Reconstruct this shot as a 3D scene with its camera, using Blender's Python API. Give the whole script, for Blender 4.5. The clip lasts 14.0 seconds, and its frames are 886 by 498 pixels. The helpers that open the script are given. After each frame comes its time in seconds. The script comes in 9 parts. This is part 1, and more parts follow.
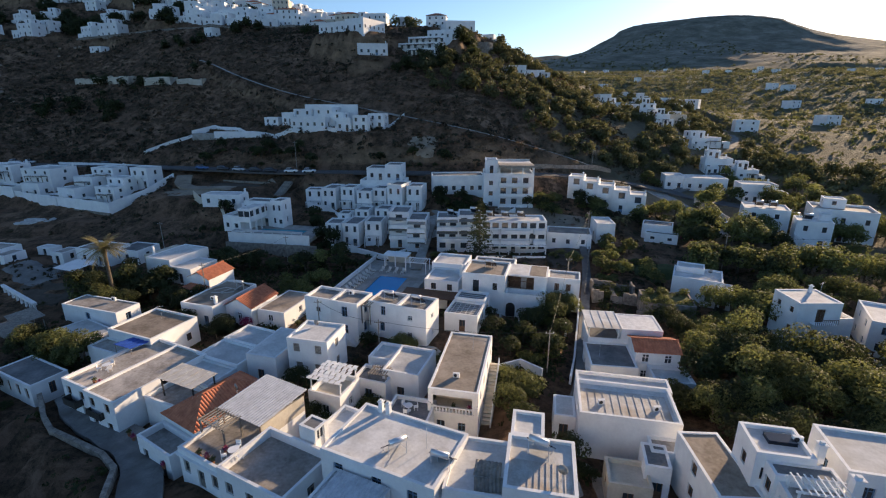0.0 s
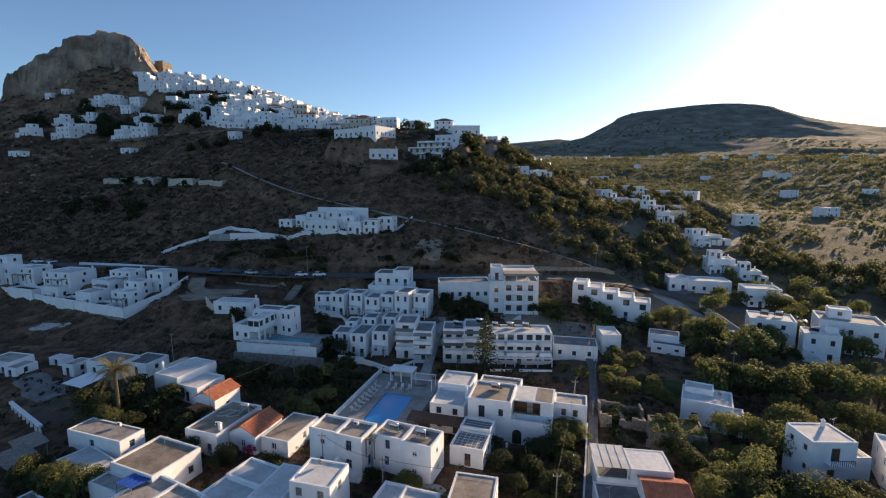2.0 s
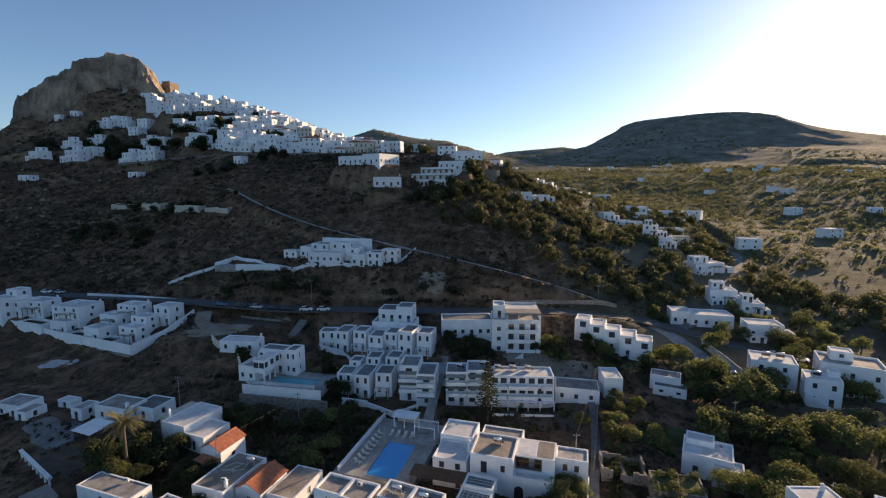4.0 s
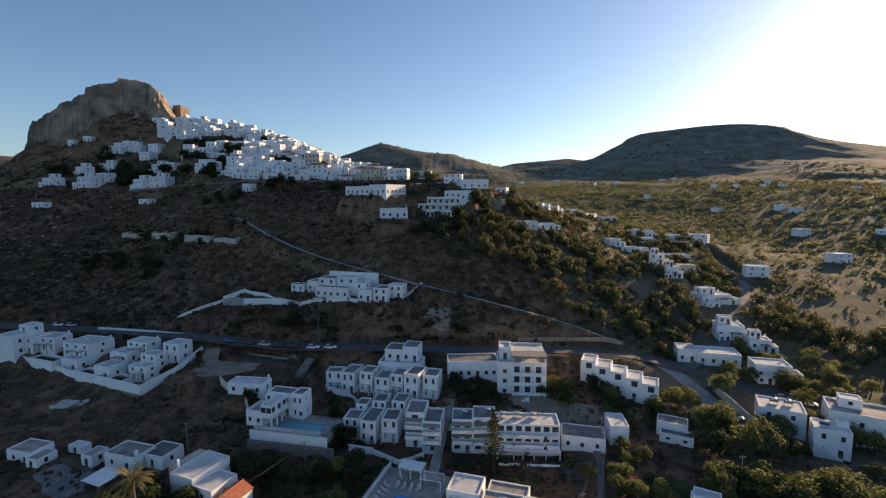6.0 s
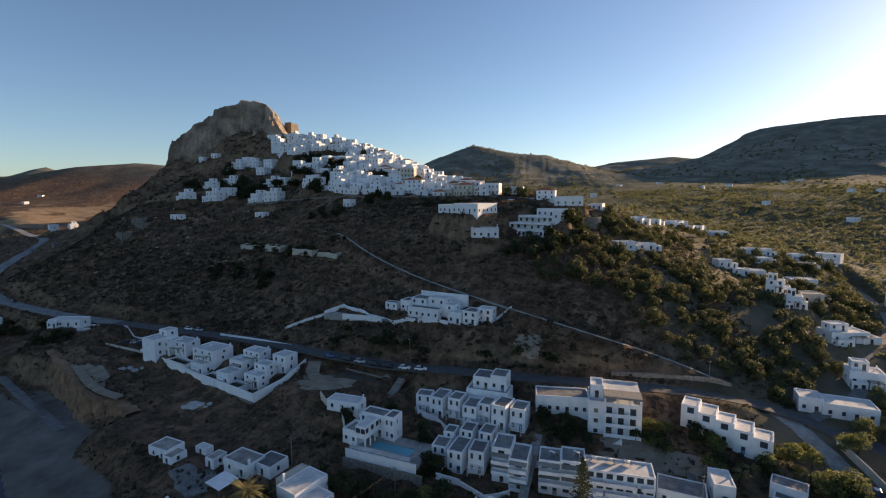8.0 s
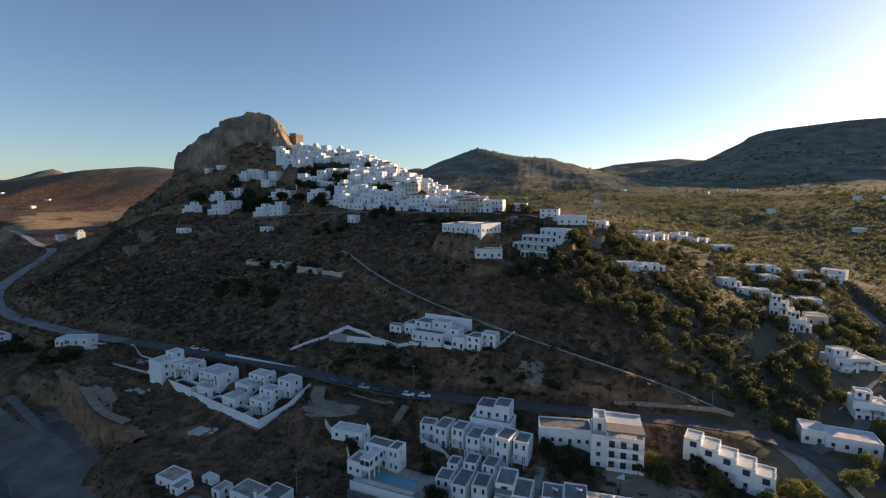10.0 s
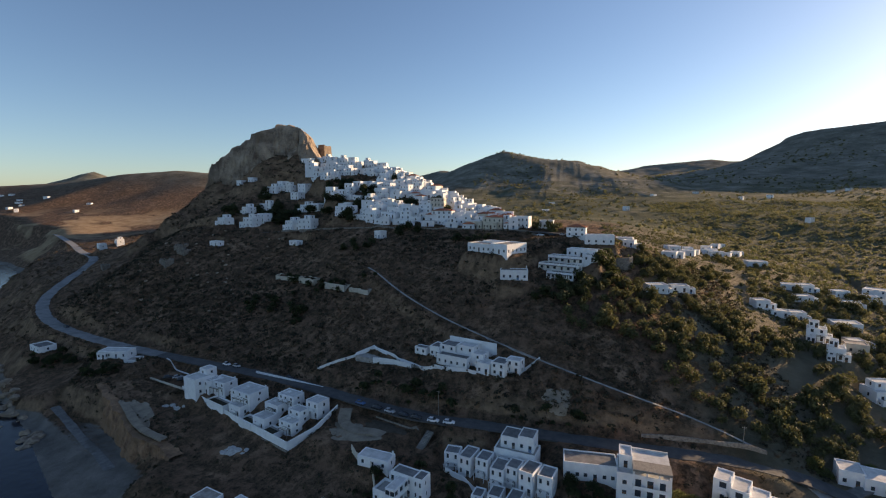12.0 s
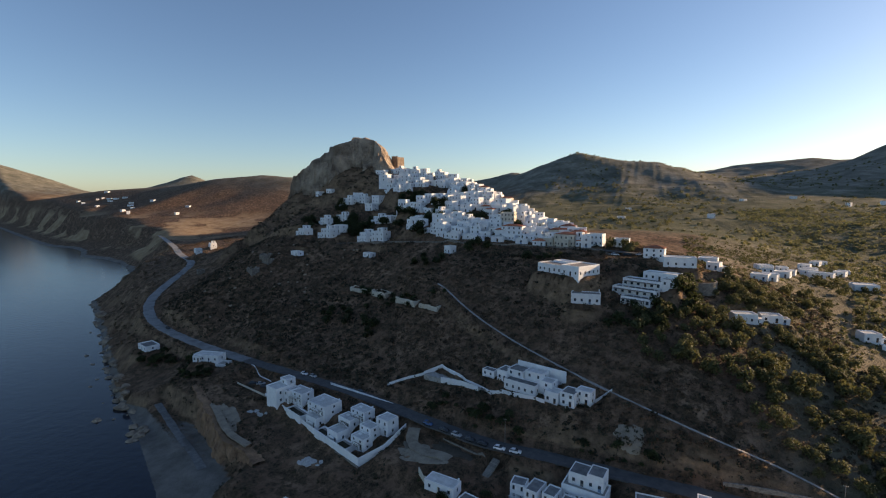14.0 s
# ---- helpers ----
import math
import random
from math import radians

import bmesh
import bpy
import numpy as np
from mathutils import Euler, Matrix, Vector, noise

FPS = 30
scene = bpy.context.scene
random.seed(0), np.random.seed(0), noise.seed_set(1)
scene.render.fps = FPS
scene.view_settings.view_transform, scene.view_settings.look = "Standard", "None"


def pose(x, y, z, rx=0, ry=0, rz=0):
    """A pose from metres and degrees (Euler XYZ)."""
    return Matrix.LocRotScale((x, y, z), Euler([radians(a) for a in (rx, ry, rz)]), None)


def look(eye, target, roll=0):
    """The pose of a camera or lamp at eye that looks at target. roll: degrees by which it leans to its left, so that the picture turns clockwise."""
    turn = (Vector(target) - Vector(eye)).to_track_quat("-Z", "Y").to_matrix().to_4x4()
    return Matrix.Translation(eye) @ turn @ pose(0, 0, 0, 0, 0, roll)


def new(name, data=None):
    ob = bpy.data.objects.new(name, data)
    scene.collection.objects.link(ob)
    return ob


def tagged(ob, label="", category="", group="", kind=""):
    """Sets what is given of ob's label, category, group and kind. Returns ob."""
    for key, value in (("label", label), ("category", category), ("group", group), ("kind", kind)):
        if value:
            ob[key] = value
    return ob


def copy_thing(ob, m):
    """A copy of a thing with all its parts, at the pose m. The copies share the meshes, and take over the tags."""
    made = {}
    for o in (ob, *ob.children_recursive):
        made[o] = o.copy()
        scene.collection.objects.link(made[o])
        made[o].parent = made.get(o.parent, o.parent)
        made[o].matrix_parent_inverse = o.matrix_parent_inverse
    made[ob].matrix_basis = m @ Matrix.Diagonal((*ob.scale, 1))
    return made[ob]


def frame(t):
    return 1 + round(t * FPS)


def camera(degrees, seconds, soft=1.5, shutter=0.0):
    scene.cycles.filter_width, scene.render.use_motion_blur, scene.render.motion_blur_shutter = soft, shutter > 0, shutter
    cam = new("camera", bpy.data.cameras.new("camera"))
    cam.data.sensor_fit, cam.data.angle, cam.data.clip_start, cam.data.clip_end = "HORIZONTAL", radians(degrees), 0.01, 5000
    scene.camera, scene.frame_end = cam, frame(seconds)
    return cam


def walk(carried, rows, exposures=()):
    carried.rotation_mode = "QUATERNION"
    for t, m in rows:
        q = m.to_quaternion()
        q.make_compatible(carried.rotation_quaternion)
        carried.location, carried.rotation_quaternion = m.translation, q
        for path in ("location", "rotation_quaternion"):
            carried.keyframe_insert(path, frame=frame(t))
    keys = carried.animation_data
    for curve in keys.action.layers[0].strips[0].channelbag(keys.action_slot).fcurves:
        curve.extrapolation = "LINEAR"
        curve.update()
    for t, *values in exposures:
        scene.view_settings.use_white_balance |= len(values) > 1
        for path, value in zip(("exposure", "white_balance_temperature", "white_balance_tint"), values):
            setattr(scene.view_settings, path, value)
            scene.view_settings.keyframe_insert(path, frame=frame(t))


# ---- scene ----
cam = camera(86.2, 14.0, soft=1.15)
METRES, EYE, TILT, LEAN, TURN = 65.0, 43.0, -17.5, 0.0, 0.0
EXPOSURES = [(0.0, 0.76, 6800, 13), (3.0, 0.64, 7050, 14), (6.5, 0.58, 7400, 15), (14.0, 0.61, 7600, 16)]
ROWS = [
    (0.0, 0.0, 0.0, 0.0, 0.0, 0.0, -0.0),
    (0.5, 0.0016, -0.0064, 0.0343, 0.22, 2.18, -0.06),
    (1.0, 0.0031, -0.0173, 0.0667, 0.51, 4.99, -0.09),
    (1.5, 0.0044, -0.0302, 0.0989, 0.75, 7.47, -0.16),
    (2.0, 0.0058, -0.044, 0.1315, 0.91, 9.07, -0.17),
    (2.5, 0.0071, -0.056, 0.1644, 1.03, 9.11, -0.22),
    (3.0, 0.0079, -0.0672, 0.1982, 1.11, 9.13, -0.23),
    (5.5, 0.0113, -0.1209, 0.3696, 1.67, 11.04, -0.22),
    (6.0, 0.0112, -0.1312, 0.4035, 2.09, 11.04, -0.36),
    (6.5, 0.0096, -0.1413, 0.4377, 5.21, 10.94, -1.36),
    (7.0, 0.0109, -0.1499, 0.4704, 10.22, 10.71, -2.88),
    (7.5, 0.0112, -0.1597, 0.5033, 12.17, 10.61, -3.48),
    (8.0, 0.0113, -0.1703, 0.537, 12.58, 10.59, -3.61),
    (10.5, 0.0115, -0.2252, 0.7101, 13.02, 10.56, -3.83),
    (11.0, 0.0116, -0.2364, 0.7441, 13.06, 10.57, -3.85),
    (11.5, 0.0115, -0.2478, 0.7789, 13.65, 10.53, -4.05),
    (12.0, 0.0109, -0.259, 0.8141, 15.95, 10.35, -4.75),
    (12.5, 0.011, -0.2695, 0.8495, 19.08, 10.04, -5.69),
    (13.0, 0.0093, -0.2802, 0.8835, 21.66, 9.75, -6.46),
    (13.5, 0.0087, -0.2913, 0.9181, 23.09, 9.58, -6.89),
    (14.0, 0.0089, -0.3014, 0.9525, 24.05, 9.49, -7.16),
]
walk(cam, [(t, pose(0, 0, EYE, TILT, LEAN, TURN) @ pose(METRES * x, METRES * y, METRES * z, 90 + pitch, roll, yaw)) for t, x, y, z, yaw, pitch, roll in ROWS],
     EXPOSURES)

# ---- sky and sun ----
SUN_AZ, SUN_EL = 46.0, 12.0      # degrees right of the first heading, degrees above the horizon
world = bpy.data.worlds.new("sky")
scene.world = world
world.use_nodes = True
wn = world.node_tree.nodes
sky = wn.new("ShaderNodeTexSky")
sky.sky_type, sky.sun_disc = "NISHITA", False
sky.sun_elevation, sky.sun_rotation = radians(SUN_EL), radians(SUN_AZ)
sky.altitude, sky.air_density, sky.dust_density, sky.ozone_density = 60, 0.85, 0.45, 3.5
wn["Background"].inputs["Strength"].default_value = 0.122
world.node_tree.links.new(sky.outputs[0], wn["Background"].inputs["Color"])

lamp = bpy.data.lights.new("sun", "SUN")
lamp.energy, lamp.angle, lamp.color = 5.0, radians(0.6), (1.0, 0.77, 0.52)
sun_dir = Vector((math.sin(radians(SUN_AZ)) * math.cos(radians(SUN_EL)), math.cos(radians(SUN_AZ)) * math.cos(radians(SUN_EL)), math.sin(radians(SUN_EL))))
sun = new("sun", lamp)
sun.matrix_world = look(sun_dir * 300, (0, 0, 0))


# ---- materials ----
def material(name, low, high, scale=1.0, rough=0.85, bump=0.2, fine=12.0, metal=0.0, spots=None, per_object=0.0, detail=6.0):
    """Two scales of noise between two colours, fine relief, and a little difference from piece to piece."""
    m = bpy.data.materials.new(name)
    m.use_nodes = True
    n, l = m.node_tree.nodes, m.node_tree.links
    b = n["Principled BSDF"]
    b.inputs["Roughness"].default_value, b.inputs["Metallic"].default_value = rough, metal
    co = n.new("ShaderNodeTexCoord")
    big = n.new("ShaderNodeTexNoise")
    big.inputs["Scale"].default_value, big.inputs["Detail"].default_value, big.inputs["Roughness"].default_value = scale, detail, 0.62
    l.new(co.outputs["Object"], big.inputs["Vector"])
    small = n.new("ShaderNodeTexNoise")
    small.inputs["Scale"].default_value, small.inputs["Detail"].default_value = scale * fine, 4
    l.new(co.outputs["Object"], small.inputs["Vector"])
    add = n.new("ShaderNodeMath")
    add.operation = "MULTIPLY_ADD"
    add.inputs[1].default_value = 0.35
    l.new(small.outputs["Fac"], add.inputs[0])
    l.new(big.outputs["Fac"], add.inputs[2])
    ramp = n.new("ShaderNodeValToRGB")
    ramp.color_ramp.elements[0].position, ramp.color_ramp.elements[1].position = 0.5, 0.85
    ramp.color_ramp.elements[0].color, ramp.color_ramp.elements[1].color = (*low, 1), (*high, 1)
    l.new(add.outputs[0], ramp.inputs["Fac"])
    out = ramp.outputs["Color"]
    if spots:
        patch = n.new("ShaderNodeTexNoise")
        patch.inputs["Scale"].default_value, patch.inputs["Detail"].default_value = scale * 0.35, 8
        l.new(co.outputs["Object"], patch.inputs["Vector"])
        edge = n.new("ShaderNodeValToRGB")
        edge.color_ramp.elements[0].position, edge.color_ramp.elements[1].position = 0.52, 0.66
        l.new(patch.outputs["Fac"], edge.inputs["Fac"])
        mix = n.new("ShaderNodeMix")
        mix.data_type = "RGBA"
        l.new(edge.outputs["Color"], mix.inputs["Factor"])
        l.new(out, mix.inputs["A"])
        mix.inputs["B"].default_value = (*spots, 1)
        out = mix.outputs["Result"]
    if per_object:
        info = n.new("ShaderNodeObjectInfo")
        span = n.new("ShaderNodeMapRange")
        span.inputs["To Min"].default_value, span.inputs["To Max"].default_value = 1 - per_object, 1 + per_object
        l.new(info.outputs["Random"], span.inputs["Value"])
        hsv = n.new("ShaderNodeHueSaturation")
        l.new(span.outputs["Result"], hsv.inputs["Value"])
        l.new(out, hsv.inputs["Color"])
        out = hsv.outputs["Color"]
    l.new(out, b.inputs["Base Color"])
    if bump:
        bp = n.new("ShaderNodeBump")
        bp.inputs["Strength"].default_value, bp.inputs["Distance"].default_value = bump, 0.05
        l.new(add.outputs[0], bp.inputs["Height"])
        l.new(bp.outputs["Normal"], b.inputs["Normal"])
    return m


WHITE = material("whitewash", (0.74, 0.74, 0.74), (0.86, 0.86, 0.85), 0.5, 0.9, 0.25, 10, per_object=0.05)
CREAM = material("cream_plaster", (0.50, 0.44, 0.35), (0.66, 0.60, 0.50), 0.5, 0.9, 0.25, 10, per_object=0.08)
ROOF = material("roof_screed", (0.20, 0.175, 0.150), (0.48, 0.44, 0.40), 0.35, 0.92, 0.3, 9, spots=(0.30, 0.26, 0.21), per_object=0.2)
ROOF_BROWN = material("brown_roof_screed", (0.19, 0.150, 0.112), (0.40, 0.330, 0.262), 0.3, 0.92, 0.3, 9, spots=(0.44, 0.38, 0.32), per_object=0.12)
ROOF_WHITE = material("roof_limewash", (0.48, 0.47, 0.45), (0.72, 0.71, 0.69), 0.35, 0.9, 0.3, 9, spots=(0.50, 0.46, 0.40), per_object=0.1)
ROOF_GREY = material("roof_bitumen", (0.12, 0.12, 0.12), (0.26, 0.25, 0.24), 0.4, 0.9, 0.3, 9, spots=(0.34, 0.32, 0.30), per_object=0.15)
TILE = material("roof_tile", (0.36, 0.105, 0.050), (0.56, 0.20, 0.10), 1.5, 0.85, 0.3, 6, per_object=0.18)
STONE = material("rubble_stone", (0.14, 0.12, 0.10), (0.36, 0.31, 0.26), 1.3, 0.92, 0.7, 5, per_object=0.12)
WOOD = material("brown_wood", (0.09, 0.045, 0.025), (0.20, 0.11, 0.06), 3.0, 0.7, 0.3, 8, per_object=0.2)
BLUE_WOOD = material("blue_paint", (0.10, 0.19, 0.30), (0.17, 0.28, 0.40), 3.0, 0.6, 0.2, 8)
GREY_WOOD = material("weathered_wood", (0.16, 0.14, 0.12), (0.33, 0.30, 0.26), 3.0, 0.85, 0.3, 8, per_object=0.2)
METAL = material("galvanised_sheet", (0.48, 0.49, 0.51), (0.66, 0.67, 0.69), 1.2, 0.6, 0.1, 8, metal=0.15)
PALE_SHEET = material("pale_roof_sheet", (0.42, 0.39, 0.35), (0.62, 0.59, 0.55), 0.8, 0.8, 0.15, 8, spots=(0.40, 0.33, 0.26))
FLOWERS = material("pink_blossom", (0.22, 0.02, 0.07), (0.45, 0.05, 0.14), 2.0, 0.8, 0.0, 6)
CLAY = material("terracotta_pot", (0.26, 0.10, 0.05), (0.42, 0.19, 0.10), 2.0, 0.85, 0.2, 8)
STREET = material("worn_street_concrete", (0.13, 0.125, 0.12), (0.24, 0.23, 0.215), 0.5, 0.9, 0.3, 9, spots=(0.12, 0.11, 0.10))
DARK_METAL = material("dark_iron", (0.03, 0.03, 0.03), (0.07, 0.065, 0.06), 3, 0.6, 0.1, 8, metal=0.4)
ASPHALT = material("asphalt", (0.060, 0.060, 0.062), (0.105, 0.102, 0.098), 0.4, 0.9, 0.3, 20)
OLD_ASPHALT = material("sun_bleached_asphalt", (0.19, 0.19, 0.19), (0.30, 0.295, 0.285), 0.3, 0.9, 0.3, 20, spots=(0.17, 0.165, 0.16))
CONCRETE = material("concrete", (0.26, 0.25, 0.23), (0.42, 0.40, 0.37), 0.6, 0.9, 0.3, 8, spots=(0.24, 0.22, 0.19))
DUST = material("trodden_earth", (0.20, 0.16, 0.12), (0.34, 0.28, 0.21), 0.3, 0.95, 0.4, 9)
ROCK = material("limestone_crag", (0.13, 0.095, 0.070), (0.50, 0.39, 0.285), 0.09, 0.95, 1.0, 14, spots=(0.20, 0.145, 0.10))
CLIFF = material("ochre_earth_cliff", (0.13, 0.070, 0.040), (0.36, 0.205, 0.115), 0.25, 0.97, 1.0, 7, spots=(0.22, 0.13, 0.075))
BARK = material("bark", (0.06, 0.045, 0.03), (0.14, 0.11, 0.08), 4, 0.95, 0.5, 6)
LEAF = material("olive_green_leaves", (0.082, 0.098, 0.028), (0.235, 0.240, 0.080), 1.6, 0.7, 0.0, 6, per_object=0.3)
LEAF_DARK = material("dark_leaves", (0.028, 0.038, 0.014), (0.085, 0.098, 0.032), 0.7, 0.7, 0.0, 6, per_object=0.3)
SCRUB = material("phrygana_scrub", (0.062, 0.044, 0.028), (0.225, 0.158, 0.104), 0.12, 0.9, 0.0, 25)
PALM = material("palm_frond", (0.15, 0.135, 0.055), (0.38, 0.33, 0.16), 1.2, 0.7, 0.0, 6)
TURQ = material("pool_tiles", (0.05, 0.30, 0.42), (0.08, 0.40, 0.52), 0.8, 0.5, 0.0, 6)
BLUE_CLOTH = material("blue_tarpaulin", (0.01, 0.05, 0.28), (0.02, 0.09, 0.42), 1.0, 0.6, 0.2, 6)
CANVAS = material("pale_canvas", (0.45, 0.42, 0.38), (0.62, 0.60, 0.56), 1.0, 0.9, 0.2, 6)


def let_light_through(m, share):
    """Leaves pass some of the light that falls on their backs."""
    n, l = m.node_tree.nodes, m.node_tree.links
    b, out = n["Principled BSDF"], n["Material Output"]
    t, mix = n.new("ShaderNodeBsdfTranslucent"), n.new("ShaderNodeMixShader")
    l.new(b.inputs["Base Color"].links[0].from_socket, t.inputs["Color"])
    mix.inputs["Fac"].default_value = share
    l.new(b.outputs["BSDF"], mix.inputs[1])
    l.new(t.outputs["BSDF"], mix.inputs[2])
    l.new(mix.outputs["Shader"], out.inputs["Surface"])


for leafy in (LEAF, LEAF_DARK, PALM, SCRUB):
    let_light_through(leafy, 0.55)


def plain(name, colour, rough=0.5, metal=0.0, transmission=0.0):
    m = bpy.data.materials.new(name)
    m.use_nodes = True
    b = m.node_tree.nodes["Principled BSDF"]
    b.inputs["Base Color"].default_value = (*colour, 1)
    b.inputs["Roughness"].default_value, b.inputs["Metallic"].default_value = rough, metal
    b.inputs["Transmission Weight"].default_value = transmission
    return m


GLASS = plain("window_glass", (0.05, 0.06, 0.07), 0.06)
PANEL = plain("solar_glass", (0.012, 0.014, 0.022), 0.12)
TANK = plain("steel_tank", (0.75, 0.75, 0.76), 0.3, 0.6)


def make_water():
    m = bpy.data.materials.new("sea_water")
    m.use_nodes = True
    n, l = m.node_tree.nodes, m.node_tree.links
    b = n["Principled BSDF"]
    b.inputs["Base Color"].default_value = (0.002, 0.007, 0.018, 1)
    b.inputs["Roughness"].default_value, b.inputs["IOR"].default_value = 0.14, 1.33
    co = n.new("ShaderNodeTexCoord")
    one, two = n.new("ShaderNodeTexNoise"), n.new("ShaderNodeTexNoise")
    one.inputs["Scale"].default_value, one.inputs["Detail"].default_value = 0.22, 5
    two.inputs["Scale"].default_value, two.inputs["Detail"].default_value = 0.012, 3
    add = n.new("ShaderNodeMath")
    l.new(co.outputs["Object"], one.inputs["Vector"])
    l.new(co.outputs["Object"], two.inputs["Vector"])
    l.new(one.outputs["Fac"], add.inputs[0])
    l.new(two.outputs["Fac"], add.inputs[1])
    bp = n.new("ShaderNodeBump")
    bp.inputs["Strength"].default_value, bp.inputs["Distance"].default_value = 0.22, 0.6
    l.new(add.outputs[0], bp.inputs["Height"])
    l.new(bp.outputs["Normal"], b.inputs["Normal"])
    return m


SEA = make_water()


def make_ground_material():
    """Dry hillside with brush, ochre earth where it is steep; sand by the sea; green maquis in the valley."""
    m = bpy.data.materials.new("dry_hillside")
    m.use_nodes = True
    n, l = m.node_tree.nodes, m.node_tree.links
    b = n["Principled BSDF"]
    b.inputs["Roughness"].default_value = 0.97
    b.inputs["Specular IOR Level"].default_value = 0.1
    co = n.new("ShaderNodeTexCoord")

    def noise_node(scale, detail, rough=0.6):
        t = n.new("ShaderNodeTexNoise")
        t.inputs["Scale"].default_value, t.inputs["Detail"].default_value, t.inputs["Roughness"].default_value = scale, detail, rough
        l.new(co.outputs["Object"], t.inputs["Vector"])
        return t.outputs["Fac"]

    def ramp_node(src, stops):
        r = n.new("ShaderNodeValToRGB")
        e = r.color_ramp.elements
        for i, (p, c) in enumerate(stops):
            s = e[i] if i < 2 else e.new(p)
            s.position, s.color = p, (*c, 1)
        l.new(src, r.inputs["Fac"])
        return r.outputs["Color"]

    def mixed(factor, one, two):
        x = n.new("ShaderNodeMix")
        x.data_type = "RGBA"
        l.new(factor, x.inputs["Factor"])
        l.new(one, x.inputs["A"])
        l.new(two, x.inputs["B"])
        return x.outputs["Result"]

    def span(src, lo, hi):
        r = n.new("ShaderNodeMapRange")
        r.inputs["From Min"].default_value, r.inputs["From Max"].default_value = lo, hi
        l.new(src, r.inputs["Value"])
        return r.outputs["Result"]

    def calc(op, a, b2):
        x = n.new("ShaderNodeMath")
        x.operation = op
        for k, v in enumerate((a, b2)):
            if isinstance(v, (int, float)):
                x.inputs[k].default_value = v
            else:
                l.new(v, x.inputs[k])
        return x.outputs[0]

    split = n.new("ShaderNodeSeparateXYZ")
    l.new(co.outputs["Object"], split.inputs["Vector"])
    x, y, z = split.outputs
    earth = ramp_node(noise_node(0.05, 9, 0.7), [(0.30, (0.130, 0.076, 0.050)), (0.72, (0.40, 0.255, 0.165)), (0.52, (0.235, 0.142, 0.092))])
    brush = ramp_node(noise_node(0.9, 8, 0.75), [(0.38, (0.044, 0.031, 0.020)), (0.70, (0.175, 0.115, 0.073))])
    hillside = mixed(ramp_node(noise_node(0.21, 9, 0.75), [(0.45, (0, 0, 0)), (0.58, (1, 1, 1))]), brush, earth)
    geo, nsplit = n.new("ShaderNodeNewGeometry"), n.new("ShaderNodeSeparateXYZ")
    l.new(geo.outputs["Normal"], nsplit.inputs["Vector"])
    cliff = ramp_node(noise_node(0.22, 9, 0.7), [(0.32, (0.10, 0.070, 0.048)), (0.70, (0.38, 0.245, 0.150))])
    out = mixed(span(nsplit.outputs["Z"], 0.76, 0.62), hillside, cliff)
    grass = ramp_node(noise_node(0.035, 9, 0.7), [(0.34, (0.090, 0.080, 0.052)), (0.70, (0.270, 0.222, 0.155)), (0.5, (0.170, 0.145, 0.098))])
    wander = calc("MULTIPLY", noise_node(0.02, 4), 90.0)
    east = calc("SUBTRACT", calc("ADD", x, wander), calc("MULTIPLY", calc("MAXIMUM", calc("SUBTRACT", 200.0, y), 0.0), 0.4))
    valley = calc("MAXIMUM", span(east, 62.0, 90.0), calc("MULTIPLY", span(calc("ADD", y, wander), 500.0, 560.0), span(calc("ADD", x, wander), -330.0, -250.0)))
    # greyer green farther out, the valley haze put into the ground colour
    pale = ramp_node(noise_node(0.02, 9, 0.7), [(0.34, (0.066, 0.074, 0.042)), (0.72, (0.20, 0.185, 0.120)), (0.55, (0.112, 0.114, 0.067))])
    grass = mixed(calc("MAXIMUM", span(calc("ADD", x, wander), 150.0, 420.0), span(calc("ADD", y, wander), 480.0, 640.0)), grass, pale)
    out = mixed(valley, out, grass)
    # phrygana on the high hills, its colour paled to take in the distant haze
    heights = ramp_node(noise_node(0.02, 9, 0.72), [(0.36, (0.110, 0.108, 0.084)), (0.68, (0.30, 0.28, 0.225)), (0.5, (0.180, 0.170, 0.132))])
    out = mixed(calc("MULTIPLY", span(calc("ADD", z, wander), 130.0, 185.0), span(y, 900.0, 1100.0)), out, heights)
    # fields between the far coast and the hills, sunlit ochre in their colour
    field = ramp_node(noise_node(0.011, 3, 0.5), [(0.49, (0, 0, 0)), (0.53, (1, 1, 1))])
    sunlit_ochre = ramp_node(noise_node(0.06, 7, 0.7), [(0.34, (0.25, 0.165, 0.095)), (0.70, (0.46, 0.33, 0.20))])
    plain_west = calc("MULTIPLY", calc("MULTIPLY", span(x, -640.0, -760.0), span(z, 75.0, 55.0)), span(z, 8.0, 12.0))
    out = mixed(calc("MULTIPLY", field, plain_west), out, sunlit_ochre)
    sand = ramp_node(noise_node(0.10, 8, 0.65), [(0.35, (0.13, 0.118, 0.105)), (0.70, (0.27, 0.245, 0.215))])
    shore = calc("MULTIPLY", span(calc("ADD", z, calc("MULTIPLY", noise_node(0.3, 5), 1.2)), 3.5, 2.9), span(x, -60.0, -70.0))
    out = mixed(shore, out, sand)
    l.new(out, b.inputs["Base Color"])
    bp = n.new("ShaderNodeBump")
    bp.inputs["Strength"].default_value, bp.inputs["Distance"].default_value = 0.9, 1.0
    l.new(noise_node(0.8, 9, 0.75), bp.inputs["Height"])
    l.new(bp.outputs["Normal"], b.inputs["Normal"])
    return m


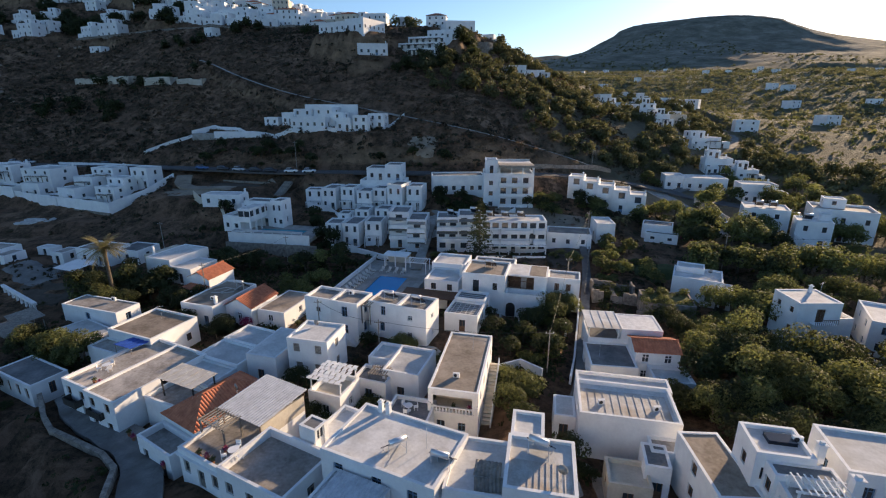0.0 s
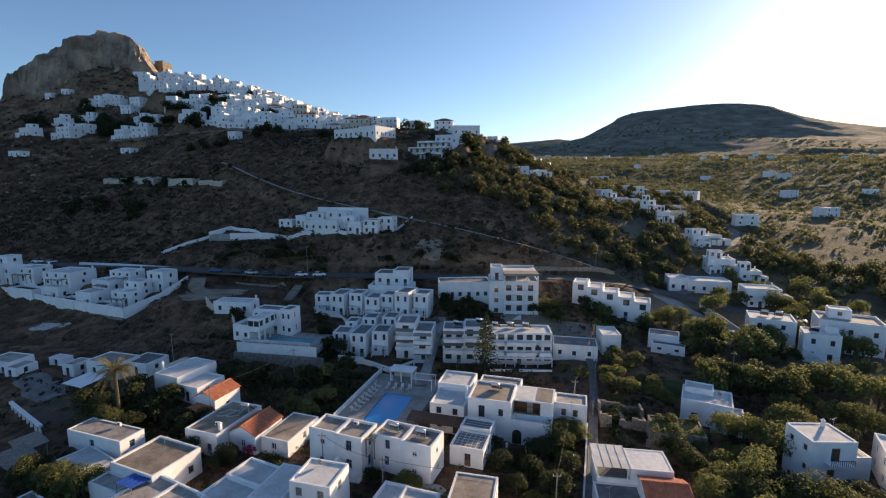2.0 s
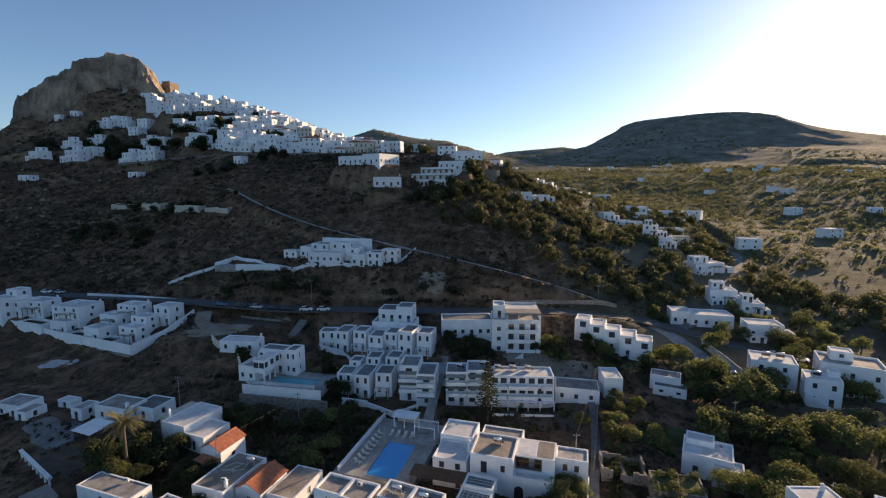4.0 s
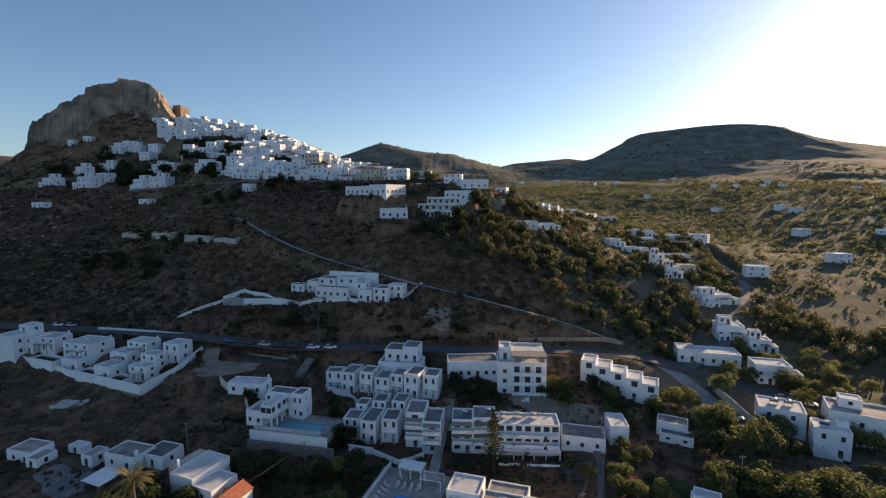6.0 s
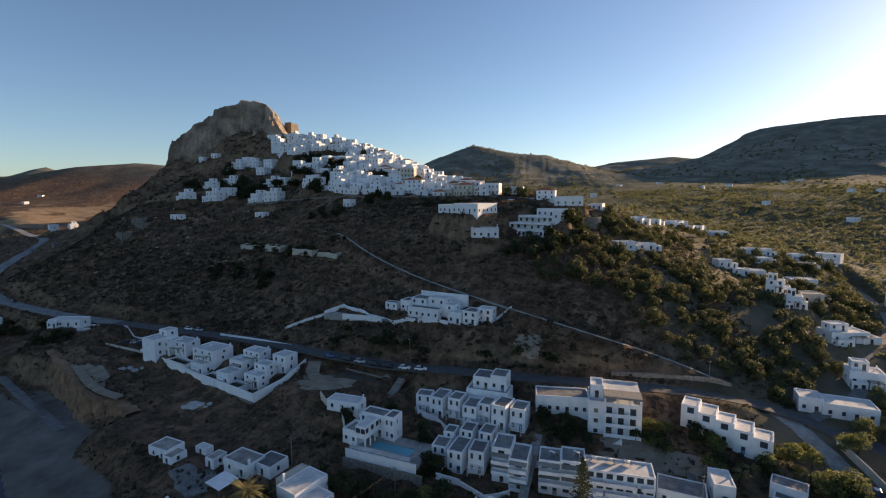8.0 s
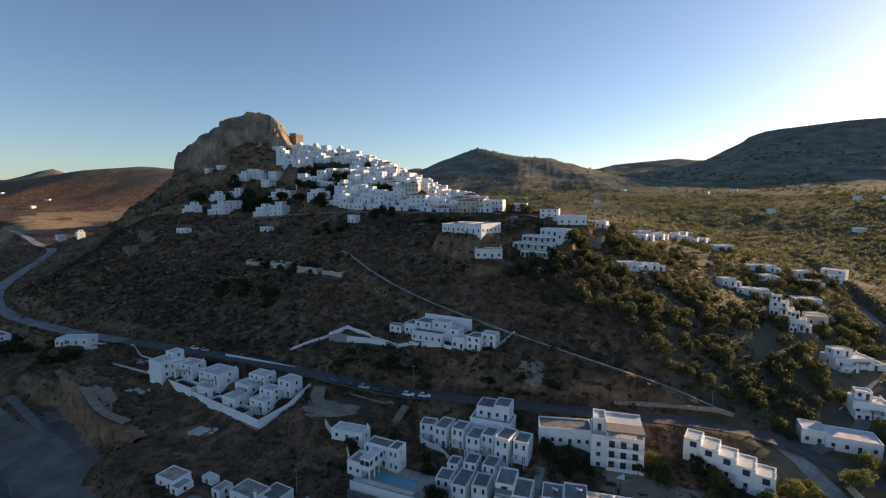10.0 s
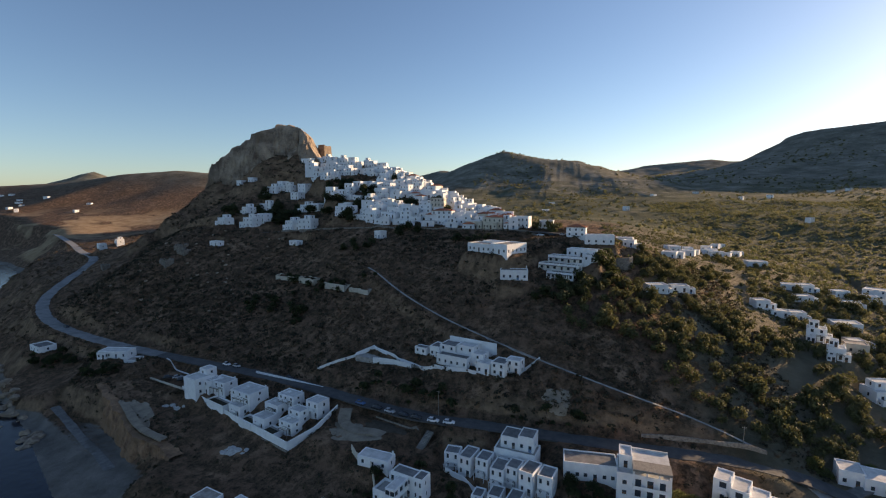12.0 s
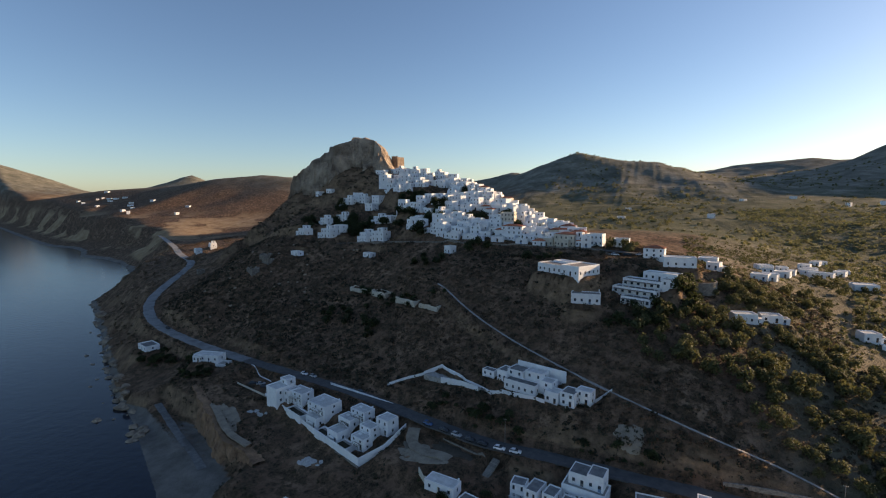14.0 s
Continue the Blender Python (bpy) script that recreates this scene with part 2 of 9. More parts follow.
HILL = make_ground_material()
# lightened leaves for the far trees, with valley haze put into the colour
LEAF_PALE = material("hazy_far_leaves", (0.095, 0.100, 0.045), (0.25, 0.235, 0.105), 0.12, 0.8, 0.0, 8)
let_light_through(LEAF_PALE, 0.45)
LEAF_MID = material("hillside_leaves", (0.056, 0.062, 0.024), (0.170, 0.162, 0.062), 0.3, 0.75, 0.0, 10)
let_light_through(LEAF_MID, 0.42)
SCRUB_DARK = material("dark_scrub", (0.030, 0.027, 0.016), (0.080, 0.068, 0.038), 0.12, 0.9, 0.0, 25)
let_light_through(SCRUB_DARK, 0.3)

# ---- shape of the land ----
# heights in metres on three coarse nets of smooth spline patches: the whole hill, the hotel slope, the crag's foot
NET_HILL = np.array([
    (-49, -42, -34, -24, -14, -0, 11, 11, 7, 7, 8),
    (-29, -23, -17, -9, -1, 3, 3, 3, 7, 11, 14),
    (-10, -4, 0, 5, 12, 8, 10, 10, 8, 13, 20),
    (6, 14, 21, 22, 24, 28, 47, 44, 17, 15, 23),
    (21, 29, 40, 54, 58, 72, 85, 69, 31, 24, 25),
    (35, 53, 76, 88, 90, 94, 84, 71, 47, 34, 27),
    (43, 63, 101, 133, 132, 101, 73, 68, 53, 39, 30),
    (45, 57, 86, 121, 119, 83, 68, 69, 53, 39, 36),
    (48, 66, 75, 77, 75, 72, 77, 74, 56, 43, 42)], float)
NET_SLOPE = np.array([
    (0, 1, -1, 1, 1, 1, 0, 0),
    (-1, 1, -1, -2, -1, 1, 2, 0),
    (-1, 3, 1, 1, 2, -6, -2, 0),
    (0, -4, -3, 6, 2, -3, 2, -1),
    (3, 0, 0, 3, -5, -2, 4, -1),
    (1, -2, -1, 7, 8, -2, -7, 1),
    (0, 0, 1, -1, -1, 0, 0, 0)], float)
NET_CRAG = np.array([
    (0, 1, 2, 0, 2, 1, -1),
    (1, -9, -15, 4, 1, -5, 0),
    (-1, 11, -3, 4, -3, -4, 0),
    (-3, 15, 5, -4, -6, 5, 2),
    (-2, 8, 7, -2, 1, 9, -5),
    (-1, 5, -1, -13, -5, 1, 1),
    (-1, 4, 6, 8, 5, 2, 2),
    (0, 1, 0, 2, 1, -4, -1)], float)


def net(table, x0, dx, y0, dy, x, y):
    """The cubic spline patch over a net, at arrays x, y."""
    ny, nx = table.shape
    u, v = (x - x0) / dx, (y - y0) / dy
    i, j = np.floor(u).astype(int), np.floor(v).astype(int)
    f, g = u - i, v - j
    weight = lambda a: ((1 - a) ** 3 / 6, (3 * a ** 3 - 6 * a ** 2 + 4) / 6, (-3 * a ** 3 + 3 * a ** 2 + 3 * a + 1) / 6, a ** 3 / 6)
    wf, wg = weight(f), weight(g)
    total = np.zeros_like(u)
    for a in range(4):
        for b in range(4):
            total += wf[a] * wg[b] * table[np.clip(j - 1 + b, 0, ny - 1), np.clip(i - 1 + a, 0, nx - 1)]
    return total


COAST = [(-60, -4600), (-75, -200), (-82, 0), (-92, 30), (-112, 62), (-140, 88), (-164, 102), (-225, 132), (-277, 154), (-354, 193), (-522, 278),
         (-628, 382), (-797, 470), (-887, 490), (-947, 489), (-1040, 540), (-1117, 564), (-1220, 568), (-1442, 631), (-2044, 819), (-4600, 1500)]


def to_line(line, x, y):
    """Distance from a polyline, the share of the way along it, and the side (positive: right of the way)."""
    best, along, side = np.full(x.shape, 1e9), np.zeros(x.shape), np.ones(x.shape)
    for k in range(len(line) - 1):
        (ax, ay), (bx, by) = line[k][:2], line[k + 1][:2]
        ex, ey = bx - ax, by - ay
        s = np.clip(((x - ax) * ex + (y - ay) * ey) / (ex * ex + ey * ey), 0, 1)
        d = np.hypot(x - ax - s * ex, y - ay - s * ey)
        near = d < best
        best, along = np.where(near, d, best), np.where(near, k + s, along)
        side = np.where(near, np.sign((x - ax) * ey - (y - ay) * ex), side)
    return best, along, side


def hill(x, y, cx, cy, h, rx, ry, turn=0.0, power=2.0):
    c, s = math.cos(radians(turn)), math.sin(radians(turn))
    u, v = ((x - cx) * c + (y - cy) * s) / rx, ((y - cy) * c - (x - cx) * s) / ry
    return h * np.exp(-(np.sqrt(u * u + v * v) ** power))


def smooth(a, b, v):
    t = np.clip((v - a) / (b - a), 0, 1)
    return t * t * (3 - 2 * t)


def rough(x, y, scale, seed):
    """Cheap rolling roughness from crossed waves of uneven direction."""
    r = random.Random(seed)
    total, amp = np.zeros_like(x), 1.0
    for k in range(7):
        a, f, p, q = r.uniform(0, 6.28), (1.7 ** k) / scale, r.uniform(0, 6.28), r.uniform(0, 6.28)
        u, v = x * math.cos(a) + y * math.sin(a), y * math.cos(a) - x * math.sin(a)
        total += amp * np.sin(u * f + p + 1.3 * np.sin(v * f * 0.7 + q))
        amp *= 0.62
    return total


# crests of the far hills: half width, then bearing (degrees right of the first heading), distance and height of the crest
RIDGES = [
    (230, [(-24, 1900, 148), (-21, 1950, 167), (-19.2, 1950, 176), (-16.9, 1950, 201), (-15.2, 1900, 187), (-13, 1750, 200), (-11.4, 1640, 207), (-10.3, 1620, 235), (-9.4, 1620, 249),
           (-7.7, 1620, 235), (-4.6, 1620, 214), (-1.2, 1620, 209), (1.1, 1620, 192), (3, 1600, 173), (5, 1560, 142)]),
    (420, [(0, 3100, 227), (4.3, 3100, 244), (6.3, 3100, 269), (9, 3100, 281), (11, 3100, 287), (12.6, 3100, 296), (14.3, 3100, 277), (17, 3100, 281), (20, 3100, 270)]),
    (430, [(13.6, 2350, 150), (15.8, 2300, 221), (16.6, 2280, 232), (17.8, 2250, 278), (19.3, 2250, 320), (20.5, 2250, 331), (24, 2250, 340), (27, 2250, 347), (30.2, 2250, 343), (33, 2250, 324),
           (35.7, 2250, 270), (37.5, 2250, 256), (41.3, 2250, 221), (46, 2250, 213), (54, 2250, 201)]),
    (330, [(29, 1400, 62), (36.5, 1350, 70), (41, 1300, 78), (48, 1250, 96), (56, 1200, 104)]),
    (260, [(-76, 3000, 24), (-68, 2500, 72), (-63, 2200, 108), (-59.7, 2000, 129), (-55, 1800, 138), (-53.3, 1750, 140), (-49.4, 1600, 161), (-45.4, 1550, 171), (-42.3, 1500, 162), (-38, 1500, 155), (-32, 1500, 139)]),
    (300, [(-58, 2900, 123), (-56.8, 2900, 150), (-54.5, 2900, 189), (-52.7, 2900, 224), (-51.2, 2900, 186), (-49, 2900, 123)]),
    (600, [(-88, 3400, 370), (-78, 3400, 358), (-71, 3400, 322), (-68, 3400, 280), (-64.5, 3400, 203), (-61.5, 3400, 127), (-58, 3400, 84)])]


def ridge(x, y, low, wide, crest):
    """A long hill with a rounded crest and gullied flanks running down to the land about it."""
    line = [Vector((d * math.sin(radians(a)), d * math.cos(radians(a)), h)) for a, d, h in crest]
    dense = np.array([tuple(a.lerp(b, i / n)) for a, b in zip(line, line[1:]) for n in (max(1, int((b - a).length / 40)),) for i in range(n)] + [tuple(line[-1])])
    d = to_line(line, x, y)[0]
    weight, top = np.zeros_like(x), np.zeros_like(x)
    for px, py, h in dense:
        w = 1 / ((x - px) ** 2 + (y - py) ** 2 + 900.0) ** 2
        weight += w
        top += w * h
    top /= weight
    d = np.sqrt(d * d + 900.0) - 30.0
    u = np.maximum(d, 0) / (wide * (1 + 0.06 * rough(x, y, 160.0, 21)).clip(0.5, 1.6))
    flank = 1 / (1 + u ** 1.55)
    return low + np.maximum(top - low, 0) * flank - 4.5 * abs(rough(x, y, 110.0, 23)) * flank * (1 - flank) * 4 * smooth(20, 120, d) * smooth(30, 160, top - low)


def far_land(x, y):
    low = 10 + 0.045 * np.maximum(y, 0) + 0.01 * np.maximum(x, 0) - 0.034 * np.maximum(y, 0) * smooth(-300, -700, x)
    low = low + rough(x, y, 90.0, 5) * (1.6 + 1.0 * smooth(700, 1600, np.hypot(x, y)))
    low = low + hill(x, y, -395, 810, 92, 110, 140) + hill(x, y, 1500, 900, 60, 500, 400)
    z = low
    for wide, crest in RIDGES:
        z = np.maximum(z, ridge(x, y, low, wide, crest))
    return z


def crag_frame(x, y):
    """Along and across the crag: u from the sea end to the castle end, v away from the town."""
    c, s = math.cos(radians(15)), math.sin(radians(15))
    return (x + 270.5) * c + (y - 362) * s, (y - 362) * c - (x + 270.5) * s


def talus(x, y):
    u, v = crag_frame(x, y)
    foot = 106 + 24 * smooth(-34, 4, u)
    front = foot + (v + 11) * 1.05
    sea_end = 108 + (u + 47) * 1.15
    back = 126 + (16 - v) * 1.2
    castle = 133 - (u - 46) * 0.9
    return np.minimum(np.minimum(front, sea_end), np.minimum(np.minimum(back, castle), foot + 4))


PADS, LANES = [], []     # levelled plots (x, y, half w, half d, turn, z, reach) and levelled ways (line, half width, reach)


def bare_height(x, y):
    z = net(NET_HILL, -460, 70, 10, 60, x, y)
    inner = smooth(0, 35, np.minimum(np.minimum(x + 110, 135 - x), np.minimum(y - 90, 300 - y)) + 35)
    z = z + net(NET_SLOPE, -110, 35, 90, 35, x, y) * inner
    inner = smooth(0, 35, np.minimum(np.minimum(x + 320, -110 - x), np.minimum(y - 130, 410 - y)) + 35)
    z = z + net(NET_CRAG, -320, 35, 130, 40, x, y) * inner
    out = np.maximum(np.maximum(-455 - x, x - 215), np.maximum(y - 470, -30 - y))
    k = smooth(-20, 260, out)
    off = k > 0
    if off.any():
        z[off] = z[off] * (1 - k[off]) + far_land(x[off], y[off]) * k[off]
    z = np.maximum(np.maximum(z, 3.0), talus(x, y) + rough(x, y, 6.0, 4) * 0.8)
    z = z + rough(x, y, 9.0, 3) * 0.42 * smooth(12, 30, z)
    d, along, side = to_line(COAST, x, y)
    s = d * np.where(side > 0, 1, -1)
    beach = 24 * (1 - smooth(6.4, 7.6, along)) + 14 * smooth(10.3, 10.9, along) * (1 - smooth(11.4, 11.9, along))
    ragged = rough(x, y, 5.0, 8) * 1.3 * smooth(6.8, 8.0, along)
    bank = np.where(s < beach, 0.10 * s, 0.10 * beach + (s + ragged - beach) * (0.85 - 0.55 * smooth(11.0, 13.0, along) + 2.6 * smooth(5.6, 6.4, along) * (1 - smooth(7.4, 8.2, along))))
    z = np.minimum(z, bank + smooth(60, 140, s) * 400)
    return np.where(s < 0, np.maximum(-8, s * 0.25), z)


def height(x, y):
    x, y = np.atleast_1d(np.asarray(x, float)), np.atleast_1d(np.asarray(y, float))
    z = bare_height(x, y)
    for line, half, reach in LANES:
        xs, ys = [p[0] for p in line], [p[1] for p in line]
        near = (x > min(xs) - 30) & (x < max(xs) + 30) & (y > min(ys) - 30) & (y < max(ys) + 30)
        if near.any():
            d, along, side = to_line(line, x[near], y[near])
            k = 1 - smooth(half, half + reach, d)
            level = np.interp(along, range(len(line)), [p[2] for p in line])
            z[near] = z[near] * (1 - k) + level * k
    total, weight, top = np.zeros_like(z), np.zeros_like(z), np.zeros_like(z)
    for cx, cy, hw, hd, turn, pz, reach in PADS:
        near = (abs(x - cx) < hw + hd + reach + 2) & (abs(y - cy) < hw + hd + reach + 2)
        if near.any():
            c, s = math.cos(radians(turn)), math.sin(radians(turn))
            u, v = abs((x[near] - cx) * c + (y[near] - cy) * s) - hw, abs((y[near] - cy) * c - (x[near] - cx) * s) - hd
            k = 1 - smooth(0.6, reach, np.hypot(np.maximum(u, 0), np.maximum(v, 0)))
            total[near] += k ** 3 * pz
            weight[near] += k ** 3
            top[near] = np.maximum(top[near], k)
    return np.where(weight > 0, z * (1 - top) + total / np.maximum(weight, 1e-9) * top, z)


def ground_at(x, y):
    return float(height(x, y)[0])


def bare_at(x, y):
    return float(bare_height(np.array([float(x)]), np.array([float(y)]))[0])

# ---- builders ----
def mesh_of(name, verts, faces, mat):
    me = bpy.data.meshes.new(name)
    me.from_pydata([tuple(v) for v in verts], [], faces)
    me.materials.append(mat)
    return me


def part(name, me, parent, label="", at=(0, 0, 0), turn=0.0):
    ob = new(name, me)
    ob.parent = parent
    ob.matrix_basis = pose(*at, 0, 0, turn)
    if label:
        ob["label"] = label
    return ob


def thing(name, x, y, z, turn=0.0, label="", category="", group="", kind=""):
    return_ob = new(name)
    return_ob.empty_display_size = 0.3
    return_ob.matrix_basis = pose(x, y, z, 0, 0, turn)
    return tagged(return_ob, label, category, group, kind)


class Shape:
    """Collects boxes, bars and sheets into one mesh."""

    def __init__(self):
        self.v, self.f = [], []

    def add(self, verts, faces):
        k = len(self.v)
        self.v += [tuple(p) for p in verts]
        self.f += [tuple(i + k for i in face) for face in faces]
        return self

    def box(self, x0, x1, y0, y1, z0, z1, taper=0.0):
        a = taper
        return self.add([(x0, y0, z0), (x1, y0, z0), (x1, y1, z0), (x0, y1, z0), (x0 + a, y0 + a, z1), (x1 - a, y0 + a, z1), (x1 - a, y1 - a, z1), (x0 + a, y1 - a, z1)],
                        [(3, 2, 1, 0), (4, 5, 6, 7), (0, 1, 5, 4), (1, 2, 6, 5), (2, 3, 7, 6), (3, 0, 4, 7)])

    def bar(self, p, q, r, sides=6, r2=None):
        p, q = Vector(p), Vector(q)
        m = (q - p).to_track_quat("Z", "Y").to_matrix()
        r2 = r if r2 is None else r2
        ring = [m @ Vector((math.cos(6.2832 * i / sides), math.sin(6.2832 * i / sides), 0)) for i in range(sides)]
        verts = [p + c * r for c in ring] + [q + c * r2 for c in ring]
        faces = [(i, (i + 1) % sides, sides + (i + 1) % sides, sides + i) for i in range(sides)]
        return self.add(verts, faces + [tuple(range(sides - 1, -1, -1)), tuple(range(sides, 2 * sides))])

    def mesh(self, name, mat, smooth_faces=False):
        me = mesh_of(name, self.v, self.f, mat)
        if smooth_faces:
            me.shade_smooth()
        return me


MESHES = {}


def cached(key, make):
    if key not in MESHES:
        MESHES[key] = make()
    return MESHES[key]


def plate(w, h, y0, y1, holes, s=None, z0=0.0):
    """A flat plate with rectangular holes (x0, x1, z0, z1), in one connected piece."""
    xs = sorted({-w / 2, w / 2, *(c for hole in holes for c in hole[:2])})
    zs = sorted({z0, h, *(c for hole in holes for c in hole[2:])})
    nx, nz = len(xs), len(zs)
    verts = [(x, y, z) for y in (y0, y1) for z in zs for x in xs]
    solid = lambda i, j: 0 <= i < nx - 1 and 0 <= j < nz - 1 and not any(q[0] < (xs[i] + xs[i + 1]) / 2 < q[1] and q[2] < (zs[j] + zs[j + 1]) / 2 < q[3] for q in holes)
    at = lambda i, j, k: k * nx * nz + j * nx + i
    faces = []
    for i in range(nx - 1):
        for j in range(nz - 1):
            if solid(i, j):
                faces += [(at(i, j, 0), at(i + 1, j, 0), at(i + 1, j + 1, 0), at(i, j + 1, 0)), (at(i, j + 1, 1), at(i + 1, j + 1, 1), at(i + 1, j, 1), at(i, j, 1))]
                for di, dj, p, q in ((-1, 0, (i, j + 1), (i, j)), (1, 0, (i + 1, j), (i + 1, j + 1)), (0, -1, (i, j), (i + 1, j)), (0, 1, (i + 1, j + 1), (i, j + 1))):
                    if not solid(i + di, j + dj):
                        faces.append((at(*p, 0), at(*p, 1), at(*q, 1), at(*q, 0)))
    s = s or Shape()
    return s.add(verts, faces)


def window_mesh(w, h, mat, style, glazed=False):
    """A frame with glazing bars (casement), louvred shutters, or a half-boarded door; facing -y."""
    t = 0.07
    if glazed:
        # seen from afar: a frame, a middle bar and a sill before dark glass
        s = Shape().box(-w / 2, w / 2, 0.0, 0.08, 0, t).box(-w / 2, w / 2, 0.0, 0.08, h - t, h).box(-w / 2, -w / 2 + t, 0.0, 0.08, t, h - t).box(w / 2 - t, w / 2, 0.0, 0.08, t, h - t)
        if style == "shutter" or style == "door":
            s.box(-w / 2 + t, w / 2 - t, 0.02, 0.06, t, h * 0.45)
        k = len(s.f)
        s.box(-w / 2, w / 2, 0.05, 0.07, 0.01, h - 0.01)
        me = mesh_of("window_frame", s.v, s.f, mat)
        me.materials.append(GLASS)
        for poly in me.polygons[k:]:
            poly.material_index = 1
        return me
    if style == "door":
        holes = [(-w / 2 + t, -0.04, h * 0.45, h - t), (0.04, w / 2 - t, h * 0.45, h - t)]
    elif style == "shutter":
        n = max(4, int(h / 0.2))
        holes = [(x0, x1, t + (h - 2 * t) * (i + 0.7) / n, t + (h - 2 * t) * (i + 1) / n - 0.001) for i in range(n - 1) for x0, x1 in ((-w / 2 + t, -0.03), (0.03, w / 2 - t))]
    else:
        holes = [(x0, x1, z0, z1) for x0, x1 in ((-w / 2 + t, -0.03), (0.03, w / 2 - t)) for z0, z1 in ((t, h * 0.62), (h * 0.62 + 0.04, h - t))]
    me = plate(w, h, 0, 0.08, holes).mesh("window_frame", mat)
    return me


def pane_mesh(w, h):
    return Shape().box(-w / 2, w / 2, 0.085, 0.11, 0, h).mesh("pane", GLASS)


def put_window(parent, at, turn, w, h, mat, style, far=False):
    name = "door" if style == "door" else "window"
    ob = part(name, cached(("win", w, h, mat.name, style, far), lambda: window_mesh(w, h, mat, style, far)), parent, at=at, turn=turn)
    if style != "shutter" and not far:
        part("pane", cached(("pane", w, h), lambda: pane_mesh(w, h)), ob)
    return ob


def walls_mesh(w, d, h, sink, rim, holes, mat, thick=0.28, batter=0.0):
    """Outer walls with openings that go through them, and a parapet above the roof."""
    s = Shape()
    sides = (("f", (-w / 2, -d / 2), (1, 0), w), ("r", (w / 2, -d / 2), (0, 1), d), ("b", (w / 2, d / 2), (-1, 0), w), ("l", (-w / 2, d / 2), (0, -1), d))
    for key, (ox, oy), (ex, ey), length in sides:
        nx, ny = -ey, ex        # inwards
        cut = holes.get(key, ())
        us = sorted({0, length, *(c[0] for c in cut), *(c[1] for c in cut)})
        vs = sorted({-sink, h + rim, *(c[2] for c in cut), *(c[3] for c in cut)})
        at = lambda u, v, i=0.0: (ox + ex * u + nx * i, oy + ey * u + ny * i, v)
        for i in range(len(us) - 1):
            for j in range(len(vs) - 1):
                mu, mv = (us[i] + us[i + 1]) / 2, (vs[j] + vs[j + 1]) / 2
                if not any(c[0] < mu < c[1] and c[2] < mv < c[3] for c in cut):
                    s.add([at(us[i], vs[j]), at(us[i + 1], vs[j]), at(us[i + 1], vs[j + 1]), at(us[i], vs[j + 1])], [(0, 1, 2, 3)])
        for u0, u1, v0, v1, *rest in cut:
            k = thick
            s.add([at(u0, v0), at(u1, v0), at(u1, v1), at(u0, v1), at(u0, v0, k), at(u1, v0, k), at(u1, v1, k), at(u0, v1, k)],
                  [(0, 4, 5, 1), (1, 5, 6, 2), (2, 6, 7, 3), (3, 7, 4, 0)])
        s.add([at(0, h + rim), at(length, h + rim), at(length - thick, h + rim, thick), at(thick, h + rim, thick), at(length - thick, h - 0.1, thick), at(thick, h - 0.1, thick)],
              [(0, 1, 2, 3), (3, 2, 4, 5)])
    return s.mesh("wall", mat)


def tile_roof(w, d, rise, hip, over=0.25):
    """A pitched roof of tile courses: rounded rows running down the slopes, in one sheet. Ridge along x."""
    s, hw, hd = Shape(), w / 2 + over, d / 2 + over
    inset = hd if hip else 0.0

    def slope(half, reach_at, put):
        rows = max(6, int(2 * half / 0.36))
        steps = 5
        verts, faces = [], []
        for i in range(4 * rows + 1):
            u = -half + 2 * half * i / (4 * rows)
            lift = (0.0, 0.06, 0.08, 0.06)[i % 4]
            for j in range(steps + 1):
                g = reach_at(u) * j / steps
                verts.append(put(u, g, lift + 0.012 * (j % 2)))
        for i in range(4 * rows):
            for j in range(steps):
                k = i * (steps + 1) + j
                faces.append((k, k + steps + 1, k + steps + 2, k + 1))
        s.add(verts, faces)

    for sign in (-1, 1):
        slope(hw, (lambda u: min(1.0, (hw - abs(u)) / inset)) if hip else (lambda u: 1.0), lambda u, g, z: (u * -sign, sign * hd * (1 - g), z + rise * g))
        if hip:
            slope(hd, lambda u: min(1.0, (hd - abs(u)) / hd), lambda u, g, z: (sign * (hw - inset * g), u * sign, z + rise * g))
    s.bar((-hw + inset, 0, rise + 0.05), (hw - inset, 0, rise + 0.05), 0.11)
    return s.mesh("roof", TILE)


def gable_ends(w, d, rise, mat):
    s = Shape()
    for x in (-w / 2, w / 2):
        s.add([(x - 0.14, -d / 2, -0.1), (x - 0.14, d / 2, -0.1), (x - 0.14, 0, rise - 0.08), (x + 0.14, -d / 2, -0.1), (x + 0.14, d / 2, -0.1), (x + 0.14, 0, rise - 0.08)],
              [(0, 2, 1), (3, 4, 5), (0, 1, 4, 3), (1, 2, 5, 4), (2, 0, 3, 5)])
    return s.mesh("gable", mat)


RND = random.Random(11)
FRAMES = (WOOD, WOOD, GREY_WOOD, BLUE_WOOD, WHITE)


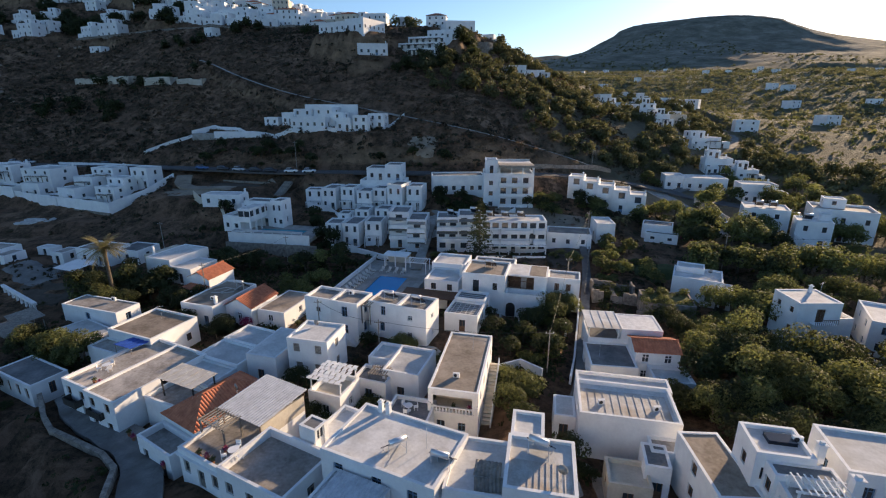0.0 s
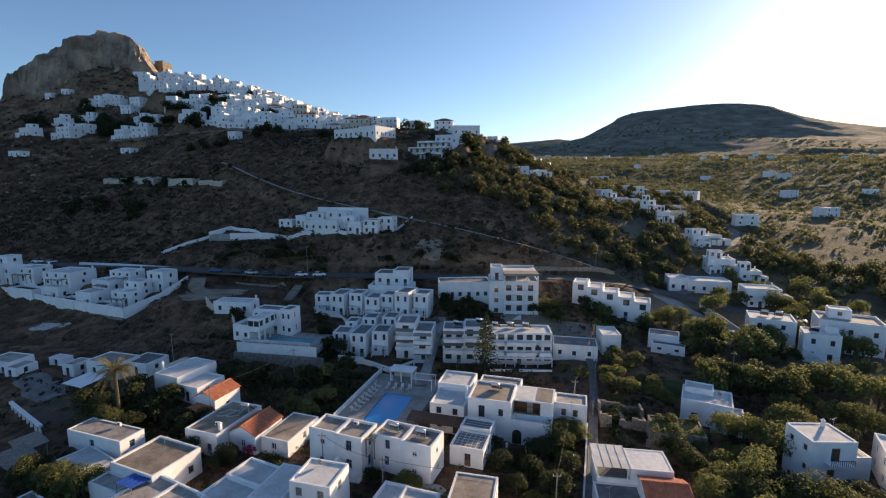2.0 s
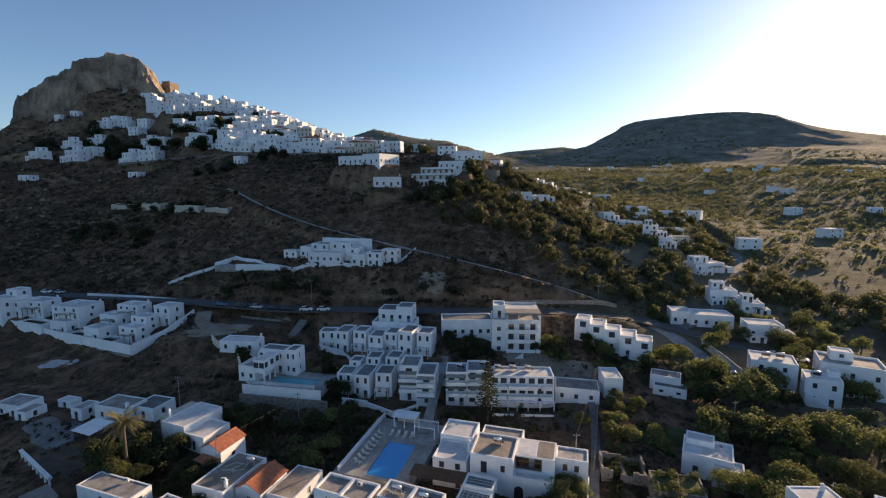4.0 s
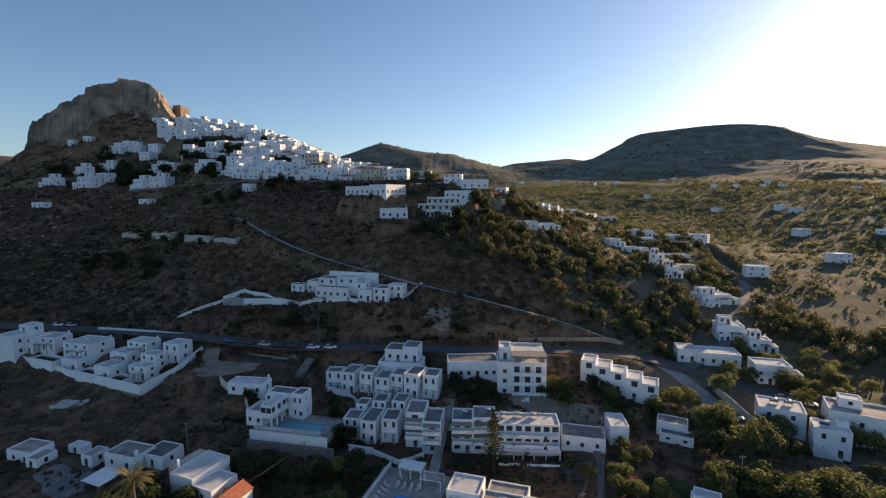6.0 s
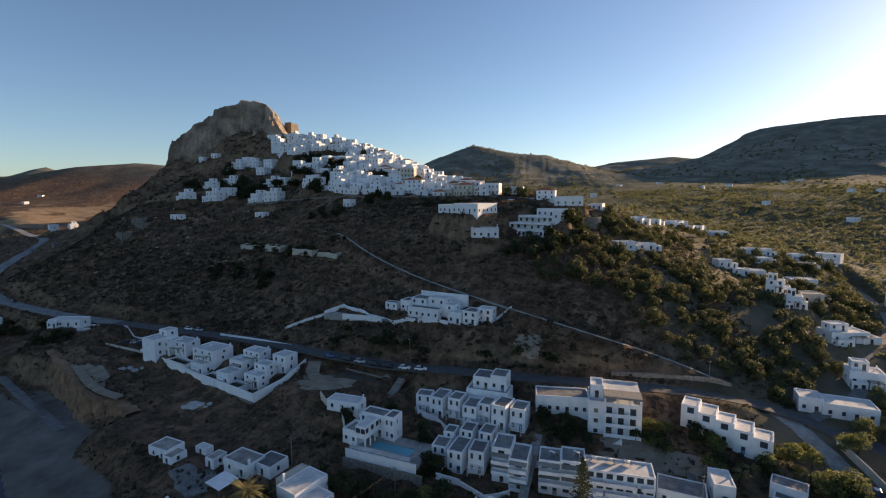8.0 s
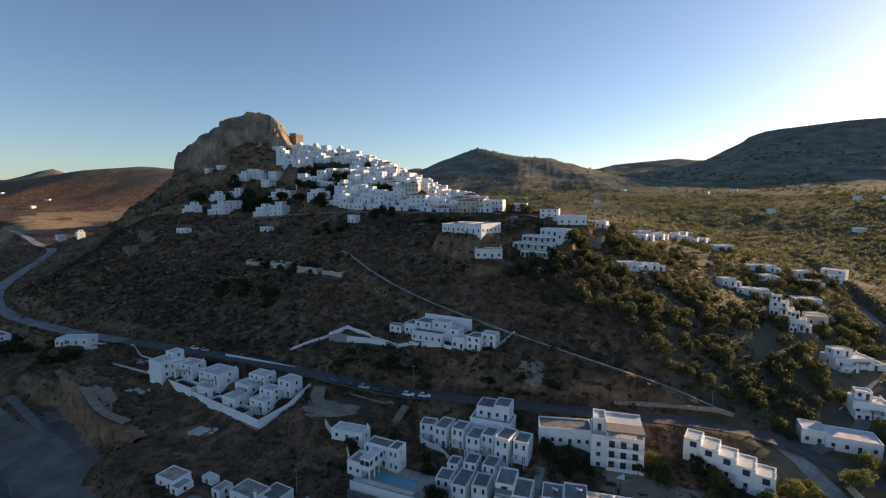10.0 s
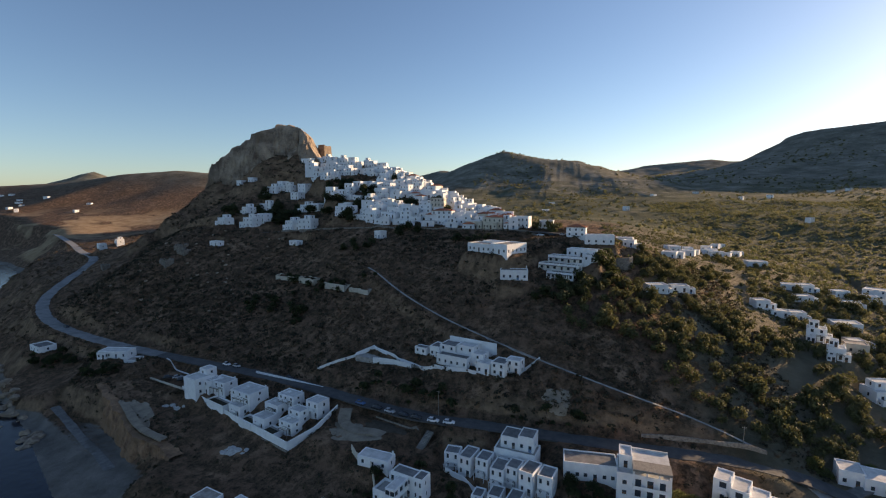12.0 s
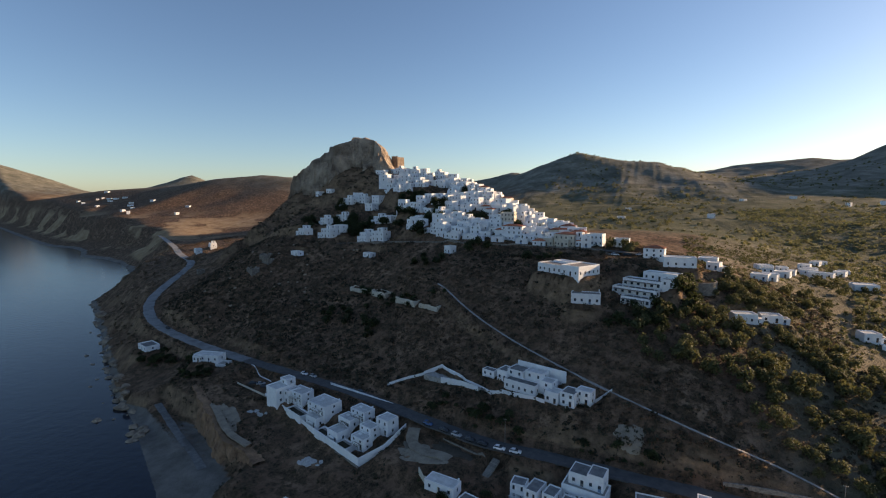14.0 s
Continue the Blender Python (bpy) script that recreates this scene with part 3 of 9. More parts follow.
def block(home, x, y, z, w, d, h, turn=0.0, win=(2, 1, 1, 1), storeys=0, rim=0.35, roof="flat", top=None, wall=None, frames=None, sink=2.5, door="f",
          custom=None, rise=1.2, style="casement", pad=True, ww=0.95, wh=1.25, far=False):
    """One box-shaped volume of a house: walls with openings, windows and doors, roof. x, y, z within the house."""
    wall, top = wall or WHITE, top or ROOF
    far = far or home.location.y > 98
    frames = frames or RND.choice(FRAMES)
    storeys = storeys or max(1, round(h / 3.1))
    level = h / storeys
    holes, fittings = {}, []
    for key, count, length in zip("fblr", win, (w, w, d, d)):
        cut = []
        if far and key == "b":
            continue
        for st in range(storeys):
            if custom and key in custom and st == 0:
                break
            n = min(count, int(length / 1.3))
            for i in range(n):
                is_door = st == 0 and key == door and i == n // 2
                a, b = (1.0, 2.1) if is_door else (ww, min(wh, level - 1.2))
                u = length * (i + 0.5) / n + RND.uniform(-0.06, 0.06) * length / n
                v = st * level + (0.05 if is_door else 1.0 if level > 2.4 else 0.8)
                if v + b > h - 0.12:
                    b = max(0.5, h - 0.15 - v)
                cut.append((u - a / 2, u + a / 2, v, v + b, "door" if is_door else style, round(a, 2), round(b, 2)))
        for u, v, a, b, kind in (custom or {}).get(key, ()):
            cut.append((u - a / 2, u + a / 2, v, v + b, kind, a, b))
        if cut:
            holes[key] = cut
    turn_home = home.get("turn", 0.0)
    tilt = math.radians(turn)
    at = lambda px, py, pz: (x + px * math.cos(tilt) - py * math.sin(tilt), y + px * math.sin(tilt) + py * math.cos(tilt), z + pz)
    rim_now = rim if roof == "flat" else 0.0
    part("wall", walls_mesh(w, d, h, sink, rim_now, holes, wall), home, at=(x, y, z), turn=turn)
    if roof == "flat":
        part("roof", Shape().box(-w / 2 + 0.27, w / 2 - 0.27, -d / 2 + 0.27, d / 2 - 0.27, h - 0.25, h).mesh("roof", top), home, at=(x, y, z), turn=turn)
    elif roof in ("gable", "hip"):
        along_y = d > w
        a, b = (d, w) if along_y else (w, d)
        spin = turn + (90 if along_y else 0)
        part("roof", tile_roof(a, b, rise, roof == "hip"), home, "rows of red clay tiles", at=(x, y, z + h + 0.1), turn=spin)
        if roof == "gable":
            part("gable", gable_ends(a - 0.28, b, rise, wall), home, at=(x, y, z + h + 0.1), turn=spin)
    place = {"f": (0, lambda u: (-w / 2 + u, -d / 2 + 0.14)), "r": (90, lambda u: (w / 2 - 0.14, -d / 2 + u)), "b": (180, lambda u: (w / 2 - u, d / 2 - 0.14)), "l": (270, lambda u: (-w / 2 + 0.14, d / 2 - u))}
    for key, cut in holes.items():
        spin, where = place[key]
        for u0, u1, v0, v1, kind, a, b in cut:
            if kind == "open":
                continue
            px, py = where((u0 + u1) / 2)
            put_window(home, at(px, py, v0), turn + spin, a, b, frames, kind, far)
    if pad:
        hx, hy, hz, ht = home.location.x, home.location.y, home.location.z, math.degrees(home.rotation_euler.z)
        c, s = math.cos(radians(ht)), math.sin(radians(ht))
        PADS.append((hx + x * c - y * s, hy + x * s + y * c, w / 2, d / 2, ht + turn, hz + z - 0.05, 5.0))
    return home


def house(x, y, z, turn, label, group="", name="house"):
    return thing(name, x, y, z, turn, label, name.replace("_", " "), group)


def chimney(home, x, y, z, h=0.9, w=0.45):
    s = Shape().box(-w / 2, w / 2, -w / 2, w / 2, -0.1, h, 0.03).box(-w / 2 - 0.05, w / 2 + 0.05, -w / 2 - 0.05, w / 2 + 0.05, h, h + 0.1).box(-w / 4, w / 4, -w / 4, w / 4, h + 0.1, h + 0.28)
    part("chimney", s.mesh("chimney", WHITE), home, at=(x, y, z))


def pergola(home, x, y, z, w, d, h, mat=None, turn=0.0, n=6, cover=None):
    """Posts, two beams and rafters, or a covering sheet."""
    mat = mat or WOOD
    for px in (-w / 2 + 0.1, w / 2 - 0.1):
        for py in (-d / 2 + 0.1, d / 2 - 0.1):
            c, s = math.cos(radians(turn)), math.sin(radians(turn))
            part("post", cached(("post", h, mat.name), lambda: Shape().box(-0.07, 0.07, -0.07, 0.07, -0.3, h).mesh("post", mat)), home, at=(x + px * c - py * s, y + px * s + py * c, z))
    c, sn = math.cos(radians(turn)), math.sin(radians(turn))
    for py in (-d / 2 + 0.1, d / 2 - 0.1):
        part("beam", cached(("beam", w, mat.name), lambda: Shape().box(-w / 2 - 0.15, w / 2 + 0.15, -0.06, 0.06, 0, 0.16).mesh("beam", mat)), home, at=(x - py * sn, y + py * c, z + h), turn=turn)
    if cover is None:
        for i in range(n):
            px = -w / 2 + w * (i + 0.5) / n
            part("rafter", cached(("rafter", d, mat.name), lambda: Shape().box(-0.05, 0.05, -d / 2 - 0.2, d / 2 + 0.2, 0, 0.1).mesh("rafter", mat)), home, at=(x + px * c, y + px * sn, z + h + 0.16), turn=turn)
    if cover:
        part("cover", seamed(w + 0.5, d + 0.5, cover, 1.1) if cover in (CANVAS, ROOF_WHITE) else corrugated(w + 0.5, d + 0.5, cover), home, at=(x, y, z + h + 0.18), turn=turn)


def corrugated(w, d, mat, pitch=0.36, tilt=0.06):
    """A corrugated sheet with ribs along y, a little higher at the back."""
    v, f, n = [], [], max(4, int(w / pitch))
    for i in range(2 * n + 1):
        px, pz = -w / 2 + w * i / (2 * n), 0.09 * (i % 2)
        v += [(px, -d / 2, pz), (px, d / 2, pz + d * tilt), (px, -d / 2, pz - 0.03), (px, d / 2, pz + d * tilt - 0.03)]
    for i in range(2 * n):
        a = 4 * i
        f += [(a, a + 4, a + 5, a + 1), (a + 2, a + 3, a + 7, a + 6), (a, a + 2, a + 6, a + 4), (a + 1, a + 5, a + 7, a + 3)]
    return mesh_of("cover", v, f, mat)


def seamed(w, d, mat, pitch):
    """A roof sheet with narrow raised seams along y, folded from one piece."""
    n = int(w / pitch)
    line = []
    for i in range(n + 1):
        px = -w / 2 + 0.04 + (w - 0.08) * i / n
        line += [(px - 0.03, 0.03), (px - 0.03, 0.085), (px + 0.03, 0.085), (px + 0.03, 0.03)]
    v = [(px, py, pz + dz) for px, pz in line for py in (-d / 2, d / 2) for dz in (0.0, -0.02)]
    f = []
    for i in range(len(line) - 1):
        a = 4 * i
        f += [(a, a + 4, a + 6, a + 2), (a + 1, a + 3, a + 7, a + 5), (a, a + 1, a + 5, a + 4), (a + 2, a + 6, a + 7, a + 3)]
    return mesh_of("cover", v, f, mat)


def solar_heater(x, y, z, turn):
    ob = thing("solar_water_heater", x, y, z, turn, "solar water heater with a steel tank on a roof", "solar heater")
    part("panel", cached("sol_p", lambda: Shape().add([(-1, 0, 0.25), (1, 0, 0.25), (1, 1.2, 1.35), (-1, 1.2, 1.35), (-1, -0.06, 0.31), (1, -0.06, 0.31), (1, 1.14, 1.41), (-1, 1.14, 1.41)],
         [(3, 2, 1, 0), (4, 5, 6, 7), (0, 1, 5, 4), (1, 2, 6, 5), (2, 3, 7, 6), (3, 0, 4, 7)]).mesh("panel", PANEL)), ob, "dark glazed collector panel")
    part("tank", cached("sol_t", lambda: Shape().bar((-0.75, 1.35, 1.65), (0.75, 1.35, 1.65), 0.27, 14).mesh("tank", TANK, True)), ob, "bright steel tank")
    for px in (-0.8, 0.8):
        part("leg", cached("sol_l", lambda: Shape().bar((0, 1.3, -0.05), (0, 1.3, 1.45), 0.03).bar((0, 0.02, -0.05), (0, 0.02, 0.3), 0.03).bar((0, 0.02, 0.05), (0, 1.3, 0.5), 0.025).mesh("leg", METAL)), ob, at=(px, 0, 0))
    return ob


WALLS = []


def garden_wall(line, h, label, mat=None, thick=0.3, sink=1.0, name="garden_wall", tops=False):
    """Notes a wall along a line; it is raised once the ground lies. tops: the line's z is the wall's top."""
    WALLS.append((line, h, label, mat or WHITE, thick, sink, name, tops))


def raise_wall(line, h, label, mat, thick, sink, name, tops):
    s, pts = Shape(), []
    for a, b in zip(line, line[1:]):
        a, b = Vector(a), Vector(b)
        n = max(1, int((b - a).length / 2.5))
        pts += [a.lerp(b, i / n) for i in range(n)]
    pts.append(Vector(line[-1]))
    verts, faces = [], []
    for i, p in enumerate(pts):
        e = (pts[min(i + 1, len(pts) - 1)] - pts[max(i - 1, 0)]).normalized()
        side = Vector((-e.y, e.x)) * thick / 2
        z = p.z - h if tops else ground_at(p.x, p.y)
        for sx, dz in ((-1, -sink), (1, -sink), (1, h), (-1, h)):
            verts.append((p.x + side.x * sx, p.y + side.y * sx, z + dz))
    for i in range(len(pts) - 1):
        for k in range(4):
            a, b = i * 4 + k, i * 4 + (k + 1) % 4
            faces.append((a, a + 4, b + 4, b))
    faces += [(0, 1, 2, 3), tuple(len(verts) - 4 + k for k in (3, 2, 1, 0))]
    return tagged(new(name, s.add(verts, faces).mesh(name, mat)), label, "wall")

# ---- roads, lanes and paths ----
def rounded(line, times=2):
    """The line with its corners cut, so that it runs in curves."""
    pts = [Vector(p) for p in line]
    for _ in range(times):
        out = [pts[0]]
        for a, b in zip(pts, pts[1:]):
            out += [a.lerp(b, 0.25), a.lerp(b, 0.75)]
        pts = out + [pts[-1]]
    return pts


def way(name, line, half, mat, label, category, lift=0.14, level=True, kerb=False):
    pts = rounded(line)
    if level:
        LANES.append(([tuple(p) for p in pts], half + 1.2, 4.5))
    dense = []
    for a, b in zip(pts, pts[1:]):
        n = max(1, int((b - a).length / 2.0))
        dense += [a.lerp(b, i / n) for i in range(n)]
    dense.append(pts[-1])
    verts, faces = [], []
    for i, p in enumerate(dense):
        e = dense[min(i + 1, len(dense) - 1)] - dense[max(i - 1, 0)]
        e.z = 0
        e.normalize()
        side = Vector((-e.y, e.x, 0))
        wob = 1 + 0.06 * math.sin(i * 0.7) + 0.05 * math.sin(i * 1.9)
        for k, dz in ((-1.0, -0.4), (-1.0, lift), (0.0, lift + 0.03), (1.0, lift), (1.0, -0.4)):
            verts.append(p + side * k * half * wob + Vector((0, 0, dz)))
    for i in range(len(dense) - 1):
        for k in range(4):
            a = i * 5 + k
            faces.append((a + 1, a, a + 5, a + 6))
    me = mesh_of(name, verts, faces, mat)
    return tagged(new(name, me), label, category, kind="structure")


COAST_ROAD = [(-800, 540, 40), (-600, 425, 40), (-480, 345, 44), (-405, 305, 46), (-388, 285, 42), (-374, 258, 36), (-355, 228, 29), (-327, 208, 25), (-296, 196, 22), (-246, 186, 20), (-199, 178, 20.5),
              (-164, 173, 20.8), (-118, 166, 21), (-77, 154, 21.8), (-52, 148.6, 21.4), (-30, 150, 21.2), (0, 149, 21), (30, 150, 20.6), (47, 152.6, 19.2), (61, 154, 17.0), (74, 150, 14.6), (84, 140, 13.0), (100, 130, 12)]
way("road", COAST_ROAD[:11], 3.4, OLD_ASPHALT, "pale sun-bleached coast road winding above the shore", "road")
way("road", COAST_ROAD[10:], 3.1, ASPHALT, "dark asphalt coast road behind the villas", "road")
way("road", [(66, 152, 15.6), (69, 147, 14.2), (71, 138.6, 12.6), (72, 128, 11.4), (73, 116, 10.2)], 2.6, CONCRETE, "pale concrete lane going downhill", "road")
way("road", [(74, 151, 14.4), (96, 166, 17.4), (104, 186, 20.0), (114, 198, 22.0), (128, 212, 23), (150, 250, 26), (165, 330, 31), (190, 440, 36)], 1.7, STREET, "pale lane climbing the valley", "road")
way("path", [(-110, 230, 60), (-104, 226.5, 58.6), (-84, 211, 51.5), (-59, 196.5, 44.8), (-36, 184, 41), (-14.3, 173.4, 37.6), (14, 164.2, 32.4), (38.6, 164, 25.6), (56, 160, 19.6)], 0.5, CONCRETE, "narrow pale stepped footpath across the hillside", "path")
way("lane", [(16, 50, 5.8), (18.3, 55, 5.8), (20.9, 63, 5.9), (24.4, 74, 6.2), (27.9, 85.8, 6.9), (30.2, 93, 7.3), (33.4, 106, 8.8), (35, 120, 11.0)], 0.85, STREET, "narrow concrete lane between the gardens", "lane")
way("street", [(-50.6, 56.0, 4.6), (-45.2, 50.4, 4.9), (-39.4, 47.2, 5.2), (-34.2, 44.2, 5.5), (-30.4, 38.4, 6.1), (-26.2, 30.6, 7.0), (-14, 12, 8.4)], 2.0, STREET, "concrete street along the houses above the beach", "street")
way("track", [(-82, 150.6, 20), (-80, 144, 18.0), (-74, 141, 17.4), (-64, 141, 18.2), (-56, 136, 16.6)], 2.2, DUST, "dirt track down to a bare plot", "track")
way("ramp", [(-226, 145.5, 4.2), (-206, 137.6, 2.9), (-189.6, 130.6, 2.4), (-172, 124, 2.3), (-158, 117.4, 2.2)], 1.6, STREET, "sloping concrete slab along the top of the beach", "ramp")
way("track", [(-188, 146, 14.2), (-172, 137, 14.0), (-156, 128, 12.8), (-142, 126, 11.6)], 1.4, DUST, "pale track along the cliff top", "track", level=False)
way("lane", [(-6, 96, 8.0), (-4.6, 107, 9.2), (-3.4, 118, 11.4), (-2.0, 126, 14.2)], 1.1, CONCRETE, "stepped hotel alley", "lane")
way("road", [(-330, 300, 62), (-262, 290, 70), (-197, 284.6, 74), (-137, 273, 78.4), (-84, 272, 78.2), (-50, 268, 78.6), (-22, 266, 78.4), (0, 262, 77), (14, 254, 74), (34, 268, 68)], 2.2, ASPHALT, "narrow road under the old town", "road")
PADS.append((-66.0, 143.0, 10.0, 6.0, -15, 18.0, 5.0))
PADS.append((-76.0, 138.0, 9.0, 6.0, -15, 16.6, 5.0))
PADS.append((-115.0, 127.0, 7.0, 3.0, -10, 10.6, 4.0))
PADS.append((-112.0, 112.0, 20.0, 6.0, -15, 8.6, 10.0))

# ---- houses of the lower town ----
def simple(x, y, z, turn, w, d, h, label, name="house", **kw):
    home = house(x, y, z, turn, label, name=name)
    block(home, 0, 0, 0, w, d, h, **kw)
    return home


# the flat white roofs nearest to the sea street
a = simple(-4.1, 34.2, 8.6, -25, 10.8, 7.0, 6.0, "white house with a wide limewashed flat roof", top=ROOF_WHITE, rim=0.18, win=(3, 2, 2, 2))
chimney(a, -3.4, 3.1, 6.0, 1.1)
chimney(a, -2.6, 3.1, 6.0, 1.1)
solar_heater(-4.4, 33.6, 14.6, -150)
a = simple(3.0, 32.0, 8.0, -12, 5.0, 6.4, 6.0, "small white house with a bright flat roof", top=ROOF_WHITE, rim=0.3, win=(2, 1, 1, 1))
solar_heater(0.2, 32.6, 14.2, 160)
a = house(7.3, 28.9, 9.9, -12, "white house with a ribbed terrace roof")
block(a, 0, 0, 0, 5.2, 5.8, 7.0, top=ROOF_WHITE, win=(2, 1, 1, 2), rim=0.25)
block(a, -1.1, 4.5, 0, 2.7, 3.2, 7.0, top=ROOF_WHITE, win=(0, 1, 1, 1), rim=0.25)
part("cover", seamed(4.4, 3.0, PALE_SHEET, 0.42), a, "ribbed pale roof sheet", at=(0, -1.2, 7.02))
solar_heater(7.9, 30.8, 16.9, 150)
a = house(20.0, 45.0, 6.0, -12, "white house with a parapet and sheet-covered terrace")
block(a, 0.2, -0.2, 0, 10.2, 6.6, 5.0, top=ROOF_WHITE, win=(0, 2, 1, 1), rim=0.5)
block(a, 3.6, -4.6, 0, 3.2, 2.4, 3.4, top=ROOF, win=(1, 0, 1, 0), rim=0.3)
part("cover", seamed(9.2, 4.4, PALE_SHEET, 0.8), a, "pale ribbed roof sheet", at=(0, -0.4, 5.02))
block(a, -6.2, 0.6, 0, 2.4, 4.0, 3.2, top=ROOF_WHITE, win=(1, 0, 1, 0), rim=0.05)
block(a, 0.5, 4.4, 0, 10.6, 2.8, 4.6, top=ROOF_WHITE, win=(0, 2, 1, 1), rim=0.4)
a = house(26.5, 61.5, 5.0, -8, "white house with a low tile roof and a metal awning")
block(a, 0.4, 3.8, 0, 11.0, 6.0, 4.2, top=ROOF_GREY, win=(0, 3, 2, 2), rim=0.2)
pergola(a, -3.0, 3.6, 4.3, 4.4, 5.6, 1.7, WHITE, cover=ROOF_WHITE)
block(a, 2.4, 3.6, 4.2, 5.8, 5.4, 1.8, top=METAL, win=(0, 1, 0, 1), rim=0.05, pad=False, sink=0.1)
block(a, -2.6, -2.6, 0, 6.2, 6.6, 3.6, top=ROOF_GREY, win=(0, 0, 2, 0), rim=0.12)
block(a, 3.4, -1.6, 0, 5.8, 4.6, 5.0, roof="gable", rise=0.9, win=(2, 0, 0, 1), storeys=2)
block(a, 4.6, -6.0, 0, 5.0, 4.2, 2.8, top=ROOF_WHITE, win=(1, 0, 0, 1), rim=0.5)
a = house(2.6, 53.6, 5.0, -12, "two-storey house with a brown flat roof and outside stairs")
block(a, 0, 0, 0, 5.9, 14.2, 6.2, top=ROOF_BROWN, win=(0, 2, 3, 4), rim=0.12, storeys=2, wall=WHITE,
      custom={"f": [(2.9, 3.4, 4.6, 2.1, "open"), (1.5, 0.05, 1.0, 2.1, "door"), (4.0, 0.9, 0.9, 1.2, "casement")]})
part("loggia", Shape().box(-2.6, 2.6, -6.8, -4.4, 3.2, 3.35).box(-2.6, 2.6, -4.45, -4.35, 3.35, 6.0).mesh("loggia", CREAM), a, "open loggia with a cream back wall")
rail = part("railing", Shape().box(-2.9, 2.9, -7.24, -7.06, 3.2, 3.42).box(-2.9, 2.9, -7.24, -7.06, 4.0, 4.15).mesh("railing", WHITE), a, "pierced white balustrade")
for i in range(15):
    part("baluster", cached("pierced", lambda: Shape().bar((0, -7.15, 3.4), (0, -7.15, 3.7), 0.05, 6, 0.13).bar((0, -7.15, 3.7), (0, -7.15, 4.02), 0.13, 6, 0.05).mesh("baluster", WHITE)), rail, at=(-2.7 + i * 0.386, 0, 0))
for px in (-2.75, 2.75):
    part("pillar", cached("logpil", lambda: Shape().box(-0.2, 0.2, -7.3, -6.9, 3.2, 4.5).mesh("pillar", WHITE)), a, at=(px, 0, 0))
for i in range(18):
    part("step", Shape().box(3.0, 4.1, 4.6 - i * 0.52, 5.12 - i * 0.52, -1.5, 3.2 - i * 0.18).mesh("step", CREAM), a)
part("stair_wall", Shape().add([(4.1, 5.1, -1.5), (4.1, -4.8, -1.5), (4.1, -4.8, 0.9), (4.1, 5.1, 4.1), (4.25, 5.1, -1.5), (4.25, -4.8, -1.5), (4.25, -4.8, 0.9), (4.25, 5.1, 4.1)],
     [(0, 1, 2, 3), (7, 6, 5, 4), (3, 2, 6, 7), (1, 5, 6, 2), (0, 3, 7, 4)]).mesh("stair_wall", WHITE), a)
a = simple(-17.3, 58.4, 7.2, -14, 5.9, 5.5, 5.5, "white two-storey cube house with grey shutters", top=ROOF_WHITE, win=(2, 1, 1, 1), style="shutter", rim=0.2, door="b", frames=GREY_WOOD)
a = simple(-23.2, 59.6, 6.3, -16, 4.6, 8.0, 4.2, "small white house with a pale flat roof", top=ROOF_WHITE, win=(1, 1, 1, 1), rim=0.05)
a = house(-30.0, 58.9, 5.0, -24, "long white house with pale blue-grey roof terraces")
for i, (dy, hh) in enumerate(((-4.6, 3.7), (0.2, 4.0), (5.0, 4.2))):
    block(a, 0, dy, 0, 7.6, 4.75, hh, top=ROOF_WHITE, win=(2 if i == 0 else 0, 1, 1, 1), rim=0.3)
block(a, 1.6, -9.0, 0, 7.4, 4.2, 3.0, top=ROOF, win=(1, 0, 1, 0), rim=0.6)
pergola(a, 2.0, -8.0, 3.0, 5.6, 3.2, 2.5, DARK_METAL, cover=CANVAS)
a = house(-27.0, 48.0, 4.6, -32, "house with a hipped red tile roof and a front terrace")
block(a, 0, 0.6, 0, 6.2, 10.0, 4.2, roof="hip", rise=1.8, win=(2, 1, 1, 2), top=TILE)
block(a, 0.2, -6.0, 0, 6.4, 3.0, 2.7, top=ROOF, win=(2, 0, 0, 0), rim=0.8)
a = house(-20.4, 43.8, 6.2, -29, "white house under a corrugated metal awning")
block(a, 0, -1.5, 0, 6.4, 11.0, 3.2, top=ROOF, win=(3, 1, 1, 1), rim=0.5, ww=0.9, wh=1.7)
part("cornice", Shape().box(-3.3, 3.3, -7.25, -6.9, 2.9, 3.05).mesh("cornice", WHITE), a)
pergola(a, 0.2, 1.0, 3.3, 6.0, 6.2, 1.9, WOOD, cover=METAL)
pergola(a, -1.2, -3.4, 3.3, 3.8, 2.2, 1.9, GREY_WOOD, n=9)
part("side_wall", Shape().box(3.0, 3.22, -2.0, 4.0, 3.2, 5.1).mesh("side_wall", CREAM), a, "cream wall under the awning")
a = house(-13.2, 35.9, 6.0, -28, "white house with a sunken blue-grey roof terrace")
block(a, -1.4, -1.6, 0, 8.0, 6.2, 5.0, top=ROOF, win=(3, 1, 2, 1), rim=0.95, storeys=2)
block(a, 1.4, 5.0, 0, 6.0, 6.8, 5.0, top=ROOF_WHITE, win=(0, 2, 1, 2), rim=0.4, storeys=2)
block(a, -0.6, 2.6, 5.0, 2.0, 1.8, 2.3, top=ROOF_GREY, win=(0, 0, 0, 1), rim=0.05, pad=False, sink=0.1, door="r")
a = house(-7.8, 29.0, 8.0, -25, "low white house with a corrugated roof")
block(a, 0, 0, 0, 5.4, 5.4, 5.3, top=ROOF_WHITE, win=(2, 1, 1, 1), rim=0.1)
part("cover", corrugated(4.6, 5.0, METAL, 0.4, 0.05), a, "pale corrugated sheet", at=(0.2, 0, 5.35))
sheets = thing("fibre_cement_sheets", 3.4, 31.2, 14.02, -12, "weathered grey fibre-cement sheets lying on a roof", "roof sheets")
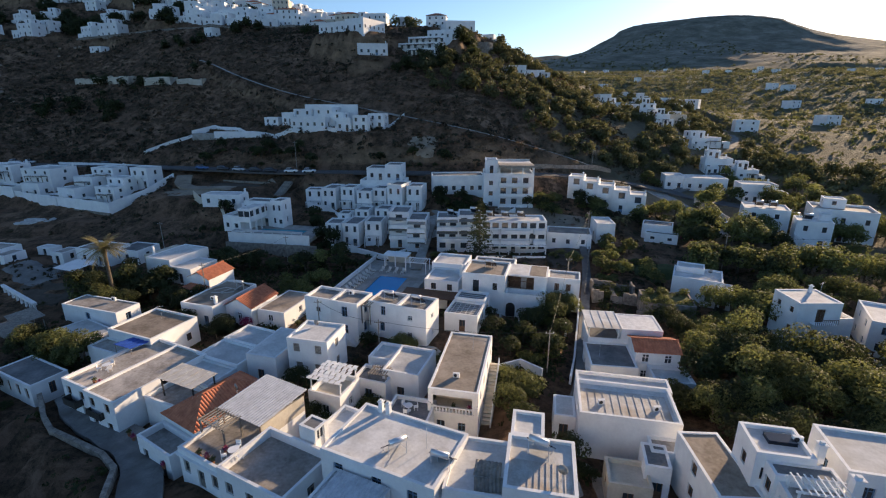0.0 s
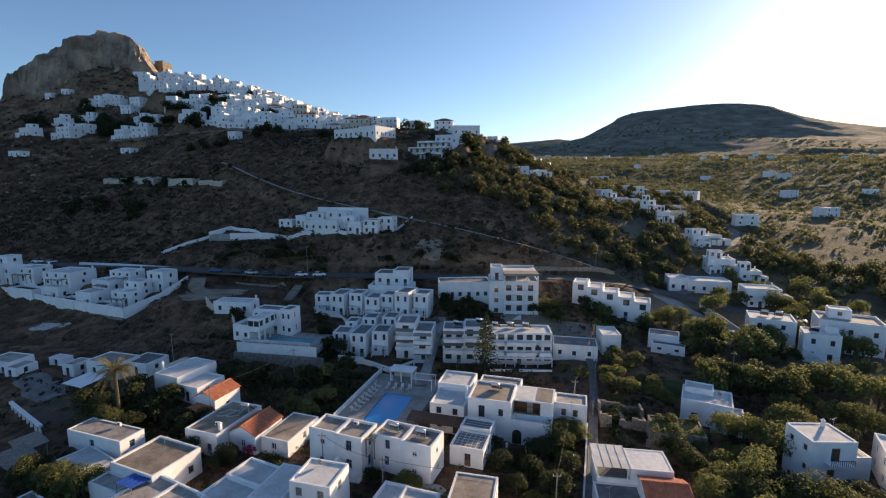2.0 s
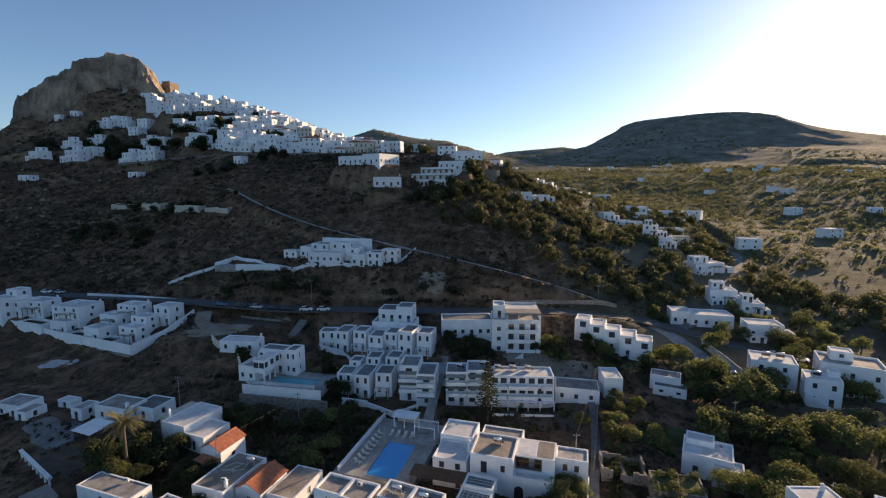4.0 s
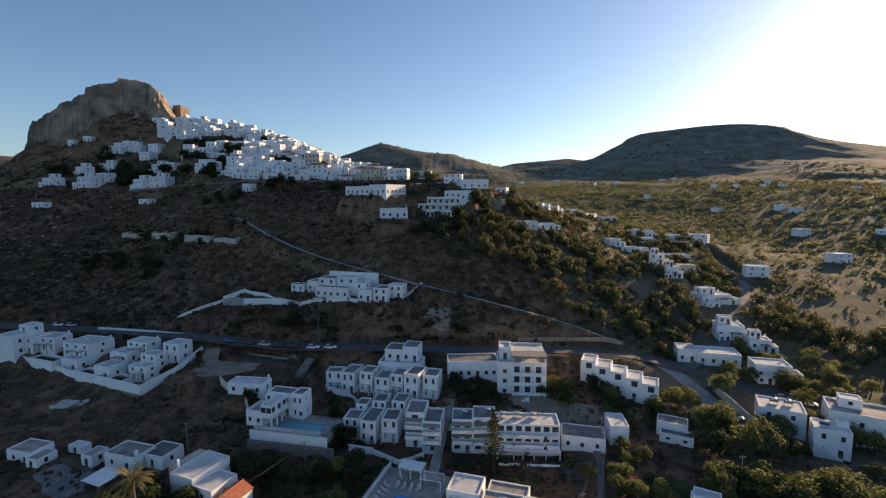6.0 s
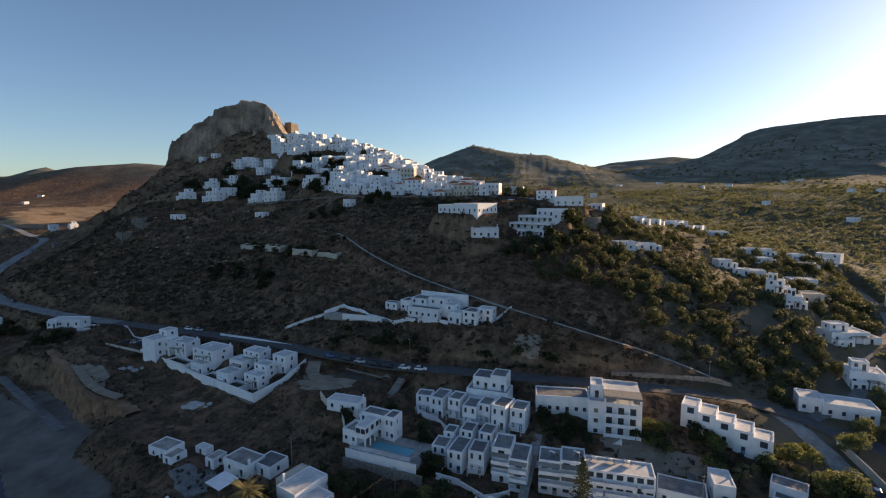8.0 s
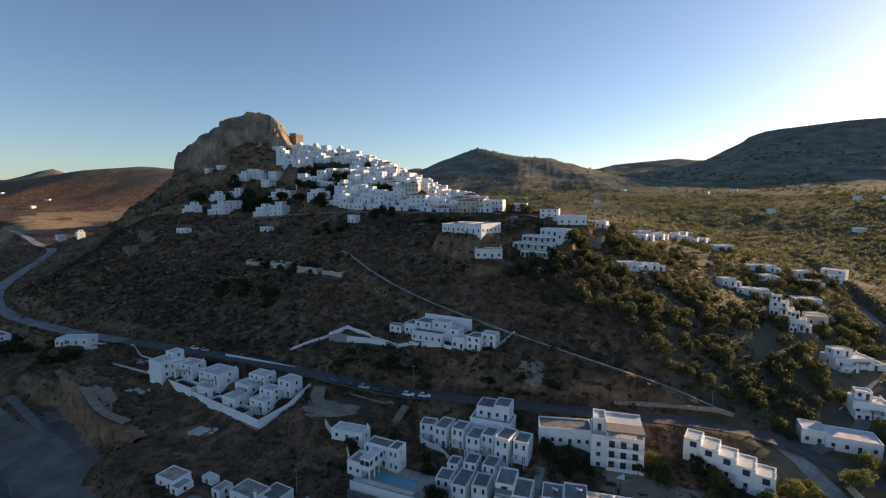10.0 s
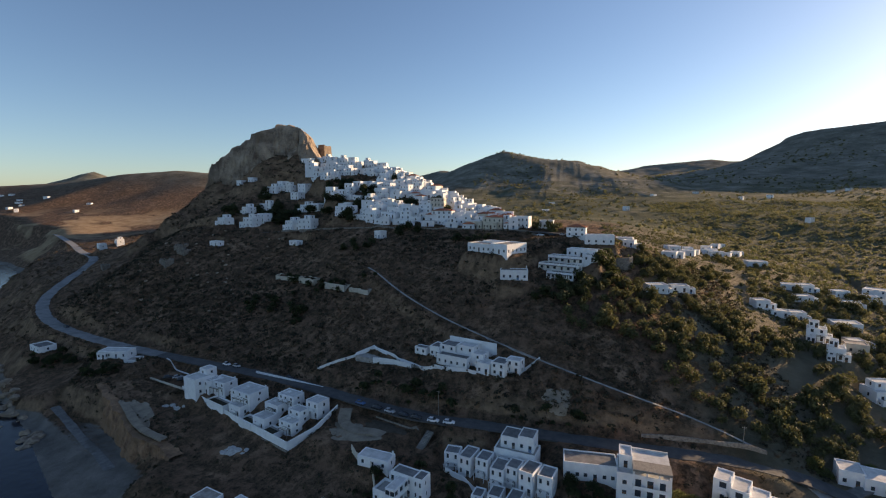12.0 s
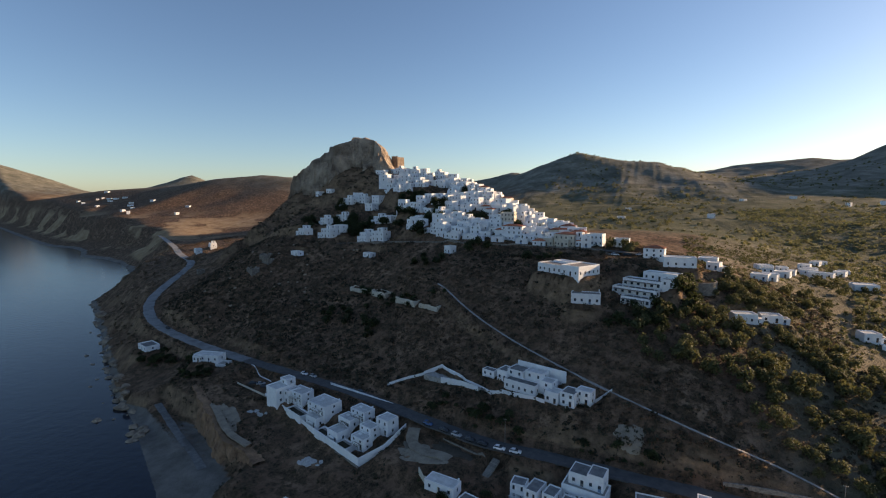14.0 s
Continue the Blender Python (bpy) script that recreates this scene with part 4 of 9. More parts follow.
part("sheet", corrugated(2.2, 1.6, GREY_WOOD, 0.3, 0.10), sheets, at=(0.2, 0.4, 0.06))
part("sheet", corrugated(2.4, 1.3, GREY_WOOD, 0.3, 0.16), sheets, at=(0.5, -1.3, 0.06), turn=8)
a = house(-40.4, 55.4, 4.0, -26, "white two-storey house with iron balconies")
block(a, -3.4, 0, 0, 5.6, 12.4, 4.8, top=ROOF, win=(2, 1, 2, 0), rim=0.45, storeys=2)
block(a, 2.6, -0.4, 0, 6.0, 12.6, 5.2, top=ROOF, win=(2, 1, 0, 1), rim=0.3, storeys=2)
for bx in (-3.4, 1.8):
    part("balcony", Shape().box(-1.3, 1.3, -7.2, -6.2, 2.45, 2.55).box(-1.3, 1.3, -7.2, -7.16, 2.55, 3.4).box(-1.3, -1.26, -7.2, -6.2, 2.55, 3.4).box(1.26, 1.3, -7.2, -6.2, 2.55, 3.4).mesh("balcony", DARK_METAL), a, "dark iron balcony", at=(bx, 0, 0))
a = house(-45.2, 67.0, 5.6, -22, "white house with a brown flat roof and a blue tarpaulin")
block(a, 0, 0, 0, 9.2, 8.2, 4.0, top=ROOF_BROWN, win=(0, 2, 1, 2), rim=0.3)
block(a, -2.0, -5.6, 0, 6.0, 3.0, 2.6, top=ROOF, win=(0, 0, 1, 0), rim=0.2)
part("awning", corrugated(3.6, 3.2, BLUE_CLOTH, 0.9, -0.12), a, "bright blue tarpaulin awning", at=(2.6, -5.4, 4.2))
for px in (1.0, 4.2):
    part("post", cached("awnpost", lambda: Shape().box(-0.04, 0.04, -0.04, 0.04, -1, 4.2).mesh("post", GREY_WOOD)), a, at=(px, -6.8, 0))
simple(-58.8, 74.7, 6.7, -18, 12.4, 4.4, 2.9, "long low white house with a grey flat roof", top=ROOF, win=(1, 2, 1, 1), rim=0.1)
simple(-58.0, 69.0, 4.6, -30, 8.4, 5.0, 2.9, "low white annexe with a flat roof", top=ROOF_WHITE, win=(1, 0, 1, 1), rim=0.1)
# the pair of white cube houses before the pool
def outside_stair(home, x, y, z, rise, run, wide):
    """A solid whitewashed flight of steps climbing to the left along a wall."""
    n = int(rise / 0.18)
    s = Shape()
    for i in range(n):
        s.box(x + run * i / n, x + run * (i + 1) / n, y - wide, y, z - 1.5, z + rise * (1 - (i + 0.5) / n))
    s.box(x, x + run * 0.5, y - wide - 0.16, y - wide, z - 1.5, z + rise * 0.5 + 0.2)
    part("stair", s.mesh("stair", WHITE), home, "whitewashed outside stair")


a = house(-16.6, 69.2, 7.2, -20, "white cube house with sunken flat roofs and an outside stair")
block(a, -2.4, 0.2, 0, 4.8, 4.6, 6.0, top=ROOF, win=(1, 1, 1, 0), rim=0.4, ww=0.8, wh=0.8, door="b")
block(a, 2.4, 0, 0, 4.75, 4.9, 6.1, top=ROOF, win=(1, 1, 0, 1), rim=0.4, ww=1.0, wh=1.7, frames=BLUE_WOOD, door="b")
outside_stair(a, 0.6, -2.5, 0, 3.0, 4.2, 1.0)
pergola(a, 5.6, 0.4, 3.2, 1.6, 3.6, 2.6, GREY_WOOD, n=4)
a = house(-6.2, 67.6, 7.6, -22, "white cube house with sunken flat roofs and solar heaters")
block(a, -2.5, 0.2, 0, 5.0, 4.6, 5.4, top=ROOF, win=(1, 1, 1, 0), rim=0.4, frames=BLUE_WOOD, ww=0.8, wh=1.6, door="b")
block(a, 2.5, 0, 0, 4.95, 4.9, 5.5, top=ROOF_GREY, win=(1, 1, 0, 1), rim=0.4, ww=0.8, wh=0.8, door="b")
outside_stair(a, -6.6, -0.4, 0, 2.6, 1.6, 0.9)
solar_heater(-7.9, 69.2, 13.0, 158)
solar_heater(-3.6, 67.2, 13.1, 158)
a = house(3.6, 70.2, 7.8, -18, "small white house with a gridded roof terrace")
block(a, 0, 0, 0, 5.4, 5.2, 2.8, top=ROOF_GREY, win=(1, 0, 1, 2), rim=0.35)
block(a, 0, 4.4, 0, 5.2, 3.4, 3.2, top=ROOF_GREY, win=(0, 1, 1, 1), rim=0.4)
for py, n in ((-1.9, 6), (4.4, 3)):
    for i in range(n):
        part("joint", cached("grid_joint", lambda: Shape().box(-2.4, 2.4, -0.05, 0.05, 0.0, 0.03).mesh("joint", ROOF_WHITE)), a, at=(0, py + (i - (0 if py < 0 else 1)) * 0.76, 2.8 if py < 0 else 3.2))
for i in range(6):
    part("joint", cached("grid_cross", lambda: Shape().box(-0.05, 0.05, -2.3, 2.3, 0.0, 0.034).mesh("joint", ROOF_WHITE)), a, at=(-2.0 + i * 0.8, 0, 2.8))
# the large white house beside the pool
a = house(13.0, 83.6, 6.2, -15, "large white house with stepped roofs and a timber loggia")
block(a, -4.25, -2.95, 0, 7.7, 7.7, 7.2, top=ROOF_BROWN, win=(0, 2, 1, 1), rim=0.3, frames=DARK_METAL, storeys=2,
      custom={"f": [(2.5, 4.1, 1.1, 2.2, "door"), (5.9, 4.7, 0.8, 1.3, "shutter")]})
block(a, -3.8, 3.2, 0, 8.0, 4.4, 6.5, top=ROOF, win=(0, 2, 1, 0), rim=0.25)
# the upper room behind its timber loggia, on a lower storey with a walled terrace in front
block(a, 3.15, -1.2, 0, 7.0, 6.0, 3.6, top=CONCRETE, win=(0, 2, 0, 0), rim=0.0)
block(a, 3.15, 0.0, 3.6, 6.96, 3.6, 3.1, top=ROOF_BROWN, win=(0, 2, 0, 0), rim=0.0, pad=False, sink=0.1)
block(a, 5.5, -3.0, 3.6, 2.2, 2.4, 3.1, top=ROOF_WHITE, win=(0, 0, 0, 0), rim=0.0, pad=False, sink=0.1, door="")
part("loggia_roof", Shape().box(-0.35, 6.65, -4.3, 1.84, 6.706, 6.95).mesh("loggia_roof", WHITE), a, "white roof slab over the loggia")
part("roof_felt", Shape().box(-0.05, 3.2, -3.9, 1.5, 6.954, 6.99).mesh("roof_felt", ROOF_WHITE), a, "pale roof coating")
part("roof_felt", Shape().box(3.5, 6.35, -3.9, 1.5, 6.954, 6.99).mesh("roof_felt", ROOF_BROWN), a, "brown roof coating")
part("loggia_front", Shape().box(-0.3, 4.38, -1.98, -1.84, 3.6, 6.7).mesh("loggia_front", WOOD), a, "brown timber loggia front")
for k in range(5):
    part("timber_post", cached("loggia_post", lambda: Shape().box(-0.06, 0.06, -0.06, 0.06, 3.6, 6.7).mesh("timber_post", WOOD)), a, at=(-0.2 + k * 1.12, -4.1, 0))
part("timber_rail", Shape().box(-0.2, 4.3, -4.14, -4.06, 5.75, 5.85).box(-0.2, 4.3, -4.14, -4.06, 4.5, 4.6).mesh("timber_rail", WOOD), a)
part("loggia_door", Shape().box(1.9, 2.9, -2.03, -1.98, 3.6, 5.8).mesh("loggia_door", CANVAS), a, "faded red loggia door")
block(a, 3.1, -5.55, 0, 7.0, 2.7, 3.6, top=ROOF_WHITE, win=(0, 0, 0, 1), rim=0.8, door="")
block(a, 9.5, 0.2, 0, 5.7, 4.3, 6.0, top=ROOF, win=(0, 2, 0, 1), rim=0.25, storeys=2, frames=WOOD,
      custom={"f": [(1.7, 3.9, 0.8, 1.3, "shutter"), (3.7, 3.9, 0.8, 1.3, "shutter")]})
block(a, -12.4, 3.2, 0, 6.6, 6.4, 6.2, top=ROOF_WHITE, win=(0, 1, 1, 1), rim=0.25)
block(a, -12.0, -3.4, 0, 6.4, 6.6, 5.3, top=ROOF_WHITE, win=(2, 0, 1, 0), rim=0.25)
chimney(a, -9.2, -3.0, 5.3, 2.2, 0.5)
# dark plate in place of the shade inside the gate's arch
part("gate", Shape().box(-0.8, 0.8, -0.06, 0.06, 0, 1.8).bar((0, -0.06, 1.8), (0, 0.06, 1.8), 0.8, 16).mesh("gate", DARK_METAL), a, "dark plate for the shaded recess of the arched gate", at=(0.7, -6.95, 0.1))
pergola(a, -13.2, -8.3, 0.8, 10.6, 3.0, 2.3, WOOD, cover=WOOD)
for k, (px, py) in enumerate(((-0.6, -10.0), (2.6, -9.2), (5.2, -9.8), (10.4, -10.6))):
    pillar = thing("garden_pillar", 13.0 + px * 0.966 + py * 0.259, 83.6 - px * 0.259 + py * 0.966, 5.8, -15, "whitewashed garden pillar among dark plants", "pillar")
    part("shaft", cached("pillar_shaft", lambda: Shape().box(-0.2, 0.2, -0.2, 0.2, -0.6, 2.2, 0.03).mesh("shaft", WHITE)), pillar)
solar_heater(9.0, 83.0, 13.3, 160)
# houses on the seaward edge with tile gables
a = house(-56.4, 95.8, 7.6, -21, "white house with a stepped flat roof and a tall chimney")
block(a, 0, 0, 0, 6.6, 9.8, 4.5, top=ROOF_WHITE, win=(1, 1, 1, 1), rim=0.12)
block(a, -5.0, 1.4, 0, 3.6, 8.0, 3.8, top=CREAM, wall=CREAM, win=(1, 1, 1, 0), rim=0.15)
block(a, 6.0, -1.6, 0, 5.6, 6.8, 3.2, top=ROOF_WHITE, win=(1, 1, 0, 1), rim=0.2)
chimney(a, -4.2, -2.2, 3.8, 1.9)
a = house(-45.9, 88.0, 6.6, 72, "white cottage with a red tile gable and a porch")
block(a, 0, 0, 0, 6.6, 4.9, 3.6, roof="gable", rise=1.3, win=(1, 1, 1, 2))
pergola(a, -4.6, -0.2, 0.1, 2.2, 3.8, 2.1, WHITE, cover=TILE)
a = house(-38.4, 78.0, 6.0, -18, "white house with a cluttered flat roof and a red tile gable")
block(a, -1.8, 0.2, 0, 6.8, 11.0, 3.8, top=ROOF_BROWN, win=(2, 1, 1, 1), rim=0.2)
block(a, 4.5, 0.8, 0, 7.0, 5.4, 3.2, roof="gable", rise=1.5, win=(1, 1, 1, 2), turn=90)
block(a, 10.2, 2.8, 0, 5.4, 9.0, 2.8, top=ROOF_BROWN, win=(1, 0, 0, 1), rim=0.1)
chimney(a, 0.8, -3.6, 3.8, 1.2, 0.5)
for k, (px, py, tn) in enumerate(((-2.6, 0.4, 20), (-1.8, 1.6, 75), (-0.8, 0.9, 40), (-2.0, 2.8, 5), (-0.6, 3.2, 100), (-3.4, 2.0, 60))):
    part("plank", cached("roof_plank", lambda: Shape().box(-1.1, 1.1, -0.12, 0.12, 0.0, 0.06).mesh("plank", PALE_SHEET)), a, "loose pale board", at=(px, py, 3.81), turn=tn)
solar_heater(-36.6, 81.6, 9.8, 160)
# right of the lane
a = house(49.8, 86.8, 6.0, -28, "low white house with a stepped parapet roof among trees")
block(a, 0, 0, 0, 8.6, 7.2, 4.3, top=ROOF_WHITE, win=(2, 1, 1, 2), rim=0.35, frames=WOOD)
block(a, 3.4, -3.4, 0, 5.0, 3.6, 3.6, top=ROOF_WHITE, win=(2, 0, 0, 1), rim=0.3, frames=WOOD)
block(a, -1.4, 2.4, 4.4, 5.0, 3.4, 0.8, top=ROOF_WHITE, win=(0, 0, 0, 0), rim=0.2, pad=False, sink=0.1)
a = house(55.8, 66.8, 5.6, 0, "tall white house with a wooden balcony and a pergola")
block(a, 0, 0, 0, 6.4, 5.6, 8.7, top=ROOF_WHITE, win=(0, 1, 2, 1), rim=0.12, storeys=3, ww=0.8, wh=0.9, frames=WOOD, door="b",
      custom={"f": [(3.4, 5.75, 1.3, 2.1, "shutter"), (3.0, 3.2, 1.1, 1.3, "shutter"), (1.6, 0.1, 1.2, 2.1, "door"), (5.0, 0.1, 1.2, 2.1, "shutter")]})
part("balcony", Shape().box(-1.2, 2.2, -3.9, -2.8, 5.6, 5.72).mesh("balcony", WHITE), a, "white balcony slab")
part("railing", Shape().box(-1.2, 2.2, -3.9, -3.86, 6.55, 6.62).mesh("railing", WOOD), a, "brown wooden railing")
for i in range(12):
    part("baluster", cached("balu", lambda: Shape().box(-0.03, 0.03, -0.02, 0.02, 0, 0.9).mesh("baluster", WOOD)), a, at=(-1.15 + i * 0.3, -3.88, 5.7))
chimney(a, 1.6, 1.8, 8.7, 1.0)
block(a, 4.7, 0.6, 0, 3.2, 5.0, 5.4, top=CREAM, win=(0, 1, 0, 1), rim=0.5, storeys=2)
pergola(a, 2.2, -4.6, 0.0, 8.0, 3.6, 2.7, WOOD, turn=0, n=10)
part("terrace", Shape().box(-2.4, 7.2, -7.2, -2.8, -2.5, 0.12).mesh("terrace", CONCRETE), a, "paved terrace")
part("terrace_wall", Shape().box(6.9, 7.2, -7.2, -2.8, -1.5, 1.2).box(-2.4, 7.2, -7.5, -7.2, -2.5, 0.9).mesh("terrace_wall", WHITE), a)
simple(69.0, 66.0, 6.0, -30, 7.0, 9.0, 5.4, "white house with a flat roof at the town's edge", top=ROOF_WHITE, win=(2, 1, 2, 1), rim=0.3)
a = house(28.6, 33.0, 8.5, -12, "white house with a glazed roof light and parapets")
block(a, -0.4, 0.4, 0, 4.4, 4.0, 6.6, top=ROOF_WHITE, win=(2, 1, 1, 1), rim=0.4)
block(a, 0.6, -2.4, 0, 4.8, 1.8, 6.2, top=ROOF_GREY, win=(0, 0, 1, 1), rim=0.15)
chimney(a, 2.4, -0.6, 6.2, 1.6, 0.6)
chimney(a, 3.2, -4.0, 5.6, 2.0, 0.7)
part("rooflight", Shape().box(-1.0, 1.2, 0.2, 1.4, 6.6, 6.95).mesh("rooflight", PANEL), a, "sloping dark roof light")
block(a, 0.8, -4.4, 0, 4.6, 2.4, 5.6, top=ROOF, win=(2, 0, 1, 1), rim=0.3)
pergola(a, 0.8, -4.4, 5.7, 3.8, 1.8, 0.9, WHITE, n=8)
simple(24.6, 34.6, 7.0, -3, 3.8, 8.2, 5.0, "low house with a brown flat roof", top=ROOF_BROWN, win=(1, 1, 1, 1), rim=0.12, wall=WHITE)
a = simple(21.0, 38.4, 5.6, -14, 2.4, 3.4, 3.9, "small white roof hut with a grey top", top=ROOF_GREY, win=(1, 0, 1, 1), rim=0.1)
simple(18.0, 37.4, 5.4, -12, 4.0, 3.6, 2.6, "small cream courtyard house", top=CREAM, wall=CREAM, win=(1, 0, 1, 1), rim=0.5)
simple(36.6, 32.6, 8.0, -14, 7.4, 6.0, 6.6, "white house with a pale flat roof", top=ROOF_WHITE, win=(2, 1, 1, 1), rim=0.25)
# small roofs between
a = house(-13.4, 50.6, 6.0, -20, "white courtyard house with a tile-topped pergola")
block(a, 0, 0, 0, 4.4, 4.6, 3.0, top=CREAM, win=(1, 1, 1, 1), rim=0.7)
pergola(a, 0, 0, 3.1, 4.2, 3.8, 1.9, WHITE, n=5)
for i in range(6):
    row = Shape()
    for k in range(6):
        row.box(-2.3 + k * 0.78 + 0.2 * (i % 2), -1.75 + k * 0.78 + 0.2 * (i % 2), -0.33, 0.33, 0.03 * (k % 2), 0.05 + 0.03 * (k % 2))
    part("slab_row", row.mesh("slab_row", WHITE), a, "white shade slabs with gaps", at=(-0.1, -1.85 + i * 0.74, 5.27))
a = house(-6.0, 55.0, 5.6, -18, "white low house with a sunlit parapet roof")
block(a, 1.2, 1.4, 0, 5.0, 6.8, 4.0, top=ROOF_WHITE, win=(1, 1, 0, 0), rim=0.3)
block(a, -3.0, 3.4, 0, 3.8, 4.4, 3.4, top=ROOF_WHITE, win=(1, 0, 1, 0), rim=0.4)
block(a, -2.4, -1.8, 0, 4.6, 3.6, 2.9, top=ROOF_GREY, win=(1, 0, 1, 0), rim=0.5)
pergola(a, -1.6, -2.0, 2.9, 2.6, 1.8, 1.0, GREY_WOOD, n=7)
simple(-3.8, 46.8, 5.2, -14, 5.2, 4.6, 3.2, "low white annexe with a blue-grey terrace", top=ROOF_GREY, win=(1, 0, 1, 0), rim=0.45)
# seaward cottages at the top of the beach
a = house(-104.4, 105.6, 7.0, -12, "white beach cottage with a flat roof and a porch")
block(a, 0, 0, 0, 7.6, 5.6, 3.2, top=ROOF, win=(2, 1, 1, 1), rim=0.2)
block(a, 5.4, -1.4, 0, 3.4, 4.8, 2.6, top=ROOF, win=(1, 0, 0, 1), rim=0.05)
a = house(-77.6, 103.2, 7.6, -15, "white cottage with a grey flat roof and chimney")
block(a, 0, 0, 0, 9.0, 6.0, 3.5, top=ROOF, win=(2, 1, 1, 1), rim=0.2)
block(a, 6.4, 3.0, 0, 6.4, 6.2, 3.0, top=ROOF_GREY, win=(1, 1, 0, 1), rim=0.15)
chimney(a, 3.8, -1.6, 3.5, 1.0, 0.6)
simple(-87.3, 104.4, 7.0, -13, 3.2, 4.4, 2.8, "small white garden shed", top=ROOF, win=(1, 0, 0, 1), rim=0.1)
simple(-94.0, 108.0, 7.2, -15, 4.4, 2.6, 2.4, "low white wash house with a dark door", top=ROOF_WHITE, win=(1, 0, 0, 0), rim=0.1)
simple(-58.4, 58.8, 3.2, -26, 9.4, 4.6, 3.2, "white boathouse with a dark roof", top=ROOF_GREY, win=(4, 0, 1, 1), rim=0.12, ww=0.8, wh=1.7, door="")

# ---- hotel slope ----
a = house(-59.0, 126.7, 15.6, -6, "small white house with a pale roof above the hotel")
block(a, 0, 0, 0, 10.6, 5.0, 3.2, top=ROOF_WHITE, win=(3, 1, 1, 1), rim=0.15)
chimney(a, 4.8, 1.8, 3.2, 1.0)
a = house(-46.0, 122.2, 11.4, -13, "white hotel lounge with a long glazed gallery on columns", name="hotel")
block(a, -1.6, 0, 0, 7.8, 4.2, 6.3, top=ROOF_GREY, win=(2, 1, 1, 0), rim=0.3, storeys=2)
block(a, 3.9, -0.2, 0, 3.2, 4.6, 6.7, top=ROOF_GREY, win=(2, 1, 0, 1), rim=0.3, storeys=2, ww=0.7, wh=1.5)
# the gallery: an upper floor of wide windows carried on columns, open below
block(a, -1.0, -5.6, 3.0, 3.2, 7.0, 3.0, top=ROOF_WHITE, win=(2, 0, 0, 3), rim=0.1, pad=False, sink=0.3, ww=1.5, wh=1.5, door="", frames=GREY_WOOD)
part("gallery_floor", Shape().box(-2.55, 0.55, -9.0, -2.2, 2.72, 2.95).mesh("gallery_floor", WHITE), a)
part("back_wall", Shape().box(-2.6, -2.3, -9.0, -2.1, -1.0, 2.75).mesh("back_wall", WHITE), a)
for py in (-8.9, -6.6, -4.4):
    part("column", cached("gallery_column", lambda: Shape().box(-0.18, 0.18, -0.18, 0.18, -0.6, 2.75).mesh("column", WHITE)), a, at=(0.4, py, 0))
block(a, -5.0, -5.6, 0, 4.8, 6.0, 3.3, top=CONCRETE, win=(2, 0, 1, 0), rim=0.8, sink=4.0)
block(a, -4.9, -1.0, 3.3, 2.6, 2.6, 2.4, top=ROOF_WHITE, win=(1, 0, 1, 0), rim=0.1, pad=False, sink=0.2)

ROW_BACK = "white cube hotel house with a sunken grey roof"


def cube(x, y, z, turn, w, d, h, shade=True, label=ROW_BACK, group="cube houses of the hotel", top=None):
    home = house(x, y, z, turn, label, group)
    block(home, 0, 0, 0, w, d, h, top=top or ROOF_GREY, win=(2 if w > 3.2 else 1, 1, 1, 1), rim=0.35, storeys=2, ww=0.75, wh=1.5, frames=GREY_WOOD)
    if shade:
        pergola(home, -0.2, -d / 2 - 0.9, 0.0, w * 0.85, 1.6, 2.3, WHITE, n=8)
    return home


cube(-37.2, 137.4, 12.6, 0, 4.8, 4.6, 5.4)
cube(-31.6, 135.6, 13.0, -12, 4.2, 7.0, 6.0, False)
cube(-26.4, 134.8, 13.4, -12, 4.0, 5.6, 5.8)
cube(-21.2, 132.0, 13.2, -10, 4.2, 6.6, 5.6)
cube(-17.0, 132.6, 13.6, -14, 3.9, 5.6, 5.8)
cube(-12.0, 129.4, 14.4, -18, 4.2, 7.0, 6.6, False)
cube(-7.2, 129.0, 14.4, -12, 4.2, 6.0, 6.2)
a = house(-16.6, 141.4, 15.8, -8, "three-storey white house standing above the cube houses")
block(a, -0.6, -1.0, 0, 13.0, 7.0, 4.4, top=CONCRETE, win=(4, 0, 1, 1), rim=0.5)
block(a, -2.8, 0.8, 4.4, 5.6, 6.6, 3.6, top=ROOF_GREY, win=(2, 1, 1, 0), rim=0.2, pad=False, sink=0.1)
block(a, 2.4, 0.6, 4.4, 4.8, 6.2, 4.6, top=ROOF_GREY, win=(2, 1, 0, 1), rim=0.2, pad=False, sink=0.1)
cube(-27.4, 118.6, 7.6, -6, 4.2, 5.6, 5.4)
cube(-22.2, 117.4, 7.8, -10, 4.2, 8.2, 5.7, False)
cube(-17.0, 116.6, 8.2, -6, 4.2, 6.2, 5.8)
cube(-21.0, 124.4, 9.6, -8, 3.8, 5.4, 5.5, False)
cube(-15.4, 123.4, 10.0, -12, 3.8, 5.6, 5.6, False)
cube(-26.0, 124.2, 9.0, -8, 3.2, 4.4, 5.0, False)
a = house(-8.6, 114.0, 8.2, -5, "white hotel wing with stacked balconies and grey awnings")
block(a, -1.8, 1.0, 0, 4.8, 7.6, 8.6, top=ROOF_GREY, win=(1, 1, 1, 0), rim=0.45, storeys=3, ww=1.6, wh=1.7)
block(a, 2.6, -0.4, 0, 4.6, 8.0, 7.2, top=ROOF_GREY, win=(1, 1, 0, 1), rim=0.45, storeys=3, ww=1.6, wh=1.7)


